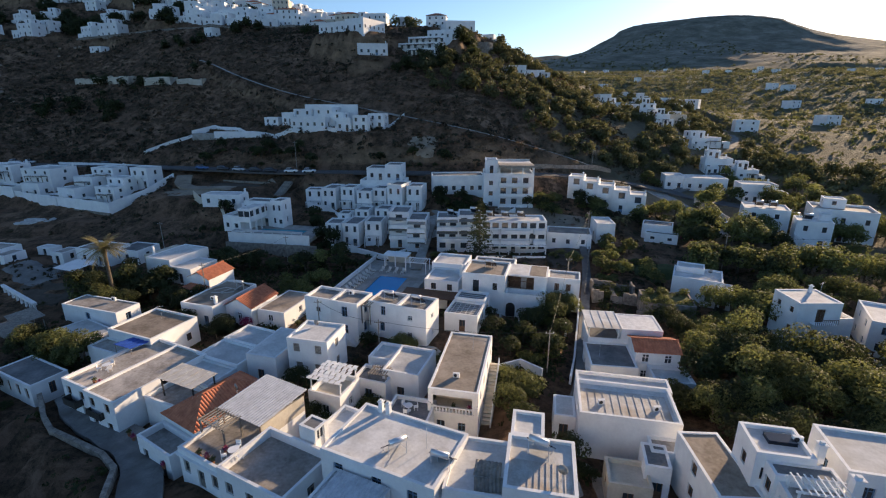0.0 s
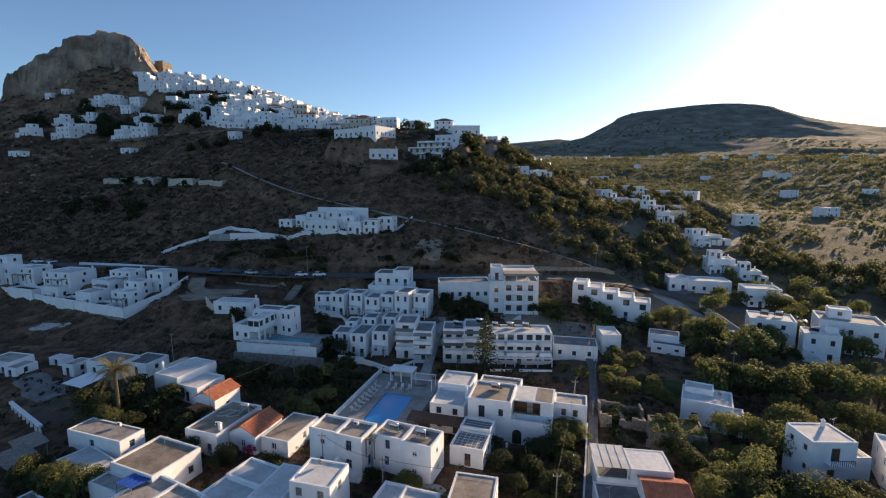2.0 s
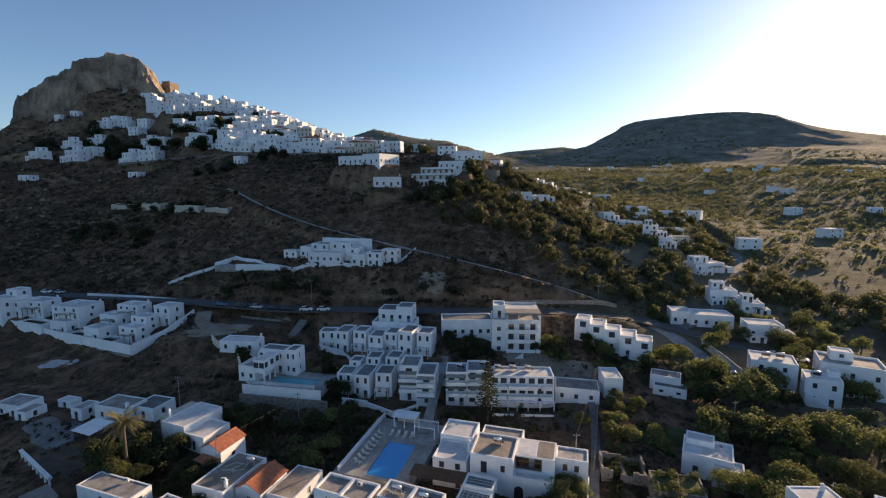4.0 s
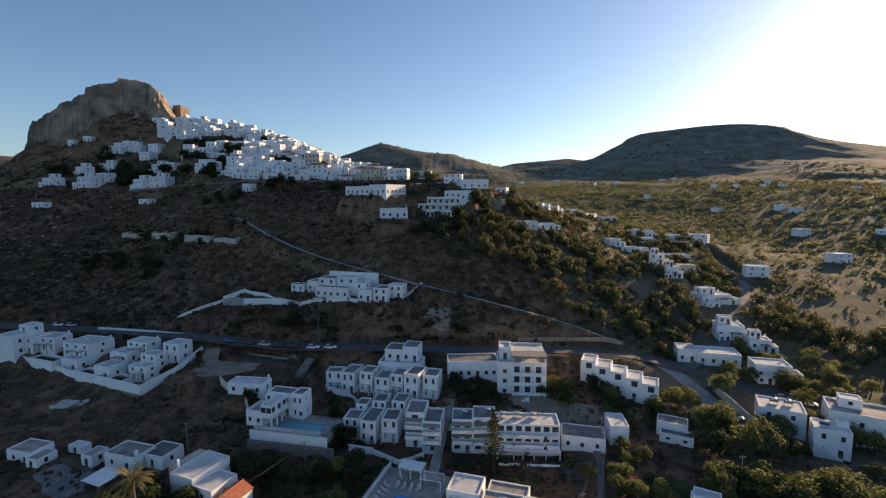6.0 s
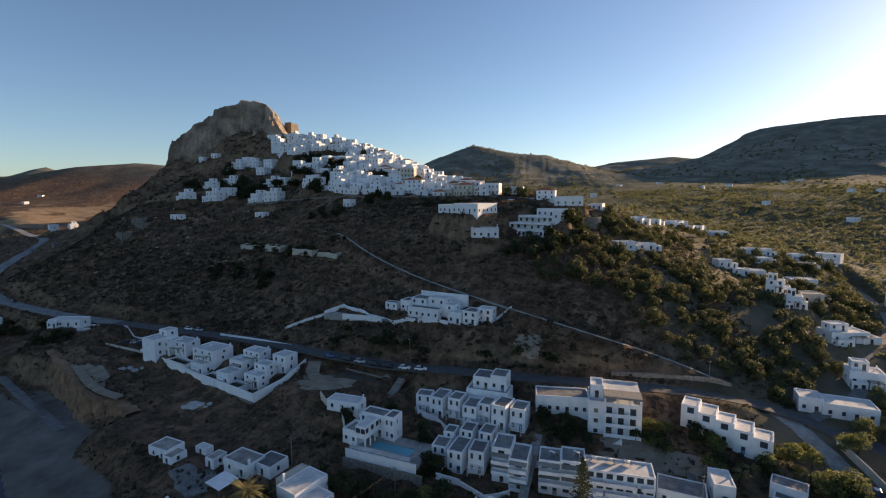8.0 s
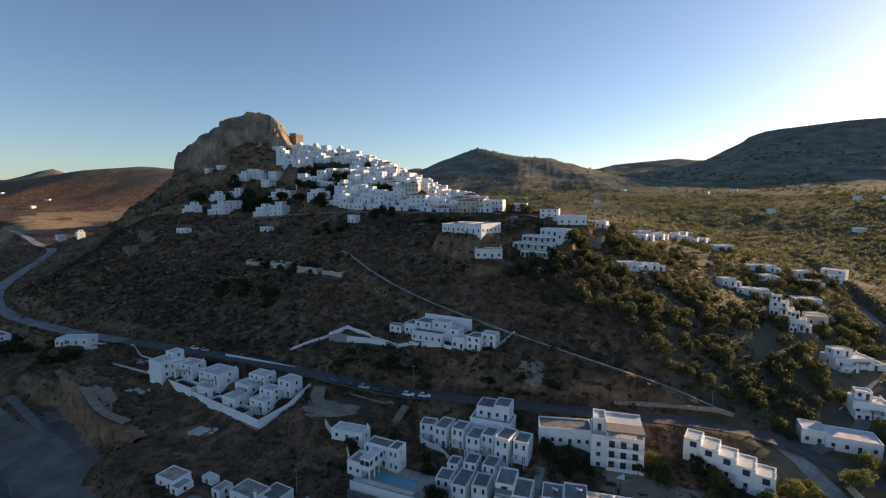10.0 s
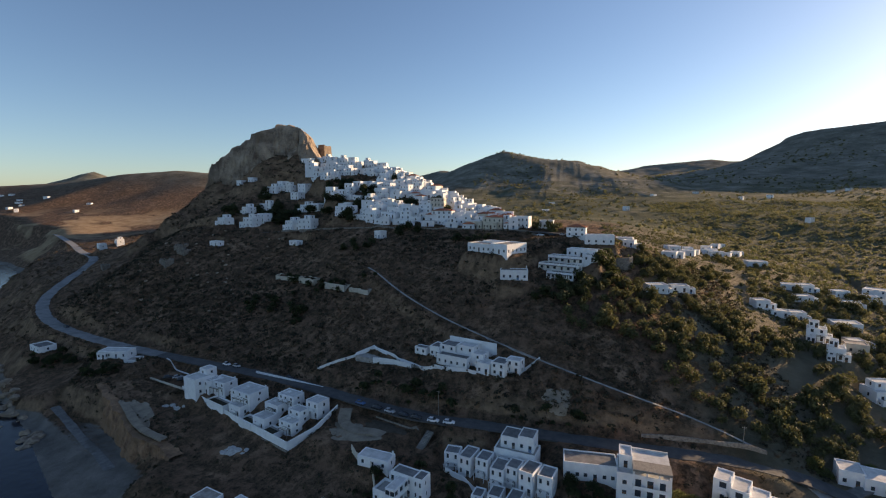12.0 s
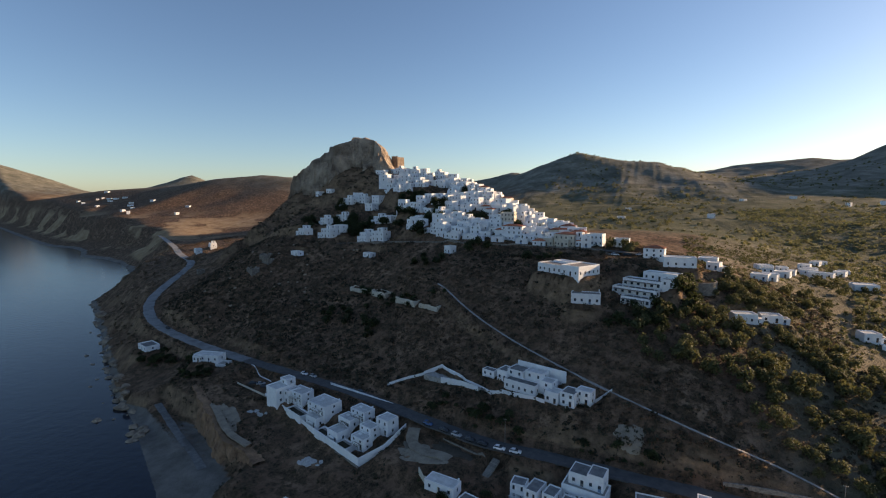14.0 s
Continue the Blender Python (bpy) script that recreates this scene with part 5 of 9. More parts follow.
def balconies(home, x0, x1, y, floors, depth=1.3, gap=2.8, awning=True):
    for z in floors:
        part("balcony", Shape().box(x0, x1, y - depth, y, z - 0.12, z).box(x0, x1, y - depth, y - depth + 0.12, z, z + 0.85).box(x0, x0 + 0.12, y - depth, y, z, z + 0.85).box(x1 - 0.12, x1, y - depth, y, z, z + 0.85).mesh("balcony", WHITE), home)
        if awning:
            part("awning", Shape().add([(x0, y, z + 2.35), (x1, y, z + 2.35), (x1, y - depth - 0.2, z + 2.05), (x0, y - depth - 0.2, z + 2.05), (x0, y, z + 2.3), (x1, y, z + 2.3), (x1, y - depth - 0.2, z + 2.0), (x0, y - depth - 0.2, z + 2.0)],
                 [(0, 1, 2, 3), (7, 6, 5, 4), (3, 2, 6, 7)]).mesh("awning", GREY_WOOD), home, "grey slatted awning")


balconies(a, -4.2, 0.6, -2.8, (2.6, 5.3))
balconies(a, 0.6, 4.8, -4.4, (0.1, 2.5, 4.8))
a = house(10.2, 112.6, 7.6, -2, "long white hotel with two rows of balconies and roof tanks", name="hotel")
block(a, -9.0, 0.2, 0, 5.2, 6.4, 8.3, top=ROOF_GREY, win=(2, 2, 1, 0), rim=0.35, storeys=3, ww=1.5, wh=1.7, frames=GREY_WOOD)
block(a, -3.6, 0.4, 0, 5.6, 6.8, 8.8, top=ROOF_GREY, win=(2, 2, 1, 0), rim=0.4, storeys=3, ww=1.5, wh=1.7, frames=GREY_WOOD)
block(a, 6.9, 0, 0, 15.4, 6.4, 7.7, top=ROOF_WHITE, win=(7, 4, 0, 2), rim=0.3, storeys=3, ww=1.5, wh=1.7, frames=GREY_WOOD)
balconies(a, -11.5, -6.6, -3.0, (2.9, 5.7))
balconies(a, -6.2, -1.0, -3.0, (2.9, 5.9))
for x0, x1 in ((-0.6, 3.2), (3.6, 10.6), (11.4, 14.4)):
    balconies(a, x0, x1, -3.2, (2.6, 5.1), awning=False)
part("pergola_roof", Shape().box(-0.6, 14.5, -5.4, -4.5, 2.25, 2.4).mesh("pergola_roof", WHITE), a, "flat white ground-floor porch roof")
for px in (-0.5, 3.4, 5.6, 8.2, 11.0, 14.3):
    part("column", cached("hotel_column", lambda: Shape().box(-0.13, 0.13, -0.13, 0.13, -0.8, 2.3).mesh("column", WHITE)), a, at=(px, -5.25, 0))
part("garden_parapet", Shape().box(-0.4, 4.6, -8.4, -8.2, -1.2, 0.9).box(6.2, 13.8, -8.4, -8.2, -1.2, 0.9).mesh("garden_parapet", WHITE), a, "white ground-floor terrace parapet")
for px, py in ((12.0, 114.0), (15.6, 113.9), (19.4, 113.7), (2.4, 113.0), (8.0, 113.4)):
    solar_heater(px, py, 15.3 if px > 9 else (16.4 if px > 5 else 15.9), 150)
a = house(18.2, 133.6, 14.8, -3, "four-storey white hotel with open balconies and a roof terrace")
block(a, 0, 0, 0, 13.6, 9.6, 8.6, top=ROOF_WHITE, win=(4, 3, 3, 3), rim=0.5, storeys=3, ww=1.0, wh=1.2, frames=WOOD,
      custom={"f": [(u, 0.1 + 2.87 * k, 1.5 if u > 4 else 1.1, 2.1 if u > 4 else 1.2, "shutter" if (k + n) % 3 == 1 else "casement") for k in range(3) for n, u in enumerate((2.0, 5.4, 8.4, 11.4))]})
block(a, -4.6, 1.6, 8.6, 3.4, 6.0, 3.2, top=ROOF_WHITE, win=(1, 1, 1, 1), rim=0.5, pad=False, sink=0.1)
pergola(a, 1.8, -1.4, 8.6, 9.4, 6.0, 2.5, WHITE, n=10)
part("canopy", Shape().box(-2.9, 6.7, -6.3, -1.5, 11.3, 11.45).box(-2.9, 6.7, -6.36, -6.3, 10.9, 11.42).mesh("canopy", GREY_WOOD), a, "reed roof canopy")
part("roof", Shape().box(-2.9, 6.5, -1.4, 4.6, 11.18, 11.38).box(-2.9, 6.5, 4.4, 4.8, 8.6, 11.9).mesh("roof", ROOF_WHITE), a)
balconies(a, -2.8, 6.7, -4.8, (0.1, 2.95, 5.8), awning=False)
for px in (-2.6, 0.6, 3.6, 6.5):
    part("column", cached("ht_column", lambda: Shape().box(-0.14, 0.14, -0.14, 0.14, -0.5, 11.1).mesh("column", WHITE)), a, at=(px, -5.95, 0))
for i in range(12):
    part("step", Shape().box(1.6 - i * 0.32, 1.92 - i * 0.32, -7.6, -6.4, -2, 0.1 - i * 0.17).mesh("step", WHITE), a)
a = house(4.2, 136.4, 17.6, 4, "long white hotel wing with brown shutters")
block(a, 0, 0, 0, 14.8, 7.0, 4.8, top=ROOF_GREY, win=(6, 3, 1, 0), rim=0.35, storeys=1, frames=WOOD, ww=1.0, wh=1.2)
# the five stepped white houses
for i in range(5):
    x, y = 39.6 + i * 3.75, 139.4 - i * 2.1
    a = house(x, y, 15.6 - i * 0.95, -22, "white terrace house with a pale blue front", "stepped row of terrace houses")
    block(a, 0, 0, 0, 4.3, 6.4 + (i % 2), 6.0, top=ROOF_WHITE, win=(1, 1, 1, 1), rim=0.3, storeys=2, ww=1.7, wh=1.7, frames=BLUE_WOOD)
    part("balcony", cached("row_balcony", lambda: Shape().box(-1.7, 1.3, -4.3, -3.2, 2.85, 3.0).box(-1.7, 1.3, -4.3, -4.2, 3.0, 3.75).mesh("balcony", WHITE)), a)
    chimney(a, 1.8, -2.0, 6.0, 1.3, 0.4)
a = house(31.0, 112.6, 8.8, -12, "low grey-roofed white house")
block(a, 0, 0, 0, 10.4, 6.6, 3.4, top=ROOF_GREY, win=(3, 1, 1, 1), rim=0.2)
simple(40.0, 115.0, 9.6, -5, 4.4, 7.2, 4.6, "narrow white house with a pale flat roof", top=ROOF_WHITE, win=(1, 1, 1, 1), rim=0.15)
a = house(55.6, 117.4, 8.9, -26, "white house with a dark flat roof and a lower front wing")
block(a, -0.6, 1.2, 0, 7.2, 4.6, 3.6, top=ROOF_GREY, win=(2, 1, 1, 1), rim=0.15)
block(a, 0.6, -2.8, 0, 7.6, 3.6, 1.9, top=ROOF_GREY, win=(2, 0, 1, 1), rim=0.5, sink=3, wh=0.8, door="")
a = house(86.0, 156.6, 14.6, -12, "long low white house with three roof levels")
block(a, 0, 0, 0, 13.0, 8.0, 4.0, top=ROOF_WHITE, win=(4, 2, 1, 1), rim=0.2)
block(a, -9.0, 1.0, 0, 6.0, 7.0, 4.4, top=ROOF_WHITE, win=(2, 1, 1, 0), rim=0.2)
a = house(83.0, 119.6, 10.4, -26, "white two-storey house with solar heaters")
block(a, 0, 0, 0, 10.0, 8.0, 6.2, top=ROOF_WHITE, win=(2, 2, 1, 2), rim=0.25, frames=WOOD)
solar_heater(82.0, 120.6, 16.6, 150)
solar_heater(85.0, 119.6, 16.6, 150)
a = house(89.0, 110.6, 9.0, -28, "white two-storey house with an outside stair among trees")
block(a, 0, 0, 0, 7.2, 6.0, 6.4, top=ROOF_WHITE, win=(2, 2, 2, 1), rim=0.25, storeys=2, frames=WOOD, ww=0.9, wh=1.3)
outside_stair(a, -3.6, -3.0, 0, 3.2, 5.6, 1.1)
block(a, 2.4, 1.6, 6.4, 2.2, 2.2, 1.4, top=ROOF_WHITE, win=(0, 0, 0, 0), rim=0.1, pad=False, sink=0.1, door="")
a = house(100.2, 116.6, 9.4, -28, "large white house with a roof tower and solar heaters")
block(a, 0, 0, 0, 13.0, 9.6, 7.4, top=ROOF, win=(3, 2, 2, 2), rim=0.5, storeys=2, frames=WOOD, ww=0.9, wh=1.3)
block(a, -1.6, 2.0, 7.4, 4.6, 4.0, 2.2, top=ROOF_WHITE, win=(1, 0, 1, 0), rim=0.2, pad=False, sink=0.1, door="")
solar_heater(87.6, 110.8, 15.4, 150)


def rambling(x, y, z, turn, w, d, h, label, upper=True):
    """A house grown in steps: a main block, lower wings, a roof room and a shaded porch."""
    home = simple(x, y, z, turn, w, d, h, label, top=ROOF_WHITE, win=(3 if w > 8 else 2, 1, 1, 2), rim=0.35, frames=WOOD, ww=1.0, wh=1.4)
    block(home, w * 0.55, -d * 0.25, -0.6, w * 0.45, d * 0.7, h * 0.62, top=ROOF, win=(1, 0, 0, 1), rim=0.5, frames=WOOD)
    block(home, -w * 0.25, -d * 0.62, -0.8, w * 0.45, d * 0.4, h * 0.5, top=CONCRETE, win=(2, 0, 1, 0), rim=0.8, frames=WOOD)
    if upper:
        block(home, -w * 0.15, d * 0.15, h, w * 0.5, d * 0.55, 2.6, top=ROOF_WHITE, win=(2, 0, 1, 1), rim=0.3, pad=False, sink=0.1, frames=WOOD)
    pergola(home, w * 0.2, -d / 2 - 1.2, 0.0, w * 0.4, 2.2, 2.4, GREY_WOOD, n=7)
    chimney(home, w * 0.4, d * 0.3, h, 1.1)
    return home


rambling(100.0, 175.0, 18.0, -14, 9.0, 7.0, 4.6, "white two-storey house above the lane")
rambling(97.6, 147.0, 13.6, -14, 10.0, 7.0, 4.4, "white terraced house with a pale roof", False)
rambling(106.0, 167.0, 16.0, -14, 7.0, 6.0, 3.6, "low white house by the lane")
rambling(109.0, 205.6, 24.0, 12, 14.0, 8.0, 3.6, "long white house with stepped flat roofs")
rambling(98.6, 238.0, 36.0, -20, 7.0, 6.0, 5.0, "white house on the spur")
rambling(101.0, 226.0, 32.0, -20, 6.0, 6.0, 4.4, "white house on the spur below the road")
simple(112.0, 236.0, 32.0, -10, 8.0, 6.0, 4.0, "low cream house on the spur", top=ROOF, wall=CREAM, win=(2, 1, 1, 1), rim=0.2)

# ---- walled villas by the coast road ----
a = house(-146.5, 152.6, 17.6, -14, "tall white villa block with a roof terrace")
block(a, -4.6, -1.0, 0, 8.0, 8.6, 6.6, top=ROOF_WHITE, win=(0, 1, 2, 2), rim=0.4, storeys=2, sink=6)
block(a, -5.0, 3.4, 0, 5.0, 4.6, 8.6, top=ROOF_WHITE, win=(1, 1, 1, 1), rim=0.3, storeys=3, sink=3)
block(a, 0.6, 1.4, 0, 4.0, 6.0, 5.6, top=ROOF_WHITE, win=(1, 1, 0, 1), rim=0.3, storeys=2)
for x, y, z, w, d, h, turn, lab in ((-141.0, 154.8, 18.6, 9.6, 6.4, 4.4, -12, "white villa with a pale roof"), (-125.2, 151.2, 18.0, 11.6, 8.8, 4.4, -14, "wide white villa with a row of small windows"),
                                    (-106.7, 152.2, 18.0, 8.4, 5.6, 4.3, -14, "white villa with a rooftop terrace"), (-93.2, 149.2, 16.8, 6.4, 5.8, 5.9, -16, "narrow white villa at the end of the row"),
                                    (-110.2, 147.8, 16.4, 7.4, 5.2, 3.7, -16, "small white villa with a sunken roof"), (-98.6, 145.0, 15.8, 6.4, 4.6, 4.5, -16, "white villa with two roof levels"),
                                    (-98.9, 140.0, 14.0, 7.2, 4.6, 4.3, -16, "low white villa in the lower corner"), (-110.8, 141.6, 13.8, 6.6, 6.0, 4.0, -17, "low white garden villa"),
                                    (-125.4, 145.4, 14.6, 7.0, 4.4, 3.9, -14, "low white villa wing with a wooden deck roof")):
    home = simple(x, y, z, turn, w, d, h, lab, "villa", top=ROOF_WHITE, win=(3 if w > 8 else 2, 1, 1, 1), rim=0.3, storeys=2 if h > 4.2 else 1, ww=0.95, wh=1.35, frames=GREY_WOOD, sink=4)
    if w > 7:
        chimney(home, w / 2 - 0.6, d / 2 - 0.7, h, 1.0)
        part("rooflight", cached("villa_light", lambda: Shape().box(-0.7, 0.7, -0.5, 0.5, -0.1, 0.4, 0.08).mesh("rooflight", WHITE)), home, at=(-w * 0.18, d * 0.1, h))
        pergola(home, w * 0.1, -d / 2 - 1.0, 0.0, w * 0.6, 1.8, 2.4, GREY_WOOD, n=7)
    part("balcony", Shape().box(-w * 0.3, w * 0.25, -d / 2 - 0.9, -d / 2, h * 0.5 - 0.12, h * 0.5).box(-w * 0.3, w * 0.25, -d / 2 - 0.9, -d / 2 - 0.8, h * 0.5, h * 0.5 + 0.8).mesh("balcony", WHITE), home)
for x, y, z, w, d, lab in ((-136.4, 147.4, 15.0, 12.0, 4.6, "white walled villa terrace with a dark garden bed"), (-117.0, 141.0, 13.0, 8.0, 5.0, "white villa terrace beside the garden wall"), (-104.6, 137.2, 12.6, 7.0, 5.0, "white villa terrace in the lower corner")):
    home = simple(x, y, z, -19, w, d, 2.0, lab, top=CONCRETE, win=(0, 0, 0, 0), rim=0.7, sink=4)
    part("bed", Shape().box(-w / 2 + 0.6, w / 2 - 0.6, -d / 2 + 0.6, d / 2 - 1.6, 1.9, 2.25).mesh("bed", SCRUB_DARK), home, "dark planted bed")
garden_wall([(-185.1, 159.2, 17.5), (-162.1, 154.0, 17.5)], 1.5, "pale stone parking wall by the villas", CREAM, sink=4.0, tops=True)
garden_wall([(-162.1, 154.4, 18.0), (-148.1, 149.7, 17.4), (-124.1, 141.3, 16.0), (-108.0, 135.7, 15.7), (-94.2, 130.9, 15.3), (-88.5, 139.1, 17.6), (-86.2, 151.5, 20.6)], 1.0, "long whitewashed garden wall round the villas", sink=5.0, tops=True)
garden_wall([(-124.0, 140.9, 12.8), (-94.0, 130.5, 12.4)], 1.0, "stone footing under the villa wall", STONE, 0.5, 3.0, tops=True)
garden_wall([(-136.0, 169.0, 22.0), (-116.0, 165.6, 22.0), (-95.0, 162.3, 21.4)], 1.0, "white roadside ramp wall", sink=1.2, tops=True)
garden_wall([(-190.0, 173.0, 19.0), (-172.0, 168.0, 18.6)], 0.6, "low white parking wall")
PADS.append((-40.2, 230.3, 13.6, 9.0, -30, 70.95, 4.0))
PADS.append((-122.6, 134.6, 27.0, 2.6, -19, 11.4, 3.0))
PADS.append((-173.0, 162.6, 11.0, 6.0, -14, 16.6, 5.0))
PADS.append((-145.6, 142.8, 16.0, 2.6, -19, 12.8, 3.0))
a = simple(-219.4, 171.6, 19.8, 12, 15.0, 6.6, 3.3, "low white house with a terrace by the coast road", top=ROOF_WHITE, win=(4, 1, 1, 1), rim=0.3)
block(a, -4.6, -3.9, 0, 4.2, 2.2, 3.0, top=ROOF_WHITE, win=(2, 0, 1, 1), rim=0.3)
block(a, 10.4, -2.4, -1.6, 6.0, 6.0, 1.2, top=CONCRETE, win=(0, 0, 0, 0), rim=0.7, sink=5, door="")
a = simple(-284.0, 180.0, 14.4, -14, 12.0, 8.0, 2.8, "low pale house with a dark sunken roof above the shore", top=ROOF_GREY, win=(3, 1, 1, 1), rim=0.6)

# ---- white terraced estate half way up the hill ----
a = house(-45.4, 174.6, 34.4, -15, "sprawling white terraced house half way up the hill")
part("back_wall", Shape().box(-7.0, 14.0, 5.4, 5.8, -2.0, 7.0).mesh("back_wall", WHITE), a, "tall whitewashed back wall")
block(a, -4.0, 1.6, 0, 7.0, 6.6, 5.2, top=ROOF_GREY, win=(2, 0, 1, 0), rim=0.3)
block(a, 3.4, 2.4, 0, 7.4, 6.0, 5.8, top=ROOF_WHITE, win=(2, 0, 1, 1), rim=0.3)
block(a, -9.6, 0.6, 0, 4.6, 6.0, 4.0, top=ROOF_GREY, win=(2, 0, 1, 0), rim=0.3)
block(a, 0.4, -3.8, -1.0, 13.4, 4.6, 3.6, top=ROOF_GREY, win=(5, 0, 1, 1), rim=0.5)
block(a, 9.6, 0.0, -0.6, 5.0, 5.0, 4.8, top=ROOF_WHITE, win=(1, 0, 0, 1), rim=0.3)
block(a, -16.6, -0.4, -0.4, 5.6, 3.4, 2.8, top=ROOF_GREY, win=(2, 0, 1, 0), rim=0.2)
block(a, 13.6, -3.2, -1.6, 5.2, 5.0, 4.0, top=ROOF_WHITE, win=(2, 1, 1, 1), rim=0.3)
block(a, 19.2, -1.4, -1.6, 5.4, 6.4, 4.8, top=ROOF_GREY, win=(2, 1, 1, 1), rim=0.3)
block(a, 23.4, 1.6, -1.0, 5.6, 4.6, 4.8, top=ROOF_WHITE, win=(2, 1, 0, 1), rim=0.3)
garden_wall([(-107.1, 172.0), (-98.0, 175.4), (-87.9, 179.5), (-84.8, 182.2), (-75.5, 177.1), (-66.0, 172.8), (-59.1, 170.0), (-50.0, 167.4), (-40.7, 165.8), (-36.0, 165.4)], 1.1, "curving white boundary wall of the estate", sink=1.4)
court = thing("forecourt", -85.4, 182.4, 31.4, 0, "paved estate forecourt with a gabled white back wall", "courtyard")
part("gable_wall", Shape().add([(-5.0, -7.0, -3), (-5.0, -7.0, 1.0), (0, 0, 2.6), (8.6, -5.6, 1.1), (8.6, -5.6, -3), (0, 0, -3), (-5.3, -6.8, -3), (-5.3, -6.8, 1.0), (0.1, 0.4, 2.6), (8.8, -5.2, 1.1), (8.8, -5.2, -3), (0.1, 0.4, -3)],
     [(0, 5, 2, 1), (5, 4, 3, 2), (6, 7, 8, 11), (11, 8, 9, 10), (1, 2, 8, 7), (2, 3, 9, 8), (0, 1, 7, 6), (3, 4, 10, 9)]).mesh("gable_wall", WHITE), court, "whitewashed gabled wall")
part("paving", Shape().add([(u, v, z) for z in (-3.0, 0.0) for u, v in ((0, -0.2), (-5, -7.2), (4.0, -9.4), (12.6, -9.6), (21.6, -12.2), (28.0, -12.0), (24.4, -7.8), (17.0, -7.0), (8.4, -5.8))],
     [tuple(range(9, 18))] + [(i, 9 + i, 9 + (i + 1) % 9, (i + 1) % 9) for i in range(9)]).mesh("paving", CONCRETE), court, "pale grey paving")
part("front_wall", Shape().box(0, 8.9, -0.12, 0.12, -2.6, 0.9).mesh("front_wall", WHITE), court, "white parapet", at=(4.0, -9.5, 0), turn=-1.5)
part("front_wall", Shape().box(0, 9.3, -0.12, 0.12, -2.6, 0.9).mesh("front_wall", WHITE), court, "white parapet", at=(12.8, -9.7, 0), turn=-16)
garden_wall([(-28.4, 164.4), (-23.4, 168.6), (-17.0, 172.6), (-13.7, 174.2)], 1.1, "white boundary wall climbing to the path", sink=1.4)
PADS.append((-78.0, 180.6, 5.0, 2.4, -25, 32.4, 3.0))

# ---- houses on the shoulder below the old town ----
a = house(-29.4, 213.4, 60.6, 8, "small white house with a dark flat roof on the slope")
block(a, 0, 0, 0, 12.4, 6.0, 4.2, top=ROOF_GREY, win=(4, 1, 1, 1), rim=0.3)
chimney(a, 5.6, 1.8, 4.2, 1.4)
a = house(-41.0, 229.0, 71.0, -30, "long white flat-roofed house with a courtyard")
block(a, -5.0, -2.0, 0, 15.0, 9.0, 3.8, top=ROOF_GREY, win=(5, 2, 1, 0), rim=0.4)
block(a, 7.6, 1.0, 0, 10.0, 15.0, 4.4, top=ROOF_GREY, win=(3, 3, 0, 5), rim=0.4)
block(a, -4.4, 6.4, 0, 13.4, 6.0, 4.2, top=ROOF_WHITE, win=(0, 2, 1, 0), rim=0.4)
a = house(-11.0, 221.0, 60.4, -22, "white hotel of stepped terraces with grey awnings")
for i, (w, dx, hh) in enumerate(((13.0, 3.0, 3.0), (20.0, -0.5, 3.0), (18.0, 0.5, 3.2))):
    block(a, dx, i * 5.8, i * 2.9, w, 6.2, hh, top=ROOF_GREY, win=(6, 0, 1, 2), rim=0.5, frames=WOOD, ww=1.3, wh=1.6, far=True)
    part("awning", Shape().box(dx - w / 2 + 1, dx + w / 2 - 2, i * 5.8 - 5.4, i * 5.8 - 3.1, i * 2.9 + 2.55, i * 2.9 + 2.65).mesh("awning", GREY_WOOD), a, "grey slatted awning")
    for j in range(6):
        part("column", cached("terrace_column", lambda: Shape().box(-0.14, 0.14, -0.14, 0.14, 0, 2.56).mesh("column", WHITE)), a, at=(dx - w / 2 + 1.2 + j * (w - 3.4) / 5, i * 5.8 - 5.2, i * 2.9))
block(a, 6.0, 17.4, 8.8, 15.0, 6.6, 3.4, top=ROOF_WHITE, win=(5, 1, 1, 2), rim=0.4, far=True)
block(a, 12.0, 11.0, 7.6, 6.0, 5.0, 3.0, top=ROOF, win=(2, 1, 1, 2), rim=0.4, far=True)
a = house(-3.0, 256.0, 77.0, -6, "white house with a red tile roof by the road")
block(a, 0, 0, 0, 9.6, 7.4, 4.8, roof="hip", rise=1.4, win=(3, 2, 1, 2))
a = house(8.0, 250.0, 74.0, 4, "white house above the retaining wall")
block(a, 0, 0, 0, 14.0, 7.0, 4.4, top=ROOF_WHITE, win=(4, 1, 1, 1), rim=0.4)
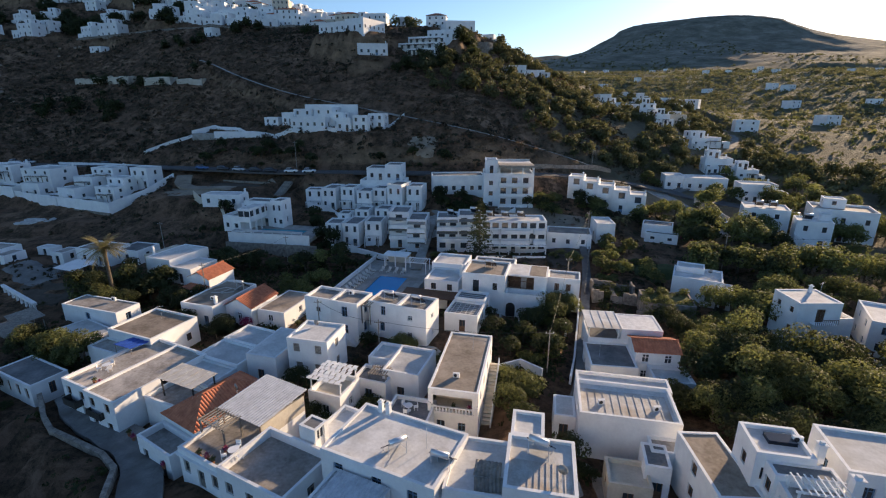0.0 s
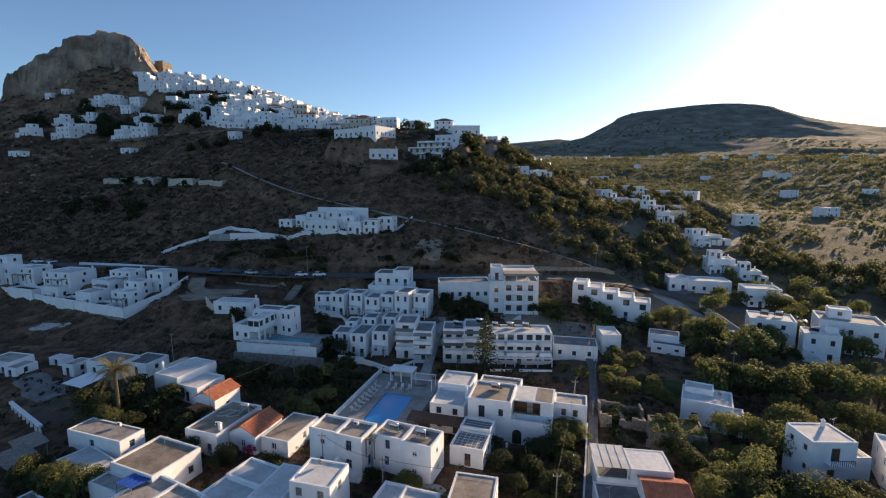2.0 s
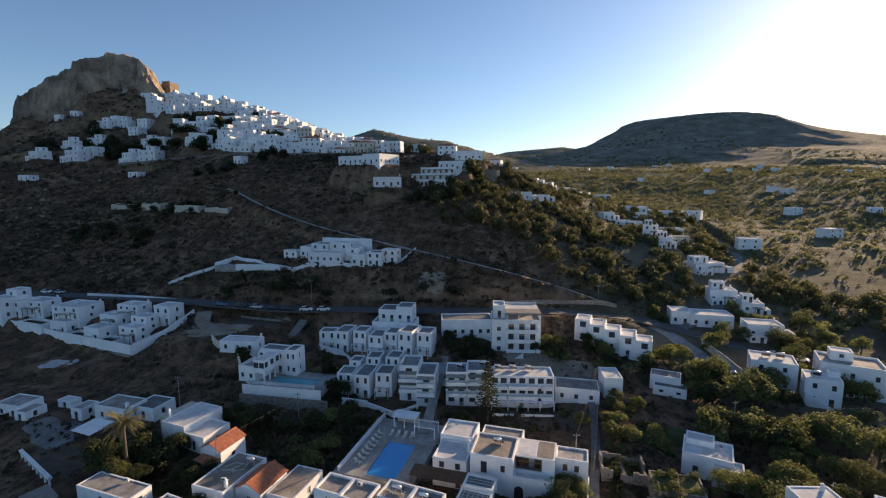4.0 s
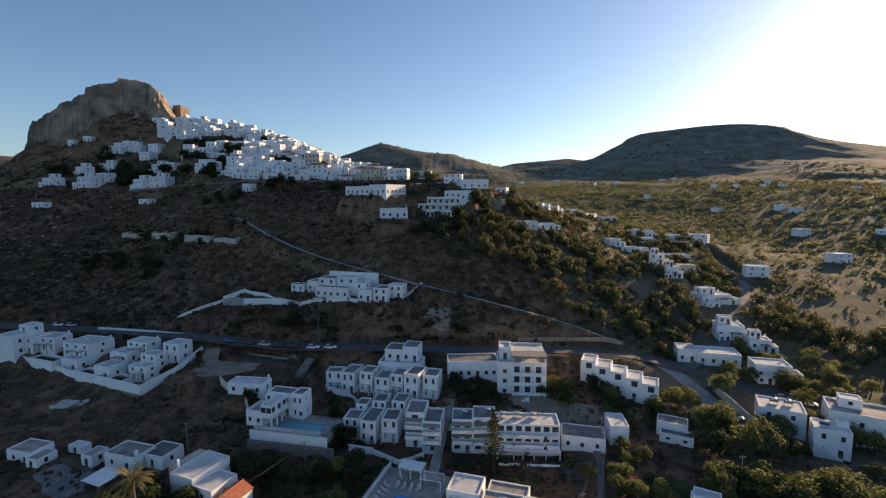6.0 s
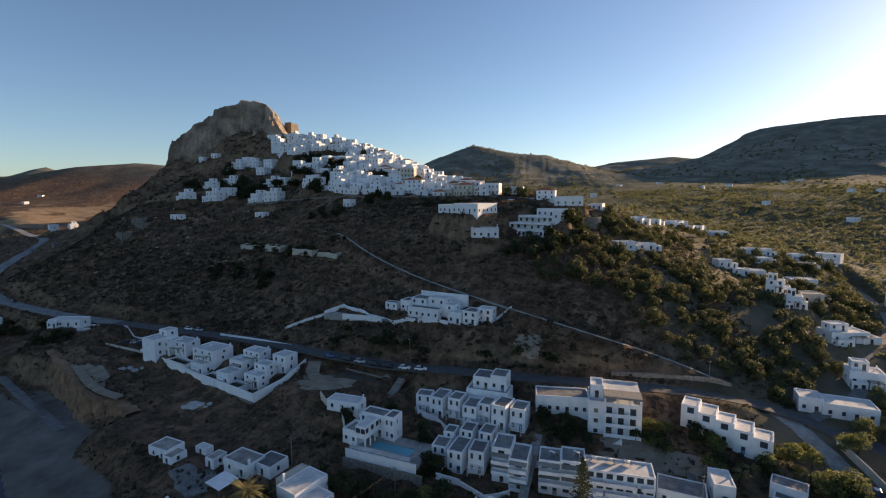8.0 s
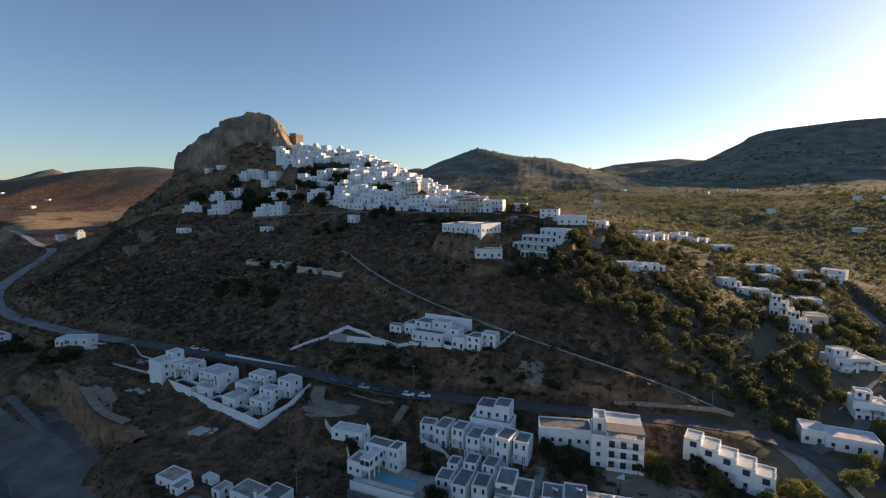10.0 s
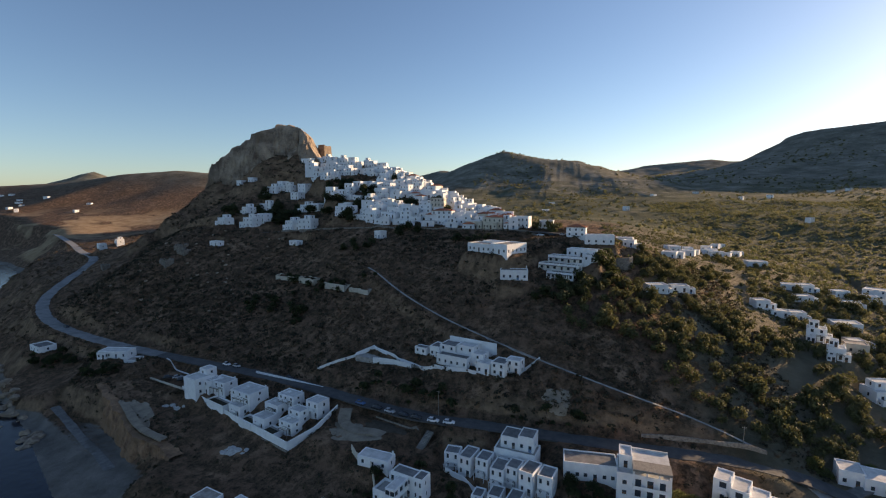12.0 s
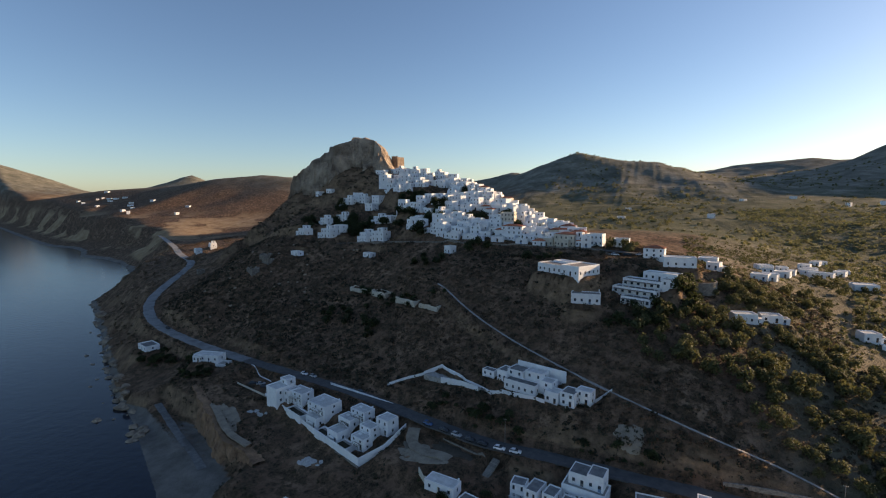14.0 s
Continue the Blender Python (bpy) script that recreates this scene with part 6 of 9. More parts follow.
# lower scattered houses under the crag
for x, y, z, w, d, h, lab in ((-240.8, 331.0, 100.5, 9.0, 7.0, 5.0, "white house under the crag with stepped roofs"), (-231.0, 336.0, 101.5, 10.0, 7.0, 5.2, "white house with small dark windows under the crag"), (-238.0, 339.0, 106.0, 7.0, 6.0, 4.0, "small white upper house under the crag"),
                              (-217.8, 329.0, 95.8, 8.0, 7.0, 5.2, "white house on the upper lane"), (-217.0, 338.0, 102.0, 8.0, 7.0, 5.6, "white house beside the lane"), (-210.0, 345.0, 107.0, 8.0, 6.0, 5.4, "white house at the foot of the town"),
                              (-198.6, 312.5, 86.4, 10.0, 7.0, 5.0, "white house with two rows of windows"), (-189.0, 311.5, 87.0, 8.4, 7.0, 5.4, "white house with a small balcony"), (-178.0, 312.0, 89.5, 7.6, 7.0, 7.2, "tall white house on the lane"),
                              (-194.4, 288.0, 75.0, 9.4, 8.0, 5.8, "white house with a lower wing by the road"), (-182.6, 287.0, 76.0, 10.6, 8.0, 6.2, "wide white house by the road"),
                              (-253.0, 289.0, 78.0, 11.0, 7.0, 4.2, "low white house among dark trees"), (-230.0, 289.5, 76.6, 9.6, 8.0, 6.0, "white house on a brown stone footing"), (-225.0, 297.0, 80.0, 8.0, 7.0, 5.2, "white house above its neighbour"),
                              (-244.6, 304.5, 85.0, 9.0, 7.0, 4.8, "white house among dark trees"), (-233.8, 313.0, 87.4, 9.0, 7.0, 4.8, "white house in the dark gardens"),
                              (-279.7, 340.0, 107.4, 6.0, 5.0, 3.8, "lone white house at the foot of the crag"), (-265.7, 337.0, 110.0, 5.0, 5.0, 3.4, "lone white cottage at the foot of the crag"),
                              (-242.0, 266.8, 64.6, 8.4, 5.0, 2.8, "low white shed on the slope"), (-180.6, 269.0, 66.4, 7.6, 4.6, 2.6, "low white cistern house"), (-117.0, 262.0, 73.0, 5.0, 5.0, 4.0, "small white chapel-like house"),
                              (-495.0, 400.0, 47.0, 10.0, 7.0, 4.0, "white house on the far slope"), (-420.0, 322.0, 52.0, 8.0, 6.0, 3.6, "low white house by the coast road bend")):
    home = simple(x, y, z, RND.uniform(-30, 0), w * 1.1, d, h * 1.05, lab, top=ROOF_WHITE, win=(2 + (w > 9), 0, 0, 1), rim=0.4, ww=0.8, wh=1.1, far=True, sink=5)
    if w > 8.5:
        block(home, -w * 0.75, -0.6, -1.0, w * 0.6, d * 0.8, h * 0.62, top=ROOF_WHITE, win=(2, 0, 1, 0), rim=0.6, far=True, sink=5)
        block(home, w * 0.1, 0.5, h * 1.05, w * 0.5, d * 0.6, 2.5, top=ROOF_WHITE, win=(1, 0, 1, 1), rim=0.2, far=True, pad=False, sink=0.1)

# ---- the old town: white houses packed in terraces up the ridge ----
LOWER = [(-156, 288, 85), (-142, 283, 83), (-125, 278, 81), (-105, 275, 79.6), (-80, 274, 79), (-60, 274, 79), (-36, 273, 79)]
CREST = [(-232, 362, 126.5), (-208, 376, 128), (-168, 375, 120.5), (-140, 366, 112), (-112, 353, 103), (-84, 333, 92), (-44, 292, 82)]
TOWN_LABELS = ("white cube house with small dark windows", "white town house with a flat roof", "white two-storey house with a roof terrace", "white house wedged between its neighbours",
               "tall white house with a plain front", "white house with a low parapet and a side wing")


def town_point(s, t):
    k = min(int(s * 6), 5)
    f = s * 6 - k
    low = Vector(LOWER[k]).lerp(Vector(LOWER[k + 1]), f)
    top = Vector(CREST[k]).lerp(Vector(CREST[k + 1]), f)
    return low.lerp(top, t)


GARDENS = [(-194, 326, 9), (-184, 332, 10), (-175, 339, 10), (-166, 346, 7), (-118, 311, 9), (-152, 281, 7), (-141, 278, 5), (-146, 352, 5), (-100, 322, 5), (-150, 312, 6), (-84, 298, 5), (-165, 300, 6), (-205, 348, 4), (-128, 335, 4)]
ROWS_UP = 12
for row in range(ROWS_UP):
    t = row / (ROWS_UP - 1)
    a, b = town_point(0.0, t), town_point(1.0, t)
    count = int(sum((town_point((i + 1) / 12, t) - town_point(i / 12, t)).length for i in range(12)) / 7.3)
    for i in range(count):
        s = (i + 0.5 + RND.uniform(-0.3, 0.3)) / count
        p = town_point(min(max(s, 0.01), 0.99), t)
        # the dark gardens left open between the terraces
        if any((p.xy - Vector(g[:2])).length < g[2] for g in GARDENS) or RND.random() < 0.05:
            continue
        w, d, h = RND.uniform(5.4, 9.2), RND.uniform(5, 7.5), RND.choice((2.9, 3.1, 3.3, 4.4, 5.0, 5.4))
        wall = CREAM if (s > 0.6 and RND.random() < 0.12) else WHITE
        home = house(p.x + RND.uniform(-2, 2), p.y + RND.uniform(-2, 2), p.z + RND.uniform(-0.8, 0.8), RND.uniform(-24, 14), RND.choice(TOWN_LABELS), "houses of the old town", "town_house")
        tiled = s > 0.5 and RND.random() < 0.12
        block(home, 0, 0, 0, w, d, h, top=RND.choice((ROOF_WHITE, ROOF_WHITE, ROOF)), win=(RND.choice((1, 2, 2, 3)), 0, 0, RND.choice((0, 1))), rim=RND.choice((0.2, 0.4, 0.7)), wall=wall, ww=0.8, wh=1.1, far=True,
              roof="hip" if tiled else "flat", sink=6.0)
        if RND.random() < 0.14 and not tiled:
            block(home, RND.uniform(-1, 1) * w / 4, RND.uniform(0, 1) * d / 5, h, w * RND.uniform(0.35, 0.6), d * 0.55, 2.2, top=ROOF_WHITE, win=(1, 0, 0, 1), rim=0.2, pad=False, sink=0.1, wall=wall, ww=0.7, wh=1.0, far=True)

CASTLE = material("castle_stone", (0.16, 0.12, 0.088), (0.33, 0.255, 0.19), 0.5, 0.95, 0.8, 6)
# castle walls beside the crag
fort = thing("castle_ruin", -231.5, 391.0, 128.5, -12, "brown stone castle wall with a square bastion", "castle")
part("bastion", Shape().box(-1, 7.4, -5, 5, -8, 15.0, 0.5).box(-0.6, 7.0, -4.6, -4.1, 15.0, 15.8).mesh("bastion", CASTLE), fort)
part("wall", Shape().box(-9, -1, -3.4, 4, -8, 13.4, 0.4).box(-14, -9, -2.6, 4, -8, 14.8, 0.3).box(-22, -14, -1, 4, -8, 13.0, 0.3).box(-19, -16, -1, 3, 12.6, 17.0, 0.2).mesh("wall", CASTLE), fort)
part("chapel", Shape().box(-15.4, -12.0, -0.5, 2.5, 14.4, 17.6).box(-14.6, -13.6, -0.4, 0.4, 17.6, 19.2).mesh("chapel", WHITE), fort, "small white chapel on the castle wall")

# the larger cream buildings by the road
for x, y, z, w, d, h, wall, roof, lab in ((-50.0, 277.0, 79.0, 12.0, 9.0, 6.6, CREAM, "hip", "cream public building with a red tile roof"), (-34.0, 278.0, 79.6, 9.0, 8.0, 6.4, WHITE, "flat", "white corner building with a flat roof"), (-62.0, 276.0, 78.6, 10.0, 6.0, 4.2, CREAM, "flat", "cream road-side building with a garage"),
                                          (-92.0, 300.0, 88.0, 9.0, 8.0, 8.6, CREAM, "flat", "tall cream house with rows of windows"), (-84.0, 284.0, 81.0, 13.0, 8.0, 8.0, WHITE, "hip", "large white house with a red tile roof"), (-20.0, 276.0, 79.6, 8.0, 7.0, 4.4, WHITE, "flat", "low white building by the square")):
    home = simple(x, y, z, RND.uniform(-14, 4), w, d, h, lab, wall=wall, roof=roof, top=ROOF, win=(4, 0, 1, 3), rim=0.4, ww=0.8, wh=1.3, far=True, sink=6)

# ---- scattered houses along the ridge and over the valley ----
for k in range(22):
    s = k / 21
    x = 14 + 110 * s + RND.uniform(-12, 12)
    y = 262 + 190 * s ** 1.1 + RND.uniform(-10, 14)
    if 30 < x < 60 and y < 290:
        continue
    simple(x, y, bare_at(x, y), RND.uniform(-30, 20), RND.uniform(5.5, 10), RND.uniform(5, 7), RND.choice((2.8, 3.2, 3.4)), RND.choice(("white flat-roofed house on the ridge", "low white house along the ridge road", "white cottage on the dry ridge")),
           top=ROOF_WHITE, win=(2, 0, 1, 1), rim=0.3, far=True, sink=4)
for k in range(20):
    x, y = RND.uniform(-90, 640), RND.uniform(560, 1150)
    simple(x, y, bare_at(x, y), RND.uniform(-40, 40), RND.uniform(6, 11), RND.uniform(6, 9), RND.choice((3.2, 3.4, 5.6)), "distant white house in the valley", "farmhouse", top=ROOF_WHITE, win=(2, 0, 0, 1), rim=0.3, far=True, sink=4)
for k in range(14):
    x, y = RND.uniform(110, 420), RND.uniform(170, 520)
    if RND.random() < 0.5:
        simple(x, y, bare_at(x, y), RND.uniform(-40, 40), RND.uniform(8, 13), RND.uniform(7, 9), RND.choice((3.4, 5.6)), "white farmhouse among trees on the valley floor", "farmhouse", top=ROOF_WHITE, win=(2, 0, 0, 1), rim=0.3, far=True, sink=4)
for k in range(18):
    x = RND.uniform(-1700, -800)
    y = 330 - 0.30 * x + RND.uniform(10, 150)
    simple(x, y, bare_at(x, y), RND.uniform(-40, 40), RND.uniform(9, 14), RND.uniform(7, 9), RND.choice((3.4, 4.0)), "distant white house above the bay", "farmhouse", top=ROOF_WHITE, win=(2, 0, 0, 1), rim=0.3, far=True, sink=4)

# houses strung along the spur above the valley
for x, y, k, lab in ((113.9, 313.5, 0, "small white house on the spur among trees"),
                      (123.1, 316.8, 1, "white cottage with a flat roof by the valley lane"),
                      (115.1, 297.7, 2, "low white house on the spur"),
                      (87.0, 271.1, 3, "white house with a lower wing on the spur"),
                      (95.2, 268.6, 4, "small white house on the spur among trees"),
                      (101.9, 270.7, 5, "white cottage with a flat roof by the valley lane"),
                      (118.1, 250.1, 6, "low white house on the spur"),
                      (140.6, 318.3, 7, "white house with a lower wing on the spur"),
                      (139.8, 304.2, 8, "small white house on the spur among trees"),
                      (156.6, 321.5, 9, "white cottage with a flat roof by the valley lane"),
                      (44.1, 242.1, 10, "low white house on the spur"),
                      (33.0, 233.2, 11, "white house with a lower wing on the spur")):
    home = simple(x, y, bare_at(x, y - 2.0), -12 + 9 * (k % 4), 7.0 + k % 3, 6.0, 3.0 + 0.8 * (k % 2), lab, top=ROOF_WHITE, win=(2, 0, 0, 1), rim=0.3, far=True, sink=4, wall=CREAM if k == 6 else WHITE)
    block(home, 4.6, -0.8, -0.5, 4.0, 4.6, 2.4, top=ROOF, win=(1, 0, 0, 1), rim=0.3, far=True, sink=4)

# ---- the crag ----
def build_crag():
    """A steep limestone head: sheer on the town and sea sides, sloping down to the sea end, broken into ledges and gullies."""
    us, vs = np.arange(-56, 50, 0.8), np.arange(-19, 34, 0.8)
    profile_u = [-56, -49, -45, -29, -11, 4, 15, 23, 33, 39, 44, 50]
    profile_z = [96, 118, 127, 139, 151, 157, 160.5, 160.5, 157, 150, 139, 128]
    verts, faces = [], []
    for v in vs:
        for u in us:
            q = Vector((u * 0.06, v * 0.06, 2.0))
            bend = 5.5 * noise.noise(q) + 2.2 * noise.noise(q * 3.1)
            top = float(np.interp(u + 2.5 * noise.noise(Vector((u * 0.12, v * 0.1, 7))), profile_u, profile_z)) - 0.22 * abs(v)
            foot = 100 + 26 * float(smooth(-34, 4, np.array([u]))[0])
            gully = 3.0 * abs(noise.noise(Vector((u * 0.11, 3.3, v * 0.02)))) + 1.5 * abs(noise.noise(Vector((u * 0.31, 9.1, 0))))
            front = foot + (v + 13 + bend - gully) * 4.2
            end = 98 + (u + 53 + bend * 0.5) * 4.5
            back = 118 + (31 - v + bend) * 2.2
            z = min(top, front, end, back)
            z += 1.6 * noise.fractal(Vector((u * 0.16, v * 0.16, z * 0.09)), 0.9, 2.1, 5) + 0.7 * math.sin(z * 0.55 + 2.5 * noise.noise(q * 2))
            du = 1.3 * noise.fractal(Vector((u * 0.2, z * 0.15, v * 0.2)), 0.9, 2.0, 4)
            dv = 1.6 * noise.fractal(Vector((z * 0.18, u * 0.2, 5 + v * 0.2)), 0.9, 2.0, 4)
            verts.append((u + du, v + dv, max(z, 84)))
    nu = len(us)
    for j in range(len(vs) - 1):
        for i in range(nu - 1):
            a = j * nu + i
            faces.append((a, a + 1, a + nu + 1, a + nu))
    ob = new("crag", mesh_of("crag", verts, faces, ROCK))
    ob.matrix_basis = pose(-270.5, 362, 0, 0, 0, 15)
    return tagged(ob, "sheer grey-brown limestone crag above the old town", "rock", kind="structure")


build_crag()

# ---- pools and terraces ----
def swimming_pool(x, y, z, turn, w, d, label, water):
    ob = thing("swimming_pool", x, y, z, turn, label, "swimming pool")
    part("basin", Shape().add([(-w / 2, -d / 2, 0.02), (w / 2, -d / 2, 0.02), (w / 2, d / 2, 0.02), (-w / 2, d / 2, 0.02), (-w / 2, -d / 2, -1.4), (w / 2, -d / 2, -1.4), (w / 2, d / 2, -1.4), (-w / 2, d / 2, -1.4)],
         [(4, 5, 6, 7), (0, 4, 7, 3), (1, 2, 6, 5), (0, 1, 5, 4), (3, 7, 6, 2)]).mesh("basin", TURQ), ob, "turquoise tiled basin")
    part("rim", plate(w + 1.0, d + 0.5, 0, 0.14, [(-w / 2, w / 2, 0.0, d)], z0=-0.5).mesh("rim", CONCRETE), ob, "pale stone rim")
    ob.children[-1].matrix_basis = pose(0, -d / 2, 0.04, -90, 0, 0)
    part("water", Shape().add([(-w / 2, -d / 2, -0.12), (w / 2, -d / 2, -0.12), (w / 2, d / 2, -0.12), (-w / 2, d / 2, -0.12)], [(0, 1, 2, 3)]).mesh("water", water), ob, "still clear blue water")
    return ob


POOL = plain("pool_water", (0.015, 0.30, 0.66), 0.12)
POOL_PALE = plain("turquoise_pool_water", (0.07, 0.36, 0.45), 0.05)
deck = tagged(new("terrace", plate(16.0, 22.0, 0, 1.4, [(-1.69, 4.31, 0.92, 12.92)]).mesh("terrace", CONCRETE)), "paved pool terrace of the hotel", "terrace", kind="structure")
deck.matrix_basis = pose(-14.6, 80.0, 7.9, 0, 0, -14) @ pose(0, 0, 0, -90, 0, 0)
PADS.append((-12.0, 90.4, 7.2, 10.2, -14, 6.6, 4.0))
swimming_pool(-11.65, 86.4, 7.9, -14, 6.0, 12.0, "rectangular blue swimming pool on a paved terrace", POOL)


def sun_lounger(x, y, z, turn):
    ob = thing("sun_lounger", x, y, z, turn, "pale sun lounger with a raised back beside the pool", "sun lounger", "sun loungers round the pool")
    part("mattress", cached("lounge_m", lambda: Shape().box(-0.32, 0.32, -1.0, 0.35, 0.30, 0.40).mesh("mattress", CANVAS)), ob)
    part("backrest", cached("lounge_b", lambda: Shape().add([(-0.32, 0.35, 0.30), (0.32, 0.35, 0.30), (0.32, 0.85, 0.75), (-0.32, 0.85, 0.75), (-0.32, 0.30, 0.40), (0.32, 0.30, 0.40), (0.32, 0.80, 0.85), (-0.32, 0.80, 0.85)],
         [(3, 2, 1, 0), (4, 5, 6, 7), (0, 1, 5, 4), (1, 2, 6, 5), (2, 3, 7, 6), (3, 0, 4, 7)]).mesh("backrest", CANVAS)), ob)
    for px in (-0.28, 0.28):
        for py in (-0.85, 0.3):
            part("leg", cached("lounge_l", lambda: Shape().box(-0.03, 0.03, -0.03, 0.03, -0.02, 0.31).mesh("leg", WHITE)), ob, at=(px, py, 0))


for i in range(8):
    sun_lounger(-18.2 + i * 0.42, 85.0 + i * 1.5, 7.92, 56)
for i in range(4):
    sun_lounger(-13.0 + i * 1.5, 95.6 - i * 0.36, 7.92, -14)


def parasol(x, y, z):
    ob = thing("parasol", x, y, z, 0, "closed pale parasol beside the pool", "parasol")
    part("pole", cached("para_p", lambda: Shape().bar((0, 0, -0.02), (0, 0, 2.4), 0.025).mesh("pole", WOOD)), ob)
    part("canopy", cached("para_c", lambda: Shape().bar((0, 0, 0.9), (0, 0, 2.3), 0.17, 10, 0.05).mesh("canopy", CANVAS)), ob)


parasol(-12.2, 97.0, 7.9)
parasol(-15.4, 94.6, 7.9)
parasol(-17.0, 88.6, 7.9)
bar = thing("pool_bar", -10.2, 99.6, 7.9, -14, "white pool bar with a flat canopy on posts", "bar")
for px in (-2.4, 0.0, 2.4):
    part("post", cached("barpost", lambda: Shape().box(-0.12, 0.12, -0.12, 0.12, -0.05, 2.4).mesh("post", WHITE)), bar, at=(px, -1.2, 0))
part("roof", Shape().box(-2.8, 2.8, -1.6, 1.8, 2.4, 2.6).mesh("roof", WHITE), bar)
part("back_wall", Shape().box(-2.6, 2.6, 1.5, 1.7, -0.5, 2.4).mesh("back_wall", CREAM), bar)
arbour = thing("pergola", -5.4, 95.6, 7.9, -14, "white pool pergola with bare rafters", "pergola")
pergola(arbour, 0, 0, 0, 4.6, 3.2, 2.3, WHITE, n=9)
garden_wall([(-21.4, 82.4, 8.7), (-15.6, 104.0, 8.7)], 0.8, "white terrace wall beside the pool", sink=3.0, tops=True)
garden_wall([(-20.5, 108.1, 7.4), (-14.0, 104.7, 7.6), (-8.0, 106.0, 8.2)], 1.2, "curving white retaining wall of the hotel garden", sink=1.5)
garden_wall([(-27.0, 109.4, 7.6), (-20.5, 108.1, 7.4)], 1.6, "white retaining wall under the cube houses", sink=2)
garden_wall([(-38.3, 131.6, 10.8), (-29.0, 128.6, 10.8), (-24.0, 127.6, 11.0)], 1.6, "white wall between the two rows", sink=2)
garden_wall([(-4.0, 118.6, 11.0), (4.0, 118.0, 11.0), (24.0, 116.0, 10.6)], 2.2, "tall plain white retaining wall behind the hotel", sink=2)

upper = thing("terrace", -41.0, 115.4, 11.4, -10, "raised white pool terrace on a stone base", "terrace")
part("deck", plate(21.0, 12.0, 0, 0.9, [(-5.4, 6.6, 4.0, 7.8)]).mesh("deck", CONCRETE), upper)
upper.children[-1].matrix_basis = pose(0, -6.0, 0, -90, 0, 0)
part("parapet", Shape().box(-10.5, 10.5, -6.2, -5.9, -2.2, 0.9).mesh("parapet", WHITE), upper, "whitewashed parapet wall")
part("stone_base", Shape().box(-11.0, 12.5, -6.9, -6.5, -5.5, -1.4).mesh("stone_base", STONE), upper, "rubble stone base wall")
part("shade_roof", Shape().box(-9.6, 8.2, -5.9, -4.3, 1.15, 1.25).mesh("shade_roof", ROOF_WHITE), upper, "flat white shade roof")
for i in range(8):
    part("post", cached("shadepost", lambda: Shape().box(-0.08, 0.08, -0.08, 0.08, 0, 1.16).mesh("post", WHITE)), upper, at=(-9.4 + i * 2.5, -5.0, 0))
PADS.append((-41.0, 115.4, 10.0, 5.5, -10, 9.4, 1.2))
PADS.append((-41.4, 105.6, 12.0, 2.2, -10, 7.0, 3.0))
swimming_pool(-40.4, 115.2, 11.4, -10, 12.0, 3.8, "long turquoise hotel pool on a raised terrace", POOL_PALE)
garden_wall([(-69.1, 129.7, 10.0), (-59.9, 124.5, 10.0), (-56.0, 119.0, 9.6)], 2.4, "cream retaining wall under the small house", CREAM, sink=2)

# stairs from the road
stairs = thing("outdoor_stairs", -48.8, 139.4, 14.0, -16, "long grey wooden stairs from the road", "stairs")
for i in range(22):
    part("step", cached("ostep", lambda: Shape().box(-1.3, 1.3, 0, 0.5, -0.7, 0.1).mesh("step", GREY_WOOD)), stairs, at=(0, -5.0 + i * 0.48, i * 0.24))
PADS.append((-48.8, 139.4, 1.5, 5.4, -16, 16.0, 4.0))

# ---- garden walls of the town ----
garden_wall([(17.6, 57.0, 5.6), (19.7, 62.8, 5.8), (23.0, 73.4, 6.0), (25.6, 82.0, 6.4)], 1.3, "long white garden wall beside the lane")
garden_wall([(6.6, 59.6, 5.0), (11.2, 60.4, 5.2), (13.8, 57.6, 5.4)], 1.5, "white courtyard wall")
garden_wall([(27.4, 84.8, 6.6), (30.6, 94.4, 7.2), (34.6, 107.0, 8.6)], 1.1, "rough stone wall along the lane", STONE)
garden_wall([(-55.2, 55.8, 5.0), (-50.4, 50.6, 5.1), (-47.2, 47.8, 5.3), (-43.0, 45.8, 5.5), (-37.8, 43.2, 5.8), (-34.6, 40.6, 6.2), (-32.8, 36.6, 6.8), (-28.8, 28.4, 7.5)], 1.0, "old rubble retaining wall below the street", STONE, 0.55, 4.0, tops=True)
PADS.append((-51.0, 37.0, 14.0, 6.0, -38, 2.0, 3.0))
garden_wall([(44.6, 66.4, 6.0), (46.0, 69.6, 6.0), (48.6, 72.4, 6.0)], 2.0, "white garden wall with piers")
garden_wall([(40.0, 74.0, 6.4), (34.0, 76.0, 6.4)], 1.4, "old stone field wall", STONE)
garden_wall([(-70.0, 150.6, 19.0), (-50.0, 144.6, 19.4)], 0.7, "low roadside wall of grey stone", STONE)
garden_wall([(20.0, 155.2, 21.0), (40.0, 157.8, 20.8), (56.0, 158.8, 18.6)], 1.3, "long stone retaining wall above the road", STONE, 0.5, 2)
garden_wall([(75.6, 140.0, 12.0), (76.6, 128.0, 11.0), (77.4, 120.0, 10.2)], 2.2, "cream wall along the concrete lane", CREAM)
terrace = thing("stone_terrace", 15.0, 246.0, 66.0, 0, "round stone retaining wall with a grassy top", "terrace")
ARC = [(9.0 * math.cos(radians(k)), 8.0 * math.sin(radians(k))) for k in range(170, 391, 10)]
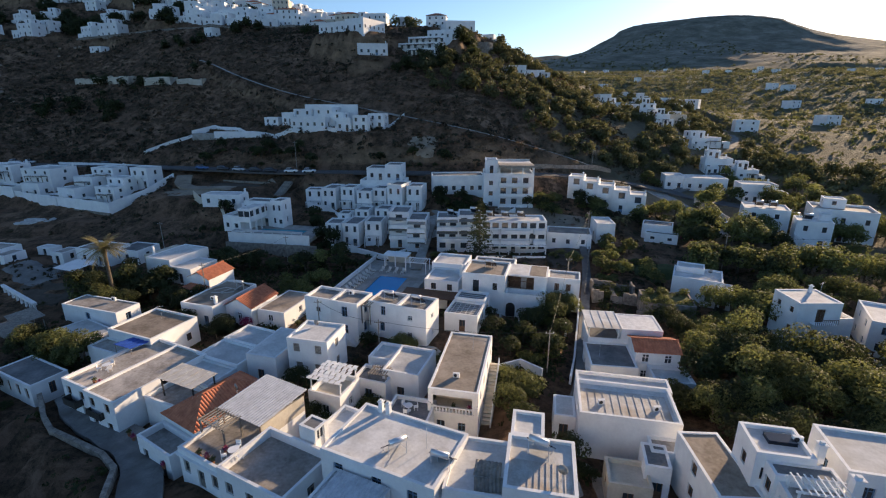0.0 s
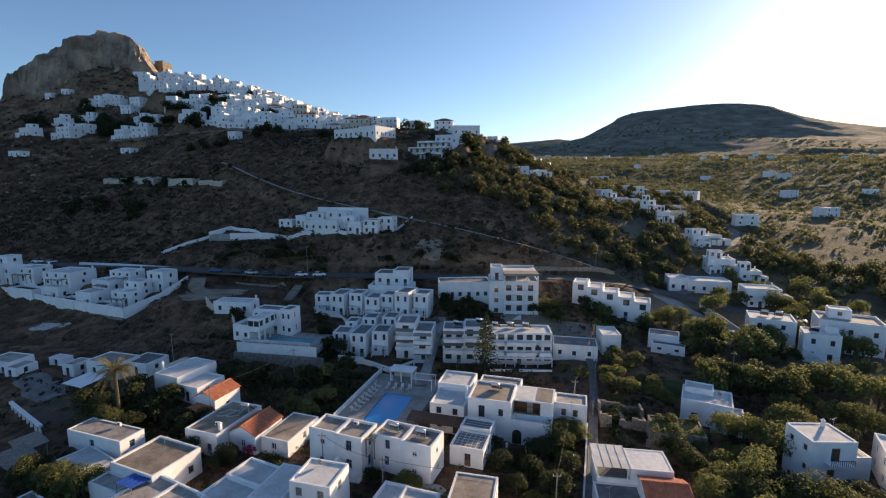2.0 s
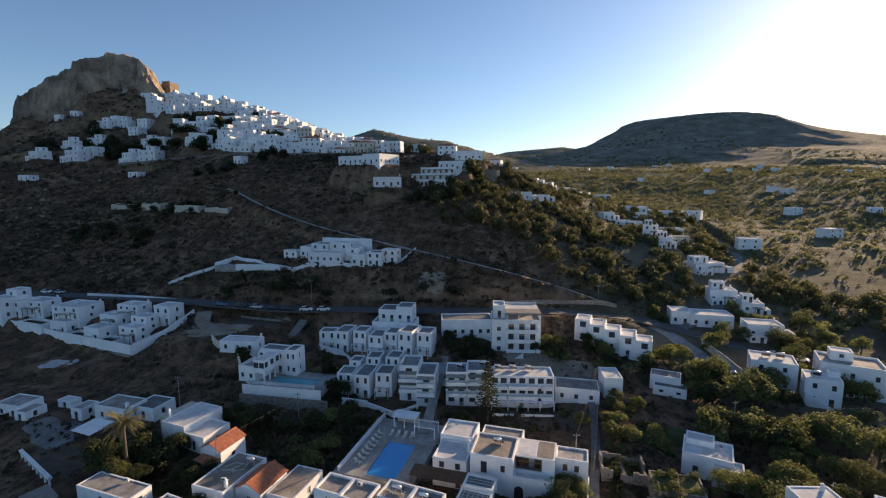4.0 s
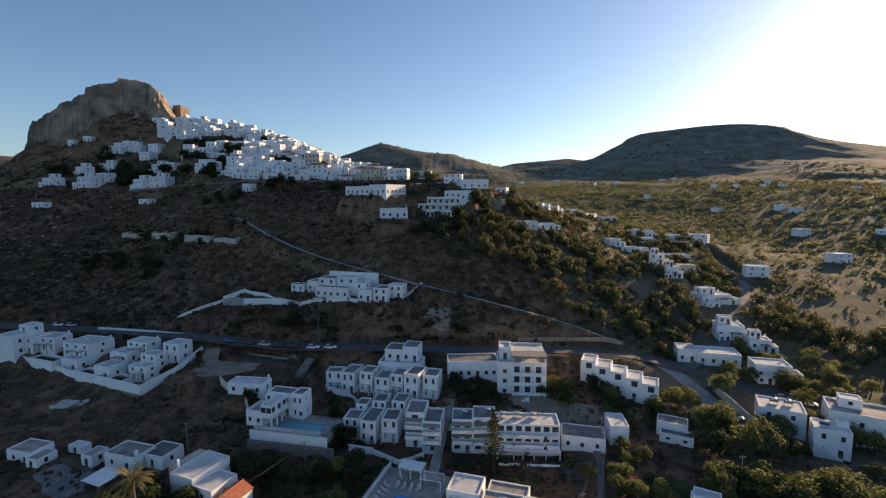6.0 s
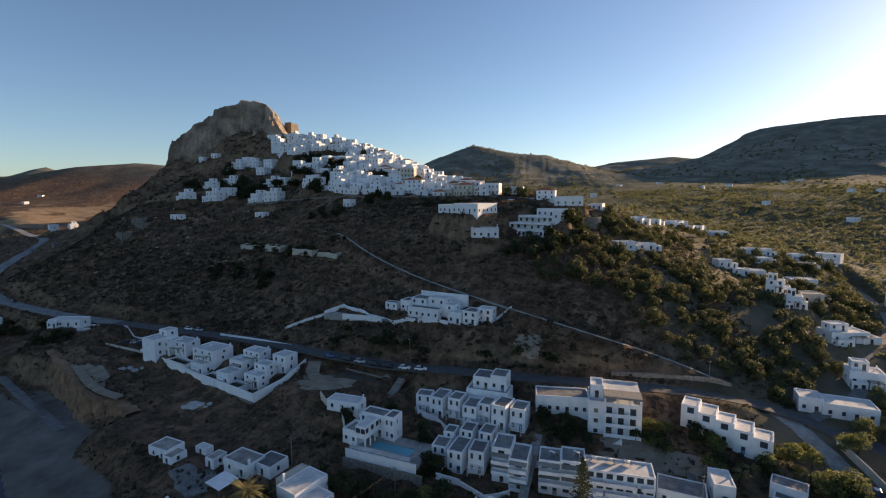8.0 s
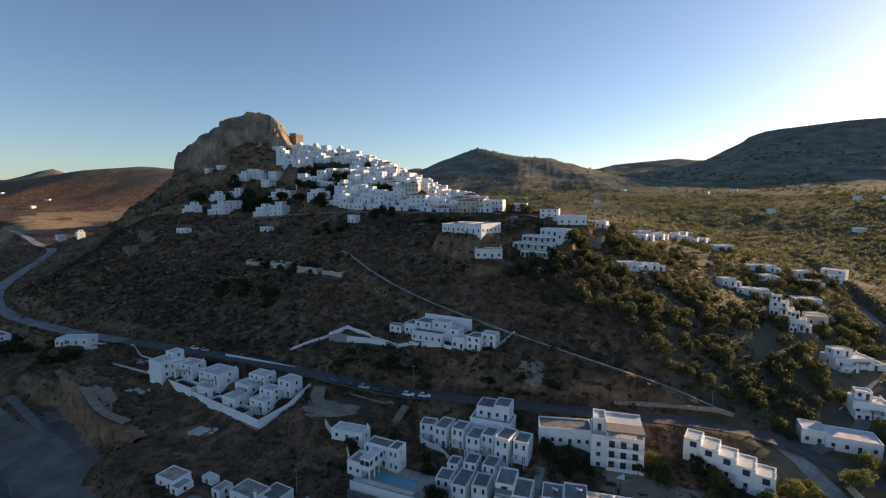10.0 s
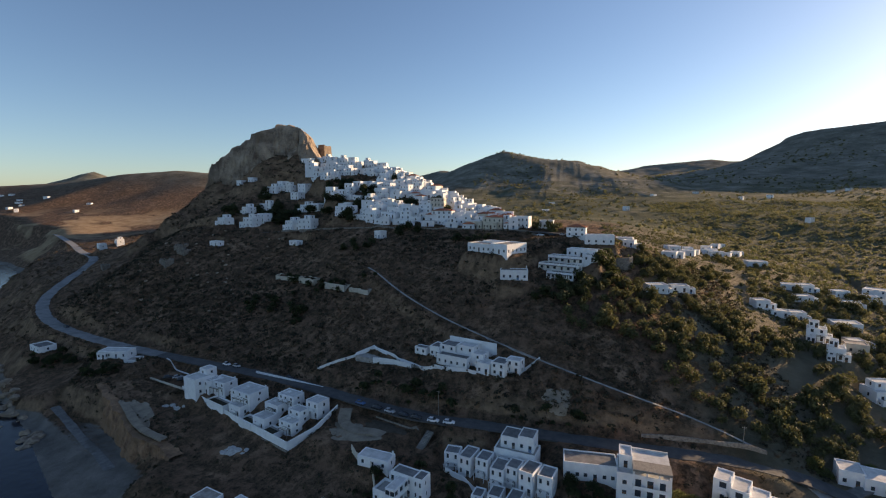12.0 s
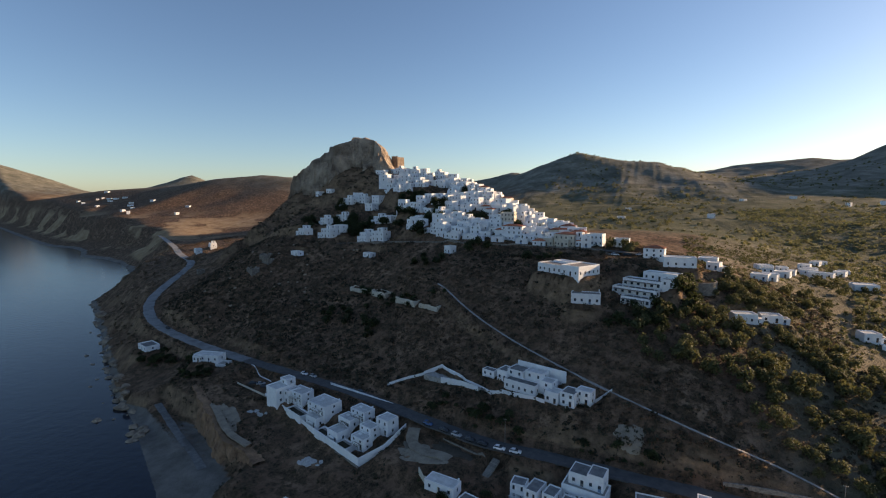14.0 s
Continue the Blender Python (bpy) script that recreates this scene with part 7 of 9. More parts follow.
part("retaining_wall", Shape().add([(u, v, z) for u, v in ARC for z in (-9, 2.6)] + [(u * 0.93, v * 0.93, z) for u, v in ARC for z in (-9, 2.6)],
     [(2 * i, 2 * i + 2, 2 * i + 3, 2 * i + 1) for i in range(22)] + [(46 + 2 * i, 46 + 2 * i + 1, 46 + 2 * i + 3, 46 + 2 * i + 2) for i in range(22)] + [(2 * i + 1, 2 * i + 3, 46 + 2 * i + 3, 46 + 2 * i + 1) for i in range(22)]).mesh("retaining_wall", STONE), terrace)
part("top", Shape().add([(u * 0.94, v * 0.94, z) for u, v in ARC for z in (1.9, 2.1)] + [(0, 0, 2.3)], [(2 * i + 1, 2 * i + 3, 46) for i in range(22)] + [(2 * i, 2 * i + 2, 2 * i + 3, 2 * i + 1) for i in range(22)]).mesh("top", SCRUB), terrace, "dry grass top")
garden_wall([(-200.0, 281.0, 75.0), (-137.0, 269.8, 75.6), (-84.0, 268.6, 73.0), (-50.0, 264.6, 0), (-22.0, 262.6, 0)], 0.9, "stone road wall under the old town", STONE, 0.5, 3)
ruin = thing("ruined_cottage", 32.6, 84.4, 6.6, -10, "roofless stone cottage with broken walls", "ruin")
for k, (x0, x1, y0, y1, top) in enumerate(((-4, -2, -3, -2.5, 2.2), (-0.8, 1.4, -3, -2.5, 1.3), (1.4, 3.5, -3, -2.5, 1.9), (3.5, 4, -3, -0.6, 1.5), (3.5, 4, -0.6, 3, 2.4), (-4, -3.5, -2.5, 0.4, 1.7), (-4, -3.5, 0.4, 3, 2.6), (-3.5, 0.2, 2.5, 3, 2.3), (0.2, 3.5, 2.5, 3, 1.6))):
    part("wall", Shape().box(x0, x1, y0, y1, -1.0, top, 0.06).box(x0 + 0.1, x0 + min(1.1, x1 - x0 - 0.1), y0 + 0.08, y0 + min(1.0, y1 - y0 - 0.08), top - 0.02, top + 0.28).mesh("wall", STONE), ruin)
part("inner_wall", Shape().box(-0.3, 0.3, -2.4, 2.4, -0.5, 1.4).mesh("inner_wall", STONE), ruin)
hut = house(39.4, 77.0, 6.4, -14, "stone outbuilding overgrown with ivy")
block(hut, 0, 0, 0, 8.4, 6.0, 3.2, wall=STONE, top=LEAF, win=(2, 0, 0, 1), rim=0.1)

# colonnade and shade roofs at the top of the beach
colonnade = thing("colonnade", -82.3, 84.8, 4.6, -33, "white beam on a row of round columns by the beach", "colonnade")
part("beam", Shape().box(-8.5, 8.5, -0.3, 0.3, 2.2, 2.7).mesh("beam", WHITE), colonnade)
for i in range(8):
    part("column", cached("colcol", lambda: Shape().bar((0, 0, -1.5), (0, 0, 2.2), 0.24, 10, 0.2).mesh("column", WHITE)), colonnade, at=(-7.9 + i * 2.25, 0, 0))
for x, y, turn, w, d, mat in ((-72.3, 74.5, -34, 5.6, 3.6, GREY_WOOD), (-70.6, 70.2, -30, 6.4, 4.0, GREY_WOOD), (-78.1, 94.9, -20, 5.6, 5.0, WHITE)):
    hood = thing("shade_roof", x, y, 4.9 if y < 80 else 7.0, turn, "flat shade roof on posts by a yard", "shade roof")
    PADS.append((x, y, w / 2, d / 2, turn, 4.8 if y < 80 else 6.9, 4.0))
    pergola(hood, 0, 0, 0, w, d, 2.2, GREY_WOOD, cover=mat)

# ---- vehicles, poles and wires ----
CAR_PAINT = {"white": plain("white_car_paint", (0.75, 0.75, 0.76), 0.25), "silver": plain("silver_car_paint", (0.42, 0.43, 0.45), 0.28, 0.4), "dark": plain("dark_car_paint", (0.03, 0.035, 0.045), 0.25),
             "blue": plain("blue_car_paint", (0.05, 0.12, 0.26), 0.25), "red": plain("red_car_paint", (0.28, 0.03, 0.025), 0.25)}
RUBBER = plain("tyre_rubber", (0.02, 0.02, 0.02), 0.9)


def loft(sections):
    """A skin over rings of points, closed at both ends."""
    s, n = Shape(), len(sections[0])
    verts = [p for ring in sections for p in ring]
    faces = [(k * n + i, k * n + (i + 1) % n, (k + 1) * n + (i + 1) % n, (k + 1) * n + i) for k in range(len(sections) - 1) for i in range(n)]
    return s.add(verts, faces + [tuple(range(n - 1, -1, -1)), tuple(range((len(sections) - 1) * n, len(sections) * n))])


def car(x, y, z, turn, colour):
    ob = thing("car", x, y, z, turn, "small " + colour + " hatchback car parked by the road", "car")
    ring = lambda px, half, low, high: [(px, -half, low), (px, half, low), (px, half + 0.03, (low + high) / 2), (px, half - 0.06, high), (px, -half + 0.06, high), (px, -half - 0.03, (low + high) / 2)]
    part("body", cached(("car", colour), lambda: loft([ring(-2.0, 0.72, 0.35, 0.75), ring(-1.8, 0.80, 0.25, 0.92), ring(-0.6, 0.83, 0.22, 0.95), ring(0.8, 0.83, 0.22, 0.95), ring(1.7, 0.80, 0.24, 0.82), ring(2.05, 0.70, 0.35, 0.66)]).mesh("body", CAR_PAINT[colour], True)), ob)
    part("cabin", cached("cabin", lambda: loft([ring(-1.75, 0.70, 0.88, 0.96), ring(-1.35, 0.66, 0.9, 1.36), ring(0.1, 0.66, 0.9, 1.44), ring(0.95, 0.70, 0.88, 0.98)]).mesh("cabin", GLASS, True)), ob, "dark glazed cabin")
    part("roof", cached(("croof", colour), lambda: loft([ring(-1.35, 0.62, 1.34, 1.40), ring(0.0, 0.62, 1.41, 1.48)]).mesh("roof", CAR_PAINT[colour])), ob)
    for px in (-1.25, 1.3):
        for py in (-0.78, 0.78):
            part("wheel", cached("wheel", lambda: Shape().bar((0, -0.1, 0), (0, 0.1, 0), 0.31, 12).mesh("wheel", RUBBER)), ob, at=(px, py, 0.31))


def along_road(x, offset):
    """A place beside the coast road at x, and the road's heading there."""
    pts = rounded(COAST_ROAD)
    for p, q in zip(pts, pts[1:]):
        if p.x <= x <= q.x:
            f = (x - p.x) / (q.x - p.x)
            c, e = p.lerp(q, f), (q - p)
            side = Vector((e.y, -e.x, 0)).normalized()
            return c + side * offset, math.degrees(math.atan2(e.y, e.x))
    return pts[-1], 0.0


for px, off, colour in ((-41.6, 2.0, "white"), (-47.0, 2.2, "white"), (-53.2, 2.1, "dark"), (-58.0, 2.1, "dark"), (-63.4, 2.2, "silver"), (-69.0, 2.1, "dark"), (-76.4, 2.2, "blue"), (-150.0, -2.2, "silver"), (-156.0, -2.0, "white"), (-118.0, -1.6, "dark"), (-290.0, -1.5, "dark")):
    p, heading = along_road(px, off)
    car(p.x, p.y, p.z + 0.15, heading, colour)
for x, y, z, turn, colour in ((74.4, 121.6, 10.9, 72, "blue"), (70.8, 124.0, 11.2, 60, "dark"), (92.0, 131.6, 12.7, -35, "silver"), (97.0, 128.6, 12.4, -30, "white"), (-176.0, 160.4, 17.6, 40, "dark"), (-172.0, 161.6, 17.6, 40, "silver"), (-168.0, 160.0, 17.6, 40, "dark"),
                              (-22.0, 262.0, 76.4, 10, "white"), (-16.0, 262.6, 76.6, 0, "dark"), (-10.0, 262.2, 76.8, 8, "silver")):
    car(x, y, z, turn, colour)
PADS.append((-16.0, 262.0, 9.0, 5.0, 5, 76.4, 4.0))


def pole(x, y, z, h=8.0, lamp_arm=False):
    ob = thing("utility_pole", x, y, z, 0, "slender weathered wooden utility pole", "pole", "utility poles")
    part("shaft", cached(("shaft", h), lambda: Shape().bar((0, 0, -1.0), (0, 0, h), 0.11, 8, 0.08).mesh("shaft", GREY_WOOD)), ob)
    part("crossarm", cached(("arm", h), lambda: Shape().box(-0.6, 0.6, -0.05, 0.05, h - 0.5, h - 0.4).mesh("crossarm", GREY_WOOD)), ob)
    for px in (-0.5, 0.0, 0.5):
        part("insulator", cached(("ins", h), lambda: Shape().bar((0, 0, h - 0.4), (0, 0, h - 0.22), 0.05, 6).mesh("insulator", CANVAS)), ob, at=(px, 0, 0))
    return Vector((x, y, z + h - 0.25))


def wire(a, b, sag=0.8):
    pts = [a.lerp(b, i / 14) - Vector((0, 0, 4 * sag * (i / 14) * (1 - i / 14))) for i in range(15)]
    s = Shape()
    n = 5
    rings = []
    e = (b - a).normalized()
    u = e.cross(Vector((0, 0, 1))).normalized()
    v = u.cross(e)
    s = loft([[tuple(p + (u * math.cos(6.283 * k / n) + v * math.sin(6.283 * k / n)) * 0.022) for k in range(n)] for p in pts])
    tagged(new("power_line", s.mesh("power_line", DARK_METAL)), "thin dark sagging power line between poles", "cable", "power lines")


tops = [pole(*p) for p in ((-9.4, 62.4, 5.6, 7.0), (14.8, 59.0, 5.6, 7.0), (23.8, 84.6, 6.6, 8.0), (34.4, 108.6, 9.0, 9.0), (-44.6, 82.6, 6.2, 8.0), (-19.0, 66.0, 6.2, 8.0), (50.0, 160.0, 20.2, 7.0), (-46.6, 151.8, 21.6, 9.0), (-36.0, 104.0, 6.4, 7.0), (-66.6, 108.0, 7.6, 8.0), (92.0, 92.0, 9.0, 8.0), (60.0, 96.0, 8.0, 8.0))]
for i, j in ((5, 0), (0, 1), (1, 2), (2, 3), (11, 10), (4, 8)):
    wire(tops[i], tops[j])

# roof clutter
def dish(x, y, z, turn):
    ob = thing("satellite_dish", x, y, z, turn, "small pale satellite dish on a roof", "satellite dish")
    rings = [[(r * math.cos(6.283 * k / 12), -0.35 + r * r * 0.5, 0.9 + r * math.sin(6.283 * k / 12)) for k in range(12)] for r in (0.05, 0.2, 0.4)]
    part("bowl", cached("dishbowl", lambda: loft(rings).mesh("bowl", CANVAS, True)), ob)
    part("mast", cached("dishmast", lambda: Shape().bar((0, -0.3, -0.05), (0, -0.3, 0.9), 0.03).mesh("mast", METAL)), ob)


def aircon(x, y, z, turn):
    ob = thing("air_conditioner", x, y, z, turn, "white outdoor air conditioning unit on a roof", "air conditioner")
    part("casing", cached("accase", lambda: Shape().box(-0.4, 0.4, -0.15, 0.15, 0.06, 0.62).box(-0.35, -0.28, -0.15, 0.15, -0.02, 0.06).box(0.28, 0.35, -0.15, 0.15, -0.02, 0.06).mesh("casing", WHITE)), ob)
    part("grille", cached("acgrille", lambda: Shape().bar((-0.1, -0.17, 0.34), (-0.1, -0.15, 0.34), 0.22, 14).mesh("grille", DARK_METAL)), ob, "dark round fan grille")


def antenna(x, y, z, turn):
    ob = thing("tv_antenna", x, y, z, turn, "thin metal television antenna on a roof", "antenna")
    part("mast", cached("antmast", lambda: Shape().bar((0, 0, -0.05), (0, 0, 2.2), 0.02).mesh("mast", METAL)), ob)
    part("boom", cached("antboom", lambda: Shape().bar((-0.6, 0, 2.0), (0.6, 0, 2.1), 0.015).bar((-0.4, -0.3, 2.02), (-0.4, 0.3, 2.02), 0.01).bar((0, -0.25, 2.05), (0, 0.25, 2.05), 0.01).bar((0.4, -0.2, 2.08), (0.4, 0.2, 2.08), 0.01).mesh("boom", METAL)), ob)


for f, x, y, z, turn in ((antenna, -1.4, 33.4, 14.6, 20), (dish, -0.6, 31.6, 14.6, 150), (aircon, 23.0, 43.4, 11.0, 10), (aircon, 17.4, 44.6, 11.0, 10), (antenna, 4.0, 56.0, 11.2, 40), (aircon, 1.6, 49.6, 11.2, -12), (dish, -17.8, 59.8, 12.4, 160), (antenna, 13.4, 84.6, 12.4, 0),
                         (antenna, 58.0, 67.4, 14.2, 30), (dish, -24.0, 47.0, 10.6, 140), (antenna, -30.6, 60.0, 9.0, 0), (aircon, -40.0, 76.0, 9.8, 0), (dish, -36.6, 80.0, 9.8, 150), (aircon, 30.2, 33.6, 15.1, -14), (antenna, -12.4, 38.4, 11.0, 60), (dish, 8.4, 27.2, 16.95, 150),
                         (antenna, 8.8, 81.0, 13.3, 60), (dish, 52.0, 86.4, 10.2, 150), (aircon, -14.6, 70.0, 13.3, -20), (antenna, -45.0, 69.0, 9.6, 0), (aircon, -57.0, 75.6, 9.8, -17), (antenna, 22.0, 59.0, 8.6, 20)):
    f(x, y, z, turn)


def garden_table(x, y, z, turn):
    ob = thing("garden_table", x, y, z, turn, "round white plastic garden table on a terrace", "table")
    part("top", cached("gt_top", lambda: Shape().bar((0, 0, 0.68), (0, 0, 0.73), 0.5, 16).mesh("top", WHITE)), ob)
    part("leg", cached("gt_leg", lambda: Shape().bar((0, 0, -0.02), (0, 0, 0.69), 0.06, 8).bar((0, 0, -0.02), (0, 0, 0.03), 0.3, 10).mesh("leg", WHITE)), ob)


def garden_chair(x, y, z, turn):
    ob = thing("garden_chair", x, y, z, turn, "white plastic garden chair on a terrace", "chair", "garden chairs")
    part("seat", cached("gc_s", lambda: Shape().box(-0.24, 0.24, -0.24, 0.24, 0.40, 0.44).mesh("seat", WHITE)), ob)
    part("backrest", cached("gc_b", lambda: Shape().box(-0.24, 0.24, 0.20, 0.25, 0.44, 0.88).mesh("backrest", WHITE)), ob)
    for px in (-0.2, 0.2):
        for py in (-0.2, 0.2):
            part("leg", cached("gc_l", lambda: Shape().box(-0.025, 0.025, -0.025, 0.025, -0.02, 0.41).mesh("leg", WHITE)), ob, at=(px, py, 0))


def flower_pot(x, y, z, kind):
    ob = thing("flower_pot", x, y, z, 37 * kind, ("terracotta pot with a small green shrub", "terracotta pot with pink flowers")[kind], "plant pot")
    part("pot", cached("fp_pot", lambda: Shape().bar((0, 0, -0.02), (0, 0, 0.36), 0.15, 10, 0.22).mesh("pot", CLAY)), ob)
    rng = random.Random(kind)
    def leaves():
        s = Shape()
        for _ in range(40):
            a, b, r = rng.uniform(0, 6.283), rng.uniform(-0.3, 1.3), rng.uniform(0.1, 0.34)
            p = Vector((r * math.cos(a) * math.cos(b), r * math.sin(a) * math.cos(b), 0.5 + r * math.sin(b)))
            s.bar(tuple(p), tuple(p + Vector((rng.uniform(-0.1, 0.1), rng.uniform(-0.1, 0.1), 0.12))), 0.06, 4, 0.01)
        return s.mesh("plant", (LEAF, FLOWERS)[kind])
    part("plant", cached(("fp_plant", kind), leaves), ob)


for k, (x, y, z) in enumerate(((-24.0, 38.4, 9.45), (-23.0, 37.9, 9.45), (-22.2, 37.4, 9.45), (-21.6, 38.9, 9.45), (-44.0, 52.0, 8.8), (-43.0, 51.5, 8.8), (-26.2, 43.2, 7.3), (-25.0, 42.8, 7.3), (-36.6, 46.2, 5.55), (-35.6, 45.4, 5.6), (-30.6, 42.4, 6.1), (-29.2, 40.4, 6.2), (1.2, 47.2, 8.4), (3.0, 46.8, 8.4))):
    flower_pot(x, y, z, k % 2)


for x, y, z in ((-44.6, 55.2, 8.85), (-23.8, 51.2, 8.3), (-4.0, 47.0, 8.45), (-19.4, 36.2, 11.45)):
    garden_table(x, y, z, 10)
    for k in range(3):
        garden_chair(x + 0.85 * math.cos(k * 2.1 + x), y + 0.85 * math.sin(k * 2.1 + x), z, math.degrees(k * 2.1 + x) - 90)

# ---- ground sheet, sea ----
def spaced(lo, hi, step, end, near, far):
    """Grid lines: close together over the hill, wider over the far slopes, widest beyond them."""
    mid = list(np.arange(lo, hi + 0.1, step))

    def outwards(start, limit):
        out, s, v = [], step, 0.0
        while v < end - abs(start):
            s = min(s * 1.13, 26.0) if v < limit else s * 1.3
            v += s
            out.append(min(v, end - abs(start)))
        return out

    return np.array([lo - v for v in outwards(lo, near)][::-1] + mid + [hi + v for v in outwards(hi, far)])


def build_ground():
    xs, ys = spaced(-380, 200, 2.3, 4700, 2700, 1700), spaced(16, 430, 2.3, 4700, 60, 2700)
    gx, gy = np.meshgrid(xs, ys)
    z = height(gx.ravel(), gy.ravel())
    nx, ny = len(xs), len(ys)
    v = np.column_stack([gx.ravel(), gy.ravel(), z])
    i = (np.arange(ny - 1)[:, None] * nx + np.arange(nx - 1)[None, :]).ravel()
    f = np.column_stack([i, i + 1, i + nx + 1, i + nx])
    me = bpy.data.meshes.new("ground")
    me.from_pydata(v.tolist(), [], f.tolist())
    me.shade_smooth()
    me.materials.append(HILL)
    return tagged(new("ground", me), "dry brown hillside with scrub and bare earth", "ground", kind="structure")


ground = build_ground()
sea = tagged(new("water", Shape().add([(-4700, -4700, 0), (200, -4700, 0), (200, 4700, 0), (-4700, 4700, 0)], [(0, 1, 2, 3)]).mesh("water", SEA)), "dark blue calm sea along the coast", "sea", kind="structure")

# ---- walls on the ground ----
for wall_plan in WALLS:
    raise_wall(*wall_plan)

# ---- trees, scrub and rocks ----
def leaf_quads(rng, centres, radii, count, size, squash=0.8, hollow=0.55):
    """Small tilted leaf clumps spread over several rounded masses; returns corners, four to a clump."""
    pick = rng.choice(len(centres), count, p=radii ** 2 / (radii ** 2).sum())
    d = rng.normal(size=(count, 3))
    d /= np.linalg.norm(d, axis=1)[:, None]
    r = radii[pick] * (hollow + (1.06 - hollow) * rng.random(count) ** 0.5)
    p = centres[pick] + d * r[:, None] * np.array((1, 1, squash))
    nrm = d + rng.normal(size=(count, 3)) * 0.55 + np.array((0, 0, 0.35))
    nrm /= np.linalg.norm(nrm, axis=1)[:, None]
    u = np.cross(nrm, rng.normal(size=(count, 3)))
    u /= np.linalg.norm(u, axis=1)[:, None]
    v = np.cross(nrm, u)
    a = size * (0.6 + 0.8 * rng.random(count))[:, None]
    b = a * (0.45 + 0.3 * rng.random(count))[:, None]
    return np.stack([p - u * a, p - v * b - nrm * b * 0.3, p + u * a, p + v * b - nrm * b * 0.3], 1).reshape(-1, 3)


def quads_mesh(name, corners, mat):
    me = bpy.data.meshes.new(name)
    n = len(corners) // 4
    me.vertices.add(4 * n)
    me.vertices.foreach_set("co", corners.astype(np.float32).ravel())
    me.loops.add(4 * n)
    me.loops.foreach_set("vertex_index", np.arange(4 * n, dtype=np.int32))
    me.polygons.add(n)
    me.polygons.foreach_set("loop_start", np.arange(0, 4 * n, 4, dtype=np.int32))
    me.update(calc_edges=True)
    me.validate()
    me.materials.append(mat)
    return me


def broad_tree(seed, h, spread, mat, count=1400, size=0.215):
    """Tapered trunk with forked limbs and a crown of uneven leafy masses."""
    rng = np.random.default_rng(seed)
    s = Shape()
    fork = h * 0.34
    s.bar((0, 0, -0.6), (0.08, 0.05, fork), 0.06 * h ** 0.8, 8, 0.035 * h ** 0.8)
    n = 6
    centres, radii = [], []
    for i in range(n):
        a = 6.283 * i / n + rng.uniform(-0.5, 0.5)
        out, up = spread * rng.uniform(0.30, 0.62), h * rng.uniform(0.5, 0.78)
        tip = (out * math.cos(a), out * math.sin(a), up)
        s.bar((0.08, 0.05, fork - 0.1), tip, 0.03 * h ** 0.8, 6, 0.012 * h ** 0.8)
        centres.append(tip)
        radii.append(spread * rng.uniform(0.34, 0.52))
    centres.append((0.1, 0, h * 0.80))
    radii.append(spread * 0.45)
    for _ in range(5):
        a = rng.uniform(0, 6.283)
        centres.append((spread * 0.8 * math.cos(a), spread * 0.8 * math.sin(a), h * rng.uniform(0.40, 0.66)))
        radii.append(spread * rng.uniform(0.16, 0.30))
    crown = quads_mesh("crown", leaf_quads(rng, np.array(centres), np.array(radii), count, size), mat)
    return s.mesh("trunk", BARK), crown


def tree_thing(name, meshes, label, category="tree"):
    ob = thing(name, 0, 0, -500, 0, label, category)
    part("trunk", meshes[0], ob)
    part("crown", meshes[1], ob)
    return ob


def tree_set(fine, size):
    """The kinds of trees: fine leaves for those near the houses below, larger clumps for those farther off."""
    rows = (("tree", 21, 5.0, 3.0, LEAF, 1.0, "broad olive-green tree with a rounded leafy crown"), ("tree", 22, 6.0, 3.2, LEAF, 1.0, "tall olive-green tree with an uneven crown"),
            ("tree", 23, 3.6, 2.4, LEAF, 0.8, "low spreading green garden tree"), ("tree", 24, 4.4, 2.6, LEAF_DARK, 0.9, "dark green bushy tree"), ("tree", 25, 6.4, 2.8, LEAF_DARK, 1.0, "dark tall evergreen tree"),
            ("bush", 26, 1.9, 1.5, LEAF, 0.35, "rounded green garden bush"), ("bush", 27, 1.6, 1.3, LEAF_DARK, 0.3, "dark rounded garden bush"), ("bush", 28, 2.0, 1.3, FLOWERS, 0.3, "flowering pink bougainvillea bush by a courtyard"))
    return [tree_thing(name, broad_tree(seed, h, spread, mat, int(fine * share), size * (0.8 if name == "bush" else 1.0)), label, name) for name, seed, h, spread, mat, share, label in rows]


NEAR_TREES, TREES = tree_set(2600, 0.135), tree_set(900, 0.23)
TREE_RND = random.Random(5)


def plant(kind, x, y, scale=1.0):
    ob = copy_thing((NEAR_TREES if y < 84 else TREES)[kind], pose(x, y, ground_at(x, y), 0, 0, TREE_RND.uniform(0, 360)))
    ob.scale = (scale * TREE_RND.uniform(0.88, 1.14), scale * TREE_RND.uniform(0.88, 1.14), scale * TREE_RND.uniform(0.85, 1.15))
    return ob


def inside(x, y, margin=0.8):
    """True where a plot or a way is in the way."""
    x, y = np.atleast_1d(np.asarray(x, float)), np.atleast_1d(np.asarray(y, float))
    hit = np.zeros(x.shape, bool)
    for cx, cy, hw, hd, turn, pz, reach in PADS:
        c, s = math.cos(radians(turn)), math.sin(radians(turn))
        hit |= (abs((x - cx) * c + (y - cy) * s) < hw + margin) & (abs((y - cy) * c - (x - cx) * s) < hd + margin)
    for line, half, reach in LANES:
        hit |= to_line(line, x, y)[0] < half + margin * 0.5
    return hit


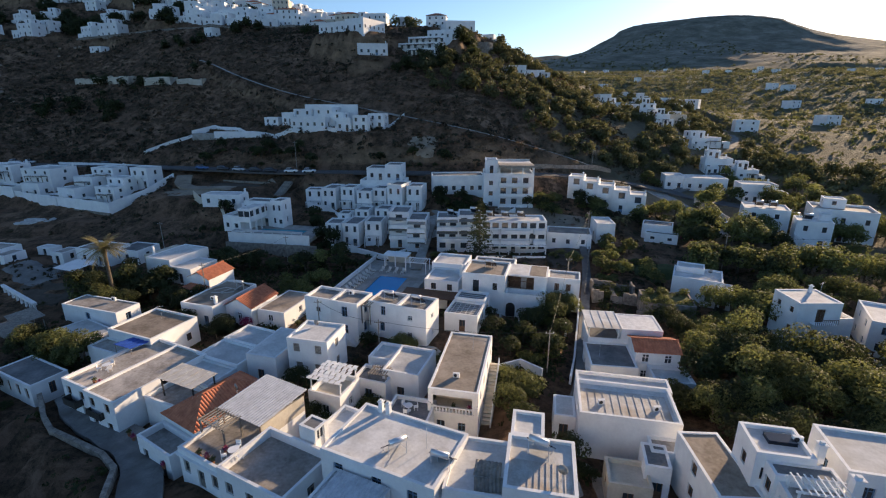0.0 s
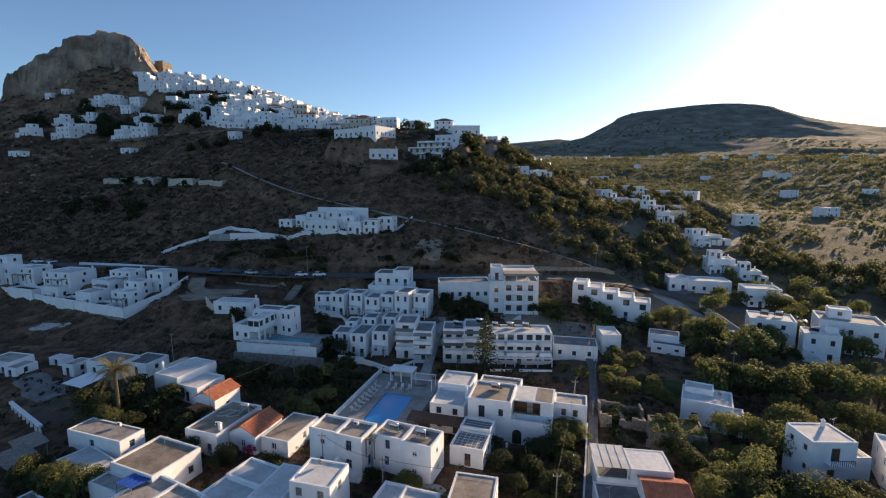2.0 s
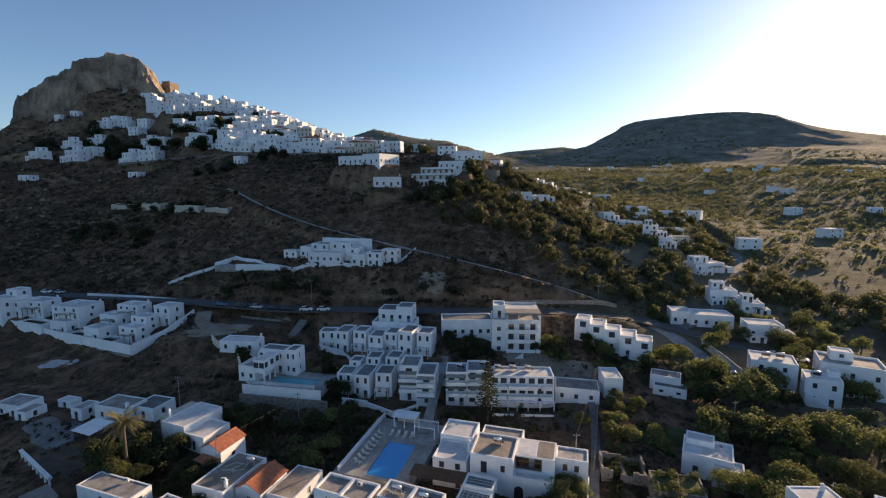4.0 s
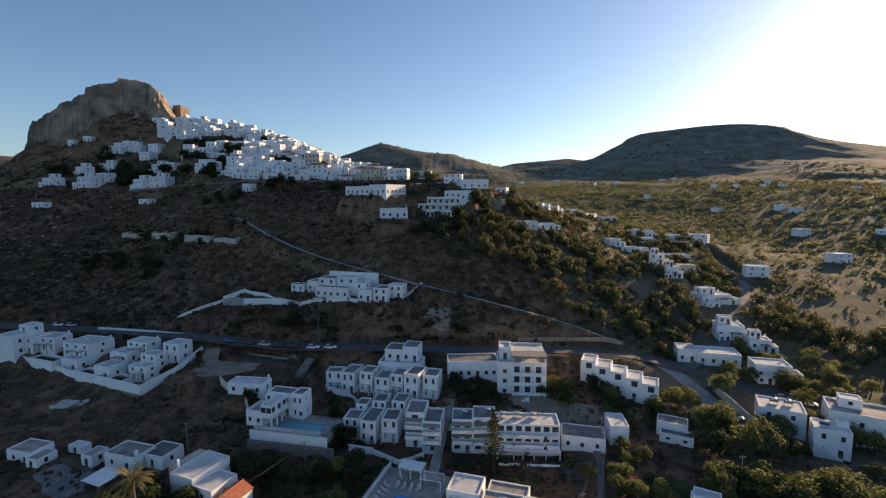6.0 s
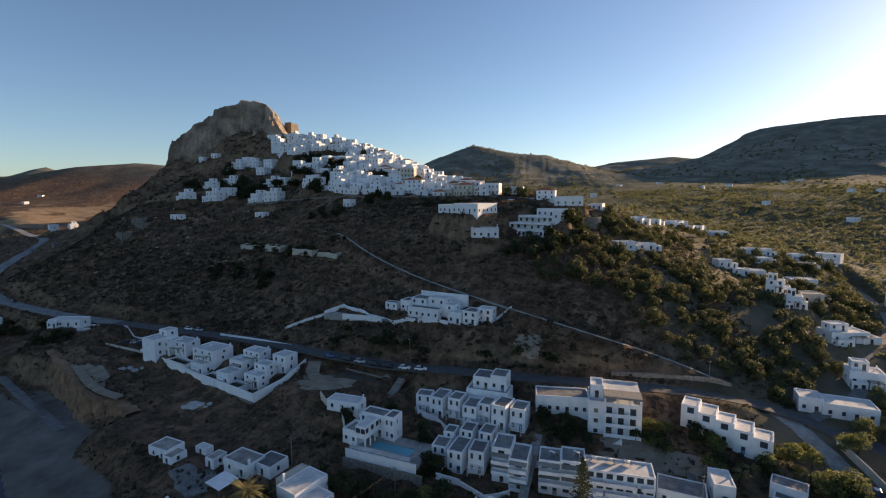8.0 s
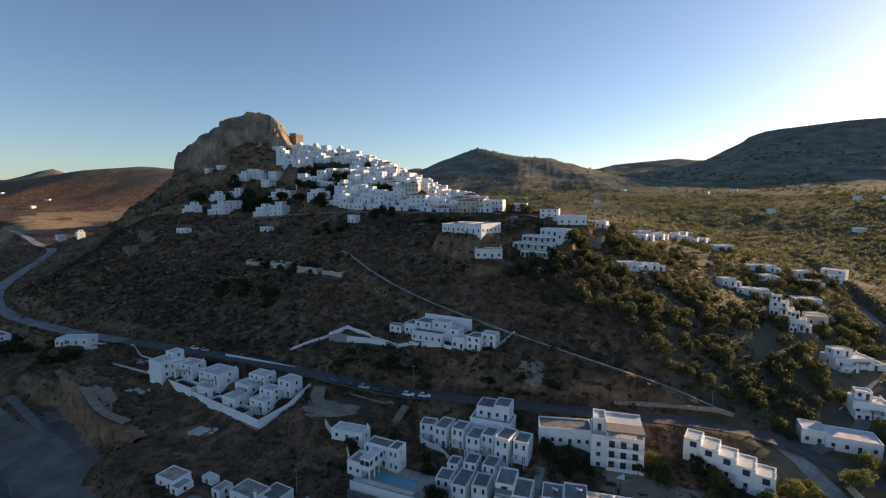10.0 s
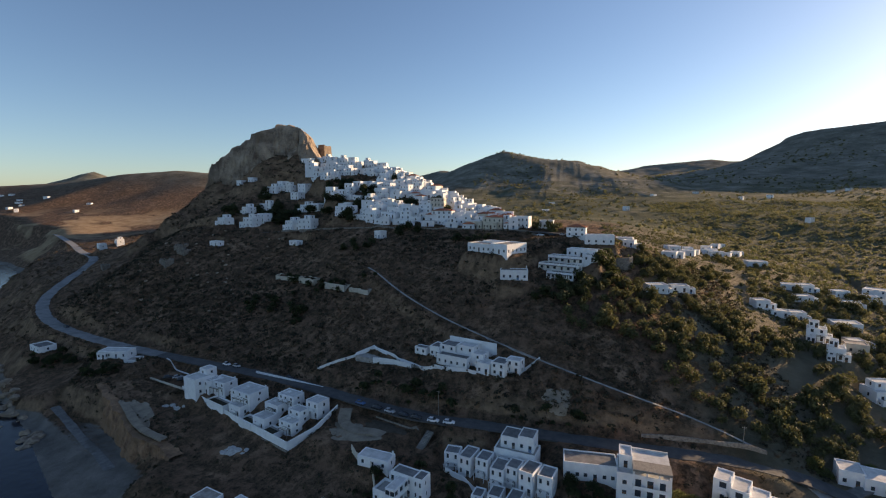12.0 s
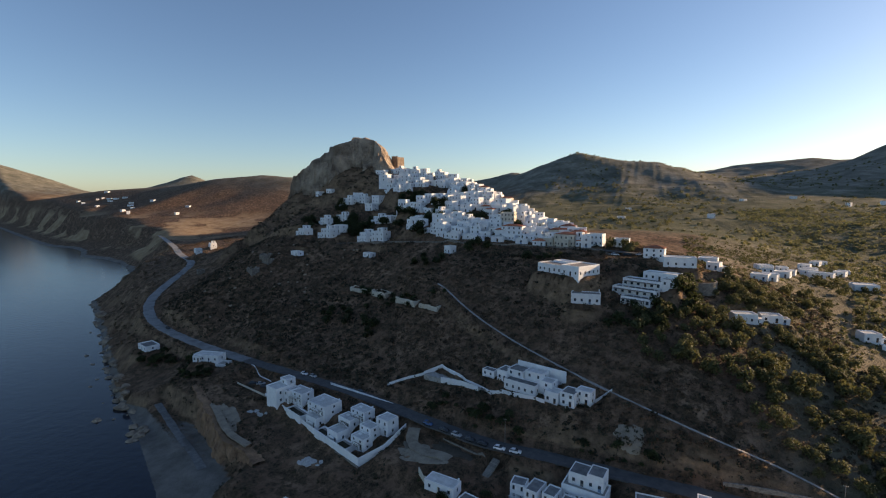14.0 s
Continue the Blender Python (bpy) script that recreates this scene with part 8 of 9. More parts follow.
def grove(cx, cy, rx, ry, n, kinds, scale=1.0, turn=0.0):
    """Trees strewn over an oval, clear of houses and ways."""
    c, s = math.cos(radians(turn)), math.sin(radians(turn))
    for _ in range(n):
        for _ in range(8):
            a, r = TREE_RND.uniform(0, 6.283), math.sqrt(TREE_RND.random())
            u, v = rx * r * math.cos(a), ry * r * math.sin(a)
            x, y = cx + u * c - v * s, cy + u * s + v * c
            if not inside(x, y, 1.2)[0]:
                plant(TREE_RND.choice(kinds), x, y, scale)
                break


for x, y, kind, size in ((-15.4, 47.6, 3, 0.6), (-13.6, 46.8, 6, 1.2), (-11.8, 46.4, 6, 1.1), (-17.0, 49.2, 6, 1.2), (-2.2, 50.6, 6, 1.1), (-9.0, 51.6, 6, 1.2), (-18.6, 57.8, 6, 1.3), (9.2, 45.6, 3, 0.8), (8.4, 49.6, 0, 0.75),
                        (18.6, 74.4, 1, 0.8), (20.6, 76.2, 3, 1.0), (22.6, 77.0, 0, 0.8), (7.6, 73.2, 6, 1.3), (-11.4, 65.0, 6, 1.3)):
    plant(kind, x, y, size)
for x, y in ((-12.6, 46.2), (-10.4, 47.2), (-9.4, 47.8), (-27.6, 60.6), (-33.6, 73.0), (60.6, 113.2)):
    plant(7, x, y)
# right of the lane: the green valley floor
grove(46, 54, 14, 12, 22, (0, 1, 0, 3), 1.3)
grove(42, 70, 9, 6, 8, (2, 3, 5))
grove(60, 52, 14, 9, 15, (0, 1, 3), 1.25)
grove(62, 76, 14, 7, 13, (0, 1, 2), 1.2)
grove(66, 92, 14, 8, 16, (0, 1, 2, 3), 1.25)
grove(70, 112, 12, 9, 14, (0, 1, 3), 1.3)
grove(60, 118, 9, 8, 9, (0, 2, 5))
grove(86, 90, 16, 8, 16, (0, 1, 2))
grove(100, 118, 12, 12, 16, (0, 1, 2))
grove(88, 140, 14, 8, 14, (0, 1, 5))
grove(110, 150, 14, 20, 22, (0, 1, 2))
grove(40, 98, 6, 12, 14, (2, 5, 2), 0.9)
grove(34, 100, 2.2, 12, 12, (2, 5), 0.8)
grove(44, 126, 12, 4, 8, (2, 5, 3))
grove(8, 128, 8, 2.5, 8, (3, 6, 5), 0.9)
grove(26, 127, 5, 3, 6, (3, 2), 0.9)
grove(46, 132, 8, 3, 8, (2, 5, 3), 0.9)
grove(64, 134, 6, 6, 8, (2, 5, 0), 0.9)
grove(74, 160, 8, 3, 7, (5, 2), 0.9)
grove(92, 162, 10, 3, 8, (0, 2, 5), 0.9)
grove(-34, 122, 3, 4, 6, (6, 3), 0.8)
grove(34, 46, 5, 6, 12, (0, 2, 3, 5))
grove(31, 54, 3, 5, 7, (2, 5, 3), 0.9)
grove(44, 44, 8, 5, 10, (0, 2, 3))
# gardens of the town
grove(14, 68, 7, 7, 16, (2, 3, 5, 3), 0.85)
grove(19, 79, 4, 4, 5, (0, 3), 0.9)
grove(9.6, 54.5, 2.4, 5, 7, (2, 2, 5), 0.9)
grove(14.4, 41.6, 2.0, 2.6, 4, (3, 6), 0.9)
grove(-56, 64, 5, 4, 7, (0, 0, 2), 0.95)
grove(-52, 38, 12, 6, 16, (3, 6, 6, 2), 0.8, -38)
grove(-66, 54, 8, 6, 8, (3, 6), 0.8)
grove(-64, 88, 9, 5, 20, (0, 3, 2, 3, 4), 1.0)
grove(-61, 80, 3, 1.6, 5, (0, 3), 0.9)
grove(-38, 70.6, 4, 1.5, 6, (3, 6), 0.8)
grove(-64, 67.6, 4, 2.5, 6, (0, 2, 3), 0.9)
grove(-48, 84, 4, 5, 6, (3, 6))
grove(-9, 50.4, 2.0, 2.0, 4, (6, 5), 0.9)
grove(-20, 52, 2.5, 2.5, 4, (6, 3), 0.7)
grove(-2, 62.6, 5, 2, 6, (5, 6, 2), 0.8)
grove(-30, 100, 10, 6, 14, (3, 6, 2, 5))
grove(-28, 90, 4, 6, 5, (2, 5), 1.0)
grove(-48, 104, 10, 5, 10, (6, 3, 5))
grove(-36, 111, 14, 2.5, 8, (3, 6))
grove(-44, 72, 6, 3, 6, (6, 3), 0.8)
grove(0, 100, 5, 3, 5, (3, 6, 5), 0.8)
grove(14, 98.6, 6, 2, 5, (5, 5, 2), 0.7)
grove(28, 103, 3, 3, 4, (2, 5), 0.8)
grove(0, 128, 8, 3, 12, (3, 3, 6), 0.8)
grove(29, 133, 4, 4, 7, (2, 5, 5))
grove(-8, 121, 6, 3, 8, (5, 6), 0.8)
grove(-50, 127, 8, 4, 10, (6, 3), 0.7)
grove(-58, 119, 5, 3, 5, (6, 3), 0.8)


LIGHT_TREES = [leaf_quads(np.random.default_rng(60 + k), np.array([(1.1 * math.cos(a + k), 1.1 * math.sin(a + k), 2.2 + 0.5 * math.sin(3 * a + k)) for a in np.arange(0, 6.2, 1.0)] + [(0, 0, 3.2)]),
                          np.array([1.25 + 0.25 * math.sin(5 * a + k) for a in np.arange(0, 6.2, 1.0)] + [1.3]), 215, 0.40) for k in range(4)]
TRUNKS = leaf_quads(np.random.default_rng(70), np.array([(0, 0, 0.4), (0, 0, 1.0)]), np.array([0.15, 0.15]), 6, 0.5)
FAR_WOOD = {"green": [], "dark": []}


def far_grove(cx, cy, rx, ry, n, colour, scale=1.0, turn=0.0):
    """Trees too far off to tell apart, gathered into one wood."""
    c, s = math.cos(radians(turn)), math.sin(radians(turn))
    for _ in range(n):
        for _ in range(6):
            a, r = TREE_RND.uniform(0, 6.283), math.sqrt(TREE_RND.random())
            u, v = rx * r * math.cos(a), ry * r * math.sin(a)
            x, y = cx + u * c - v * s, cy + u * s + v * c
            if inside(x, y, 1.2)[0]:
                continue
            spin = TREE_RND.uniform(0, 6.283)
            m = np.array(((math.cos(spin), -math.sin(spin), 0), (math.sin(spin), math.cos(spin), 0), (0, 0, TREE_RND.uniform(0.8, 1.3)))) * scale * TREE_RND.uniform(0.7, 1.25)
            FAR_WOOD[colour].append(np.concatenate([TREE_RND.choice(LIGHT_TREES), TRUNKS]) @ m.T + np.array((x, y, ground_at(x, y))))
            break


# hillside woods
for args in ((108, 288, 26, 18, 36, "green", 1.0), (138, 306, 22, 18, 28, "green", 1.0), (112, 258, 16, 10, 18, "green", 1.0), (-182, 335, 12, 5, 26, "dark", 1.3, 42), (-118, 311, 6, 5, 9, "dark", 1.3), (-152, 281, 7, 4, 10, "dark", 1.2), (-135, 277, 8, 2.5, 7, "dark", 1.0), (-212, 296, 9, 6, 14, "dark", 1.2), (-243, 325, 8, 4, 9, "dark", 1.1), (-204, 317, 7, 4, 8, "dark", 1.2), (-228, 311, 7, 4, 9, "dark", 1.2), (-146, 352, 4, 3, 4, "dark", 1.1), (-150, 312, 5, 4, 6, "dark", 1.2), (-100, 322, 4, 3, 4, "dark", 1.1), (-84, 296, 4, 3, 4, "dark", 1.1), (-170, 300, 9, 5, 12, "dark", 1.2), (-260, 300, 9, 7, 12, "dark", 1.1), (-140, 226, 26, 4, 16, "dark", 0.8, -22), (-160, 215, 20, 8, 12, "dark", 0.9), (6, 232, 7, 6, 14, "dark", 1.4), (-4, 216, 9, 3, 9, "dark", 1.1), (74, 172, 12, 8, 22, "green", 1.0), (86, 186, 12, 10, 22, "green", 1.1), (58, 168, 14, 4, 12, "green", 0.8), (-40, 284, 10, 3, 5, "green", 1.0), (-14, 270, 12, 4, 7, "green", 1.0), (30, 246, 10, 7, 14, "green", 1.1), (40, 262, 18, 8, 18, "green", 0.8), (70, 290, 20, 16, 26, "green", 0.8), (100, 340, 24, 26, 30, "green", 0.8), (28, 212, 40, 24, 95, "green", 1.1, 20), (50, 186, 24, 16, 46, "green", 1.1), (0, 232, 14, 8, 20, "dark", 1.1), (-8, 205, 12, 5, 12, "dark", 1.0), (66, 224, 18, 16, 34, "green", 1.1), (44, 250, 20, 9, 24, "green", 1.0),
             (90, 216, 10, 20, 18, "green", 1.1), (130, 190, 14, 24, 30, "green", 1.2), (120, 240, 20, 24, 34, "green", 1.2), (150, 150, 20, 40, 60, "green", 1.2), (-188, 312, 12, 6, 18, "dark", 1.3), (-142, 298, 12, 6, 16, "dark", 1.3), (-150, 320, 8, 5, 9, "dark", 1.3),
             (-205, 300, 14, 6, 14, "dark", 1.2), (-230, 308, 12, 8, 18, "dark", 1.2), (-100, 264, 10, 4, 9, "dark", 1.0), (-56, 252, 12, 3, 7, "dark", 0.8), (-130, 250, 14, 5, 12, "dark", 0.8), (-140, 205, 8, 5, 7, "dark", 0.9), (10, 226, 9, 6, 16, "dark", 1.2), (20, 258, 16, 4, 10, "green", 0.9), (-120, 222, 20, 3, 8, "dark", 0.6)):
    far_grove(*args)
tagged(new("woodland", quads_mesh("woodland", np.concatenate(FAR_WOOD["green"]), LEAF_MID)), "green trees covering the right flank of the hill", "woodland", kind="stuff")
tagged(new("woodland", quads_mesh("woodland", np.concatenate(FAR_WOOD["dark"]), LEAF_DARK)), "dark evergreen trees between the hill houses", "woodland", kind="stuff")
grove(-60, 158, 24, 5, 22, (6, 3, 6), 0.9, -10)
grove(-10, 154, 20, 3, 12, (6, 3), 0.8)
grove(-150, 160, 10, 2.5, 6, (6,), 0.8)
grove(-214, 158, 12, 3, 14, (3, 6), 1.0)
grove(-232, 166, 8, 5, 10, (3, 6), 1.0)
grove(-272, 172, 10, 4, 12, (3, 6), 1.0)
grove(-262, 176, 12, 5, 12, (3, 6), 0.9)


def ivy(home, x, y, z, w, d, h, n, seed, label):
    """A ragged leafy growth over a roof or inside old walls."""
    rng = np.random.default_rng(seed)
    centres = np.column_stack([rng.uniform(-w / 2, w / 2, 26), rng.uniform(-d / 2, d / 2, 26), rng.uniform(-0.5, 1.0, 26) * h])
    part("ivy", quads_mesh("ivy", leaf_quads(rng, centres, rng.uniform(0.5, 1.1, 26), n, 0.15), LEAF), home, label, at=(x, y, z))


ivy(hut, 0, 0, 3.2, 8.2, 6.0, 0.5, 3600, 81, "green ivy spilling over the roof")
ivy(hut, 0, -3.1, 1.8, 8.0, 0.5, 1.6, 1500, 82, "green ivy down the front wall")
ivy(ruin, 0, 0.4, 0.9, 6.6, 4.6, 0.8, 2200, 83, "bushes grown up inside the broken walls")

def palm(x, y, z, h, r, seed):
    """Trunk with old leaf bases and a full head of arching feathered fronds."""
    rng = random.Random(seed)
    ob = thing("palm_tree", x, y, z, rng.uniform(0, 360), "date palm with a full head of golden-green fronds", "palm tree")
    s = Shape()
    for i in range(10):
        s.bar((0, 0, h * i / 10 - 0.5 * (i == 0)), (0, 0, h * (i + 1) / 10), 0.30 if i < 9 else 0.45, 9, 0.34)
    part("trunk", s.mesh("trunk", BARK), ob)
    n = 46 if r > 3.5 else 30
    for k in range(n):
        a, lift = 6.283 * k / n * 5 + rng.uniform(-0.2, 0.2), rng.uniform(-0.5, 1.35)
        length = r * rng.uniform(0.85, 1.1)
        q = []
        spine = []
        for j in range(31):
            t = j / 30
            el = lift - 1.5 * t * t
            spine.append(Vector((math.cos(a), math.sin(a), 0)) * length * t * math.cos(lift * 0.6) + Vector((0, 0, length * (math.sin(lift) * t - 0.5 * t * t))))
        side = Vector((-math.sin(a), math.cos(a), 0))
        for j in range(1, 30):
            p, e = spine[j], (spine[j + 1] - spine[j]).normalized()
            wide = 0.40 * math.sin(math.pi * min(1, 0.2 + j / 30 * 0.85)) * r / 3.2
            for sg in (-1, 1):
                tip = p + side * sg * wide * rng.uniform(0.8, 1.1) + e * 0.45 - Vector((0, 0, 0.22 * wide))
                q += [p - e * 0.05, p + e * 0.06, tip + e * 0.02, tip - e * 0.02]
        part("frond", quads_mesh("frond", np.array([tuple(v) for v in q]), PALM), ob, at=(0, 0, h))


def bare_patch(name, cx, cy, rx, ry, turn, mat, label, category, seed):
    """A ragged sheet of other ground cover lying on the ground."""
    rng = random.Random(seed)
    c, s = math.cos(radians(turn)), math.sin(radians(turn))
    rings, n = 7, 40
    wave = [1 + 0.16 * math.sin(3 * a + seed) + 0.10 * math.sin(7 * a + 2 * seed) + rng.uniform(-0.05, 0.05) for a in np.linspace(0, 6.283, n, endpoint=False)]
    xy = [(cx, cy)]
    for j in range(1, rings + 1):
        for i in range(n):
            a = 6.283 * i / n
            u, v = rx * math.cos(a) * wave[i] * j / rings, ry * math.sin(a) * wave[i] * j / rings
            xy.append((cx + u * c - v * s, cy + u * s + v * c))
    xs, ys = np.array(xy).T
    z = height(xs, ys) + np.array([0.10] + [0.10 if j < rings else -0.06 for j in range(1, rings + 1) for i in range(n)])
    faces = [(0, 1 + i, 1 + (i + 1) % n) for i in range(n)]
    for j in range(rings - 1):
        for i in range(n):
            a, b = 1 + j * n + i, 1 + j * n + (i + 1) % n
            faces.append((a, a + n, b + n, b))
    return tagged(new(name, mesh_of(name, np.column_stack([xs, ys, z]).tolist(), faces, mat)), label, category, kind="structure")


LAWN = material("garden_lawn", (0.035, 0.050, 0.014), (0.075, 0.095, 0.030), 0.5, 0.95, 0.3, 12)
SOIL = material("dug_soil", (0.060, 0.045, 0.032), (0.115, 0.088, 0.062), 0.5, 0.95, 0.5, 12)
bare_patch("bare_plot", -74, 140, 11, 5.5, -15, DUST, "bare dusty building plot below the road", "plot", 1)
bare_patch("bare_plot", -64, 145, 9, 3, -12, SOIL, "strip of dug soil below the road", "plot", 2)
bare_patch("bare_plot", -166, 137, 13, 4, -30, DUST, "bare cliff-top ground", "plot", 3)
bare_patch("yard", -88, 97, 7, 5, -20, STREET, "pale concrete yard between the beach cottages", "yard", 4)
bare_patch("yard", -80, 88, 8, 4, -30, SOIL, "trodden yard behind the colonnade", "yard", 5)
bare_patch("garden", 27.5, 103.5, 4.0, 7.5, -12, SOIL, "bare brown garden plot behind the hotel", "garden", 6)
bare_patch("lawn", 14.0, 97.6, 3.0, 3.6, -6, LAWN, "small green hotel lawn", "lawn", 7)
bare_patch("garden", 0.5, 100.4, 4.6, 3.2, -6, SOIL, "dark hotel garden bed", "garden", 8)
bare_patch("yard", 14.5, 38.8, 3.0, 2.6, 0, CONCRETE, "paved courtyard between houses", "yard", 9)
bare_patch("bare_plot", 30, 124, 16, 4.5, -8, DUST, "dry terraced plot behind the hotel", "plot", 10)
bare_patch("bare_plot", 1.0, 62.0, 5.0, 2.0, -10, CONCRETE, "trodden courtyard between houses", "yard", 11)
bare_patch("bare_plot", -6.0, 160.0, 5.0, 4.0, 10, DUST, "ochre scar in the hillside", "plot", 12)
bare_patch("garden", 46.0, 96.0, 6.0, 5.0, -10, LAWN, "green kitchen garden", "garden", 13)

palm(-61.8, 82.2, ground_at(-61.8, 82.2), 17.4 - ground_at(-61.8, 82.2), 4.3, 3)
palm(46.0, 119.8, ground_at(46, 119.8), 2.6, 2.4, 4)
palm(48.8, 122.4, ground_at(48.8, 122.4), 2.4, 2.2, 5)
palm(61.4, 122.6, ground_at(61.4, 122.6), 2.8, 2.4, 6)


def norfolk_pine(x, y, z, h):
    ob = thing("pine_tree", x, y, z, 0, "tall tiered conical pine before the hotel", "tree")
    part("trunk", Shape().bar((0, 0, -0.6), (0, 0, h), 0.24, 8, 0.04).mesh("trunk", BARK), ob)
    rng = np.random.default_rng(9)
    out = []
    for i in range(17):
        t = i / 16
        zz, r = h * (0.14 + 0.84 * t), (h * 0.23) * (1 - t) ** 0.8 + 0.15
        for k in range(9):
            a = 6.283 * (k + 0.5 * (i % 2)) / 9 + rng.uniform(-0.15, 0.15)
            m = 9
            along = np.linspace(0.15, 1, m) * r * rng.uniform(0.85, 1.1)
            c = np.column_stack([np.cos(a) * along, np.sin(a) * along, zz + 0.10 * along - 0.02 * along ** 2])
            out.append(leaf_quads(rng, c, np.full(m, 0.16), 30, 0.17, 0.7, 0.2))
    part("crown", quads_mesh("crown", np.concatenate(out), LEAF_DARK), ob)


norfolk_pine(8.2, 101.6, ground_at(8.2, 101.6), 22.8 - ground_at(8.2, 101.6))


def strewn(name, label, category, n, box, keep, radius, quads, size, mat, seed, margin=0.4):
    """Countless low plants over a stretch of ground, as one object."""
    rng = np.random.default_rng(seed)
    x, y = rng.uniform(box[0], box[1], n), rng.uniform(box[2], box[3], n)
    ok = ~inside(x, y, margin)
    x, y = x[ok], y[ok]
    z = height(x, y)
    ok = (z > 2.5) & keep(x, y, z, rng)
    x, y, z = x[ok], y[ok], z[ok]
    m = len(x)
    r = radius * (0.5 + rng.random(m) ** 2 * 1.1)
    d = rng.normal(size=(m, quads, 3))
    d /= np.linalg.norm(d, axis=2)[..., None]
    d[..., 2] = abs(d[..., 2])
    p = np.stack([x, y, z], 1)[:, None, :] + d * (r[:, None, None] * np.array((1, 1, 0.85))) * (0.6 + 0.4 * rng.random((m, quads, 1)))
    nrm = d + rng.normal(size=d.shape) * 0.5
    nrm /= np.linalg.norm(nrm, axis=2)[..., None]
    u = np.cross(nrm, rng.normal(size=d.shape))
    u /= np.linalg.norm(u, axis=2)[..., None]
    v = np.cross(nrm, u)
    a = (size * r / radius)[:, None, None] * (0.7 + 0.6 * rng.random((m, quads, 1)))
    corners = np.stack([p - u * a, p - v * a * 0.7 - nrm * a * 0.2, p + u * a, p + v * a * 0.7 - nrm * a * 0.2], 2).reshape(-1, 3)
    return tagged(new(name, quads_mesh(name, corners, mat)), label, category, kind="stuff")


def patchy(x, y, scale, seed):
    return rough(x, y, scale, seed) / 2.2


strewn("scrub", "low grey-brown thorny scrub covering the hillside", "scrub", 33000, (-330, 70, 150, 300), lambda x, y, z, rng: (z > 12) & (patchy(x, y, 14.0, 31) + rng.normal(size=x.shape) * 0.6 > -0.3), 0.75, 8, 0.30, SCRUB, 41)
strewn("scrub", "dark rounded bushes over the hillside", "scrub", 17000, (-330, 75, 150, 300), lambda x, y, z, rng: (z > 12) & (patchy(x, y, 20.0, 37) + rng.normal(size=x.shape) * 0.5 > 0.1), 1.05, 12, 0.40, SCRUB_DARK, 47)
strewn("scrub", "sparse low scrub on the lower plots and cliff tops", "scrub", 9000, (-230, 60, 60, 150), lambda x, y, z, rng: (patchy(x, y, 10.0, 32) + rng.normal(size=x.shape) * 0.4 > 0.0), 0.65, 10, 0.28, SCRUB_DARK, 42)
strewn("scrub", "dark scrub round the crag and the old town", "scrub", 7000, (-340, -60, 295, 420), lambda x, y, z, rng: patchy(x, y, 14.0, 38) + rng.normal(size=x.shape) * 0.5 > -0.2, 1.2, 11, 0.45, SCRUB_DARK, 48)
strewn("scrub", "scrub on the far slopes by the coast", "scrub", 9000, (-640, -320, 160, 560), lambda x, y, z, rng: patchy(x, y, 22.0, 33) + rng.normal(size=x.shape) * 0.5 > -0.1, 1.2, 8, 0.5, SCRUB, 43)
strewn("scrub", "bushes and dry grass tufts on the ridge", "scrub", 9000, (15, 170, 225, 480), lambda x, y, z, rng: patchy(x, y, 16.0, 39) + rng.normal(size=x.shape) * 0.6 > 0.0, 1.1, 11, 0.42, LEAF_MID, 49)
strewn("woodland", "distant trees and hedges on the valley floor", "woodland", 17000, (95, 620, 140, 900), lambda x, y, z, rng: patchy(x, y, 40.0, 34) + rng.normal(size=x.shape) * 0.5 > -0.3, 2.3, 11, 0.80, LEAF_PALE, 44, 1.5)
strewn("woodland", "distant trees on the slopes behind the hill", "woodland", 8000, (-300, 900, 480, 1900), lambda x, y, z, rng: patchy(x, y, 80.0, 35) + rng.normal(size=x.shape) * 0.4 > 0.2, 3.2, 12, 1.5, LEAF_PALE, 45, 1.5)
strewn("scrub", "dark hedges and shrubs between the dry fields", "scrub", 9000, (110, 560, 220, 900), lambda x, y, z, rng: abs(np.sin(x * 0.05 + y * 0.03 + patchy(x, y, 60.0, 51))) + rng.normal(size=x.shape) * 0.4 < 0.25, 1.6, 10, 0.7, LEAF, 50, 1.0)
strewn("weeds", "garden shrubs and weeds between the houses", "shrubs", 5200, (-80, 110, 36, 128), lambda x, y, z, rng: patchy(x, y, 7.0, 36) + rng.normal(size=x.shape) * 0.5 > 0.1, 0.6, 11, 0.22, LEAF_DARK, 46, 0.3)
GARDENS = ((-10, 48, 4, 4), (-17, 55, 4, 4), (-9, 61, 5, 2.5), (0, 61, 4, 2), (-22, 62, 5, 4), (-28, 66, 5, 3), (-31, 71, 4, 4), (13, 66, 8, 9), (17, 74, 8, 4), (-50, 61, 8, 4), (-60, 68, 7, 4),
           (-62, 81, 9, 4), (-52, 79, 8, 4), (-46, 74, 5, 3), (-33, 94, 13, 10), (-21, 84, 5, 4), (-24, 76, 4, 3), (29, 74, 4, 12), (10, 57, 3, 5), (-14, 100, 12, 6), (-6, 76, 8, 1.6))


def in_gardens(x, y, z, rng):
    near = np.zeros(x.shape, bool)
    for cx, cy, rx, ry in GARDENS:
        near |= ((x - cx) / rx) ** 2 + ((y - cy) / ry) ** 2 < 1
    return near & (patchy(x, y, 3.0, 52) + rng.normal(size=x.shape) * 0.4 > -0.25)


strewn("shrubs", "dense dark garden shrubs round the houses", "shrubs", 9000, (-72, 34, 42, 106), in_gardens, 0.95, 16, 0.20, LEAF_DARK, 53, 0.25)


